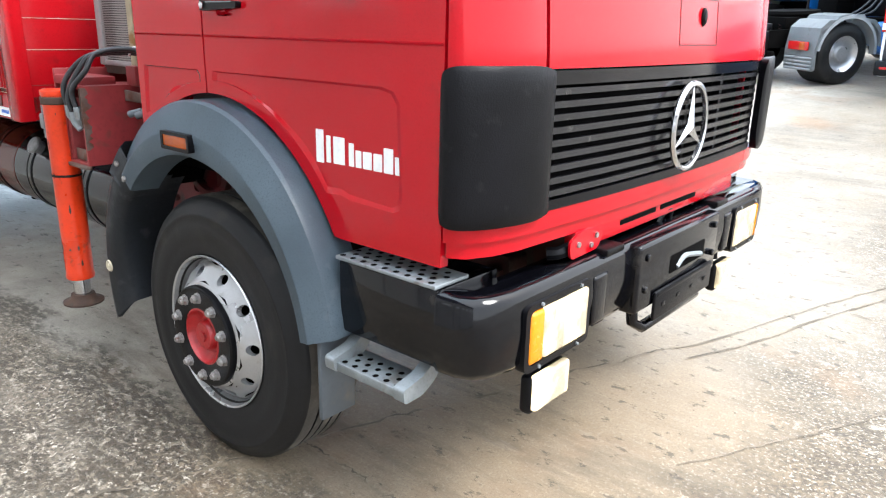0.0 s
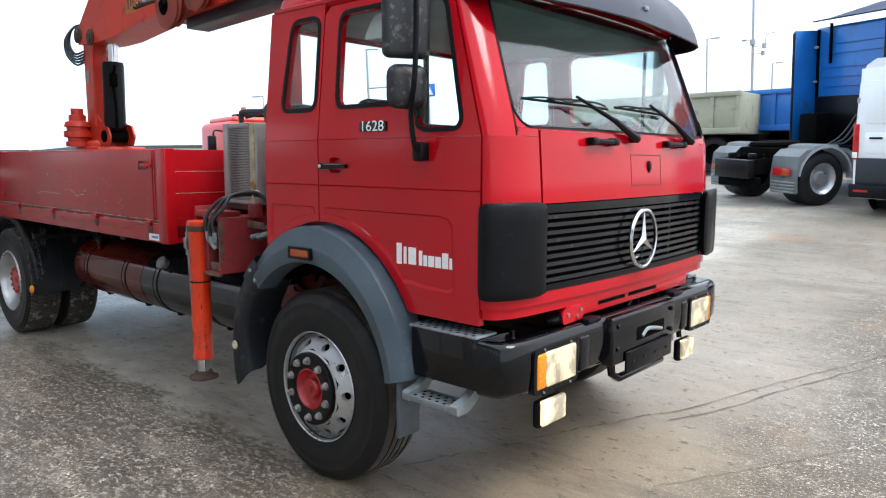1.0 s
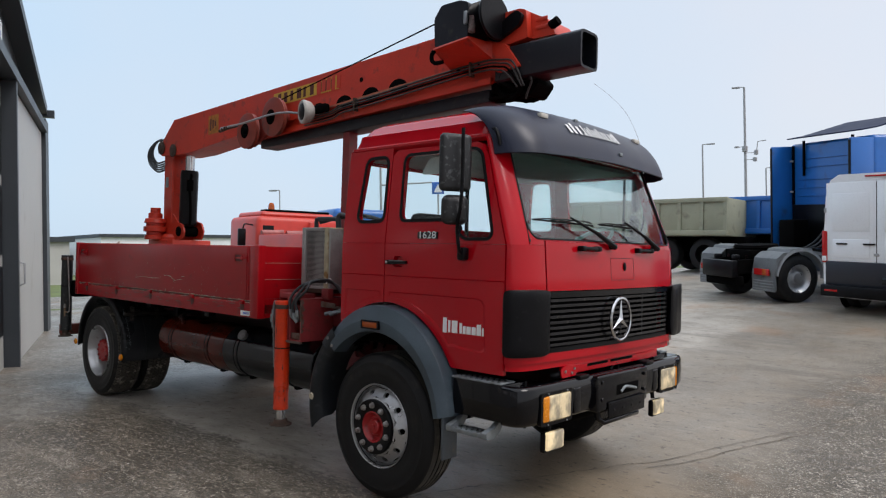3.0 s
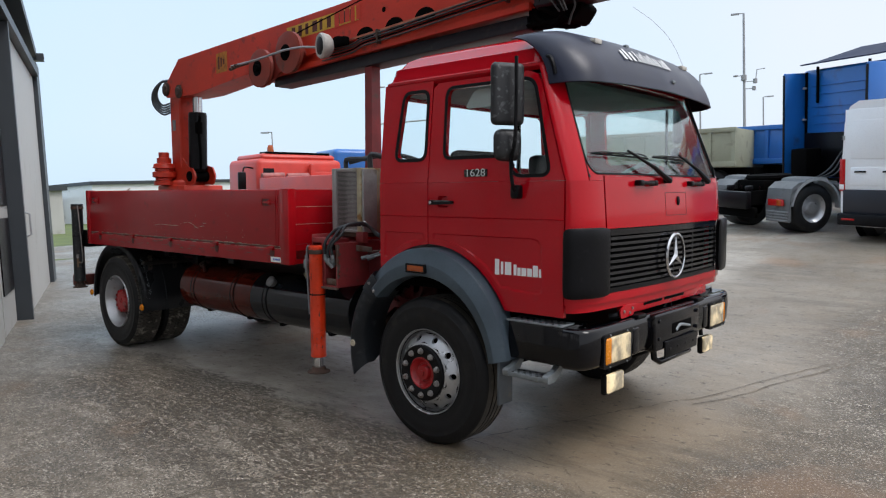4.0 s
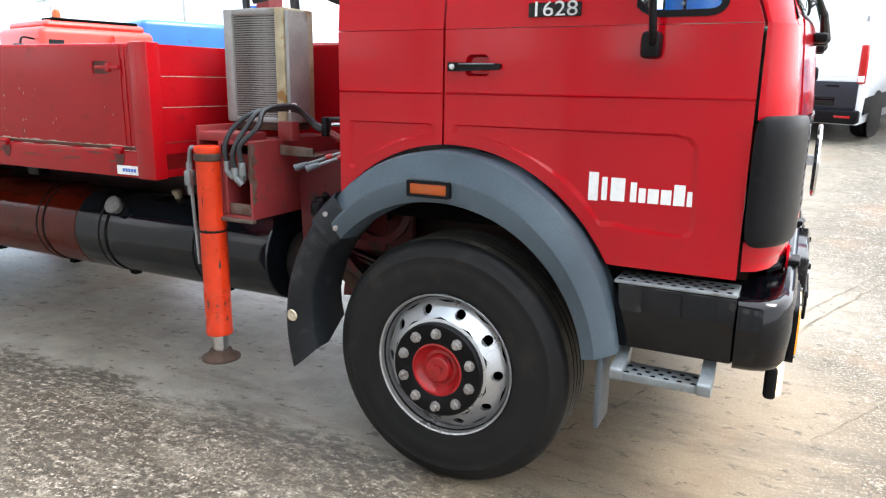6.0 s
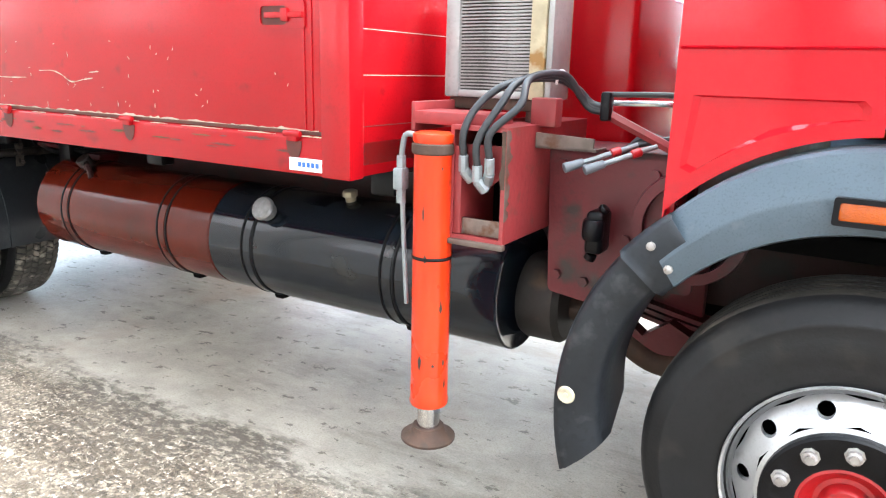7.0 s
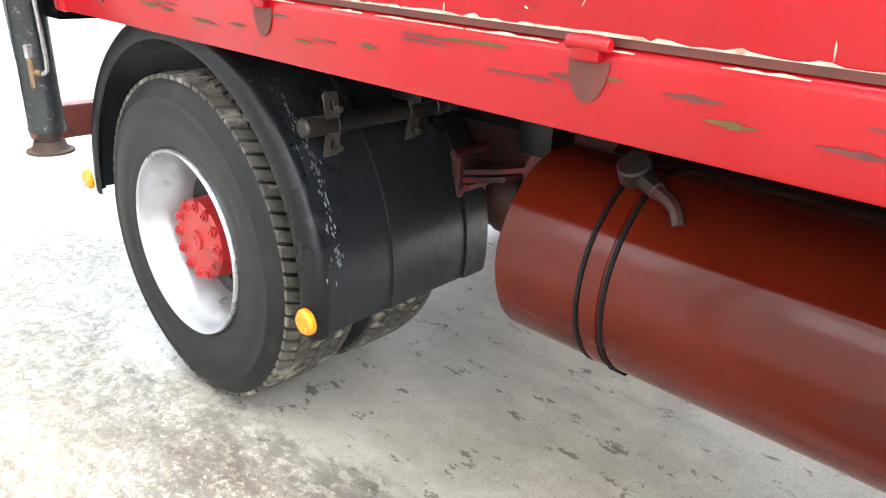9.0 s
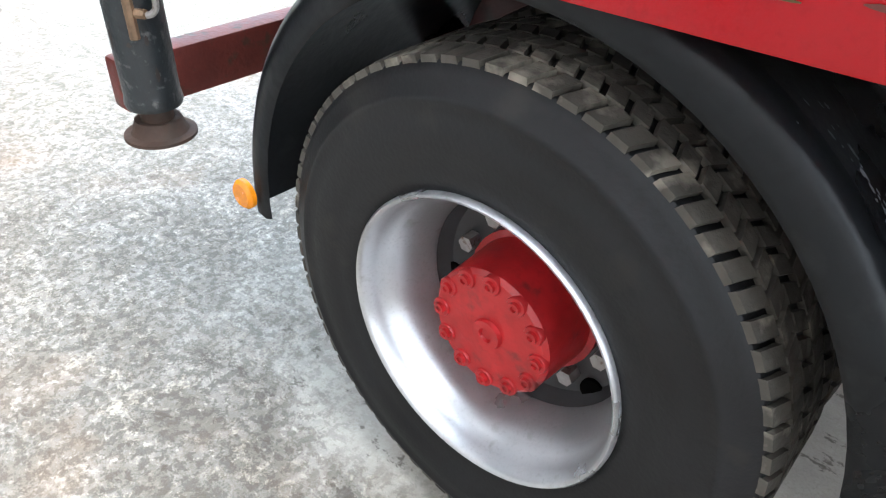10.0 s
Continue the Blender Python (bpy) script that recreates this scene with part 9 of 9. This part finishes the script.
PINK = surface("dusty_pink_tarpaulin", (0.34, 0.13, 0.12), 0.6, var=0.35, scale=6)
for i in range(2):
    bm = bmesh.new()
    for k in range(3):
        cyl(bm, (0.98, -1.12 + i * 0.68, 2.10 - k * 0.14), (0.98, -0.52 + i * 0.68, 2.12 - k * 0.14), 0.075, seg=12, edge=0.01)
    bm.transform(M)
    part("rolled_tarpaulin", bm, PINK, bd, "dusty pink rolled tarpaulin")
vbox(M, "window", BLACK_PLASTIC, redt, 0.88, 0.905, -1.05, -0.75, 1.75, 2.3, 0.01)
vbox(M, "chassis", DARK, redt, -1.0, 4.5, -0.5, 0.5, 0.4, 1.35)
for sg in (-1, 1):
    wheel_set(M, 0.0, sg * 1.1, 0.5, 0.3, redt)
    wheel_set(M, 3.8, sg * 1.1, 0.5, 0.3, redt)
bm = bmesh.new()
lathe(bm, [(0, 0.24), (0.05, 0.23), (0.08, 0.16), (0.09, 0.0), (0, 0)], (0.2, -0.55, 2.7), (0, 0, 1), 16)
bm.transform(M)
part("beacon", bm, AMBER, redt, "amber roof beacon")
bm = bmesh.new()
tube(bm, [(0.6, -1.2, 2.3), (0.7, -1.45, 2.32), (0.7, -1.5, 2.2)], 0.02, 6, 3)
box(bm, 0.62, 0.72, -1.62, -1.42, 1.75, 2.2, 0.03)
bm.transform(M)
part("mirror", bm, BLACK_PLASTIC, redt)
bluet = thing("blue_truck", "blue truck cab parked behind the red tipper", "truck")
M = placed(-14.5, 11.2, -20, 1.0, z=0.05, slope=False)
vbox(M, "cab", BLUE, bluet, -1.2, 0.9, -1.2, 1.2, 0.9, 2.95, 0.16, "blue cab", 3)
vbox(M, "chassis", DARK, bluet, -1.0, 4.5, -0.5, 0.5, 0.4, 1.0)
for sg in (-1, 1):
    wheel_set(M, 0.0, sg * 1.1, 0.5, 0.3, bluet)


# lamp posts, mast and sign
def lamp_post(x, y, top, arm=1.0, turn=0.0, r=0.07):
    t = thing("lamp_post", "tall grey steel lamp post", "lamp post", "lamp posts")
    bm = bmesh.new()
    cyl(bm, (x, y, -2.0), (x, y, top), r, r * 0.6, 10)
    part("pole", bm, POST_GREY, t)
    d = Vector((math.cos(radians(turn)), math.sin(radians(turn)), 0))
    s = Vector((-d.y, d.x, 0))
    p = Vector((x, y, top))
    bm = bmesh.new()
    tube(bm, [p, p + d * arm * 0.4 + Vector((0, 0, 0.03))], 0.035, 8)
    q = p + d * arm * 0.35
    e = p + d * arm
    up = Vector((0, 0, 0.05))
    add_faces(bm, [q - s * 0.08 - up, e - s * 0.10 - up * 0.6, e + s * 0.10 - up * 0.6, q + s * 0.08 - up, q - s * 0.08 + up, e - s * 0.10 + up, e + s * 0.10 + up, q + s * 0.08 + up],
              [(0, 1, 2, 3), (4, 5, 6, 7), (0, 1, 5, 4), (1, 2, 6, 5), (2, 3, 7, 6), (3, 0, 4, 7)])
    part("lamp_head", bm, POST_GREY, t)
    return t


TALL = Vector((-12.85, 43.0))
tall = lamp_post(TALL.x, TALL.y, 12.13, 0.75, 200, 0.11)
lamp_post(-18.3, 49.5, 9.68, 0.9, 20, 0.09)
lamp_post(-16.57, 58.6, 8.43, 0.8, 20, 0.09)
lamp_post(-36.3, 23.3, 6.0, 0.8, 200, 0.06)
# weather sensors and cameras on the tallest post
for z, dx, w, h in ((8.25, -0.45, 0.30, 0.14), (8.1, 0.0, 0.34, 0.40), (7.85, 0.62, 0.26, 0.34), (7.4, 0.55, 0.24, 0.30)):
    bm = bmesh.new()
    tube(bm, [(TALL.x, TALL.y, z), (TALL.x + dx, TALL.y + dx * 0.4, z)], 0.025, 6)
    lathe(bm, [(0, -h / 2), (w / 2, -h / 2 + 0.03), (w / 2, h / 2 - 0.03), (0, h / 2)], (TALL.x + dx, TALL.y + dx * 0.4 - 0.05, z), (0, 0, 1), 10)
    part("sensor", bm, POST_GREY, tall, "small grey sensor on an arm")
bm = bmesh.new()
tube(bm, [(TALL.x + 0.62, TALL.y + 0.25, 7.85), (TALL.x + 0.7, TALL.y + 0.28, 8.55), (TALL.x + 1.15, TALL.y + 0.46, 8.6)], 0.03, 6)
part("sensor_arm", bm, POST_GREY, tall)
mast = thing("antenna_mast", "thin steel antenna mast with a long cross arm", "mast")
bm = bmesh.new()
cyl(bm, (-26.6, 23.5, -2.0), (-26.6, 23.5, 7.7), 0.09, 0.06, 10)
part("pole", bm, POST_GREY, mast)
bm = bmesh.new()
tube(bm, [(-26.6, 23.5, 5.62), (-24.6, 25.7, 5.77)], 0.05, 6)
tube(bm, [(-26.6, 23.5, 7.68), (-26.2, 24.0, 7.7)], 0.05, 6)
part("cross_arm", bm, POST_GREY, mast)
signp = thing("crossing_sign", "square blue pedestrian crossing sign on a post", "sign")
bm = bmesh.new()
cyl(bm, (-24.5, 26.1, -2.0), (-24.5, 26.1, 5.7), 0.05, seg=8)
part("post", bm, POST_GREY, signp)
bm = bmesh.new()
box(bm, -24.46, -24.40, 25.75, 26.45, 5.1, 5.8, 0.02)
bm.transform(Matrix.Translation((-24.5, 26.1, 0)) @ Matrix.Rotation(radians(-48), 4, "Z") @ Matrix.Translation((24.5, -26.1, 0)))
part("board", bm, SIGN_BLUE, signp)
bm = bmesh.new()
add_faces(bm, [(-24.395, 25.85, 5.2), (-24.395, 26.35, 5.2), (-24.395, 26.1, 5.68)], [(0, 1, 2)])
bm.transform(Matrix.Translation((-24.5, 26.1, 0)) @ Matrix.Rotation(radians(-48), 4, "Z") @ Matrix.Translation((24.5, -26.1, 0)))
part("white_triangle", bm, WHITE, signp)


def shed(name, label, x0, x1, y0, y1, z0, z1, m):
    t = thing(name, label, "building", "far buildings")
    bm = bmesh.new()
    box(bm, x0, x1, y0, y1, z0, z1)
    part("wall", bm, m, t)
    bm = bmesh.new()
    box(bm, x0 - 0.2, x1 + 0.2, y0 - 0.2, y1 + 0.2, z1, z1 + 0.25)
    part("roof", bm, TRIM_GREY, t)
    return t


shed("far_hall", "long white industrial hall far beyond the yard", -62, -50, 17.2, 40, -2, 3.2, VAN_WHITE)
shed("far_shed", "light grey container far beyond the yard", -37, -34.2, 6.4, 9.3, -2, 2.5, PANEL_GREY)
shed("far_hall", "far low hall with a blue roof edge", -66, -56, 8, 16.6, -2, 2.2, PANEL_GREY)
shed("far_hall", "pale far industrial hall", -30, 30, 90, 100, 1.5, 6.2, VAN_WHITE)
canopy = thing("filling_station_canopy", "far canopy with a red and blue band above grey railings", "canopy", "far buildings")
for x in (-2.4, 3.0, 8.0):
    bm = bmesh.new()
    box(bm, x - 0.2, x + 0.2, 43.0, 43.4, 0.5, 10.4)
    part("column", bm, POST_GREY, canopy)
for name, z0, z1, x0, mm in (("red_band", 11.0, 12.4, -1.5, BRICK_RED_TRUCK), ("blue_band", 10.55, 10.98, -1.5, SIGN_BLUE), ("roof_slab", 9.7, 10.0, -3.8, POST_GREY)):
    bm = bmesh.new()
    box(bm, x0, 12.0, 41.2 - 0.05 * (z0 > 10), 47.0, z0, z1, 0.03)
    part(name, bm, mm, canopy)
for k in range(14):
    bm = bmesh.new()
    cyl(bm, (-3.7 + k * 0.62, 41.3, 10.0), (-3.7 + k * 0.62, 41.3, 11.0), 0.04, seg=6)
    part("railing_post", bm, POST_GREY, canopy)
for z in (10.3, 10.65, 11.0):
    bm = bmesh.new()
    cyl(bm, (-3.8, 41.3, z), (12, 41.3, z), 0.045, seg=6)
    part("rail", bm, POST_GREY, canopy)
fence = thing("mesh_fence", "grey yard fence panel with posts", "fence")
for i in range(6):
    bm = bmesh.new()
    cyl(bm, (-19 - i * 2.2, 2.6 + i * 0.7, 0), (-19 - i * 2.2, 2.6 + i * 0.7, 2.0), 0.04, seg=8)
    part("post", bm, POST_GREY, fence)
bm = bmesh.new()
grid_surface(bm, lambda u, v, k: (u, v, ground_z(v, u) + 0.02), lin(-120, -16, 12), lin(-20, 90, 16))
tagged(part("grass_verge", bm, GRASS), "green grass verge beyond the yard", "grass", kind="stuff")

# everything that stands on the yard's plane leans with it; the hall, the posts and what is far off stay upright
UPRIGHT = {"workshop_hall", "lamp_post", "antenna_mast", "crossing_sign", "far_hall", "far_shed", "filling_station_canopy", "mesh_fence", "sun"}
for ob in list(scene.objects):
    if ob.parent is None and ob is not cam and ob.name.split(".")[0] not in UPRIGHT:
        ob.matrix_world = TILT @ ob.matrix_world
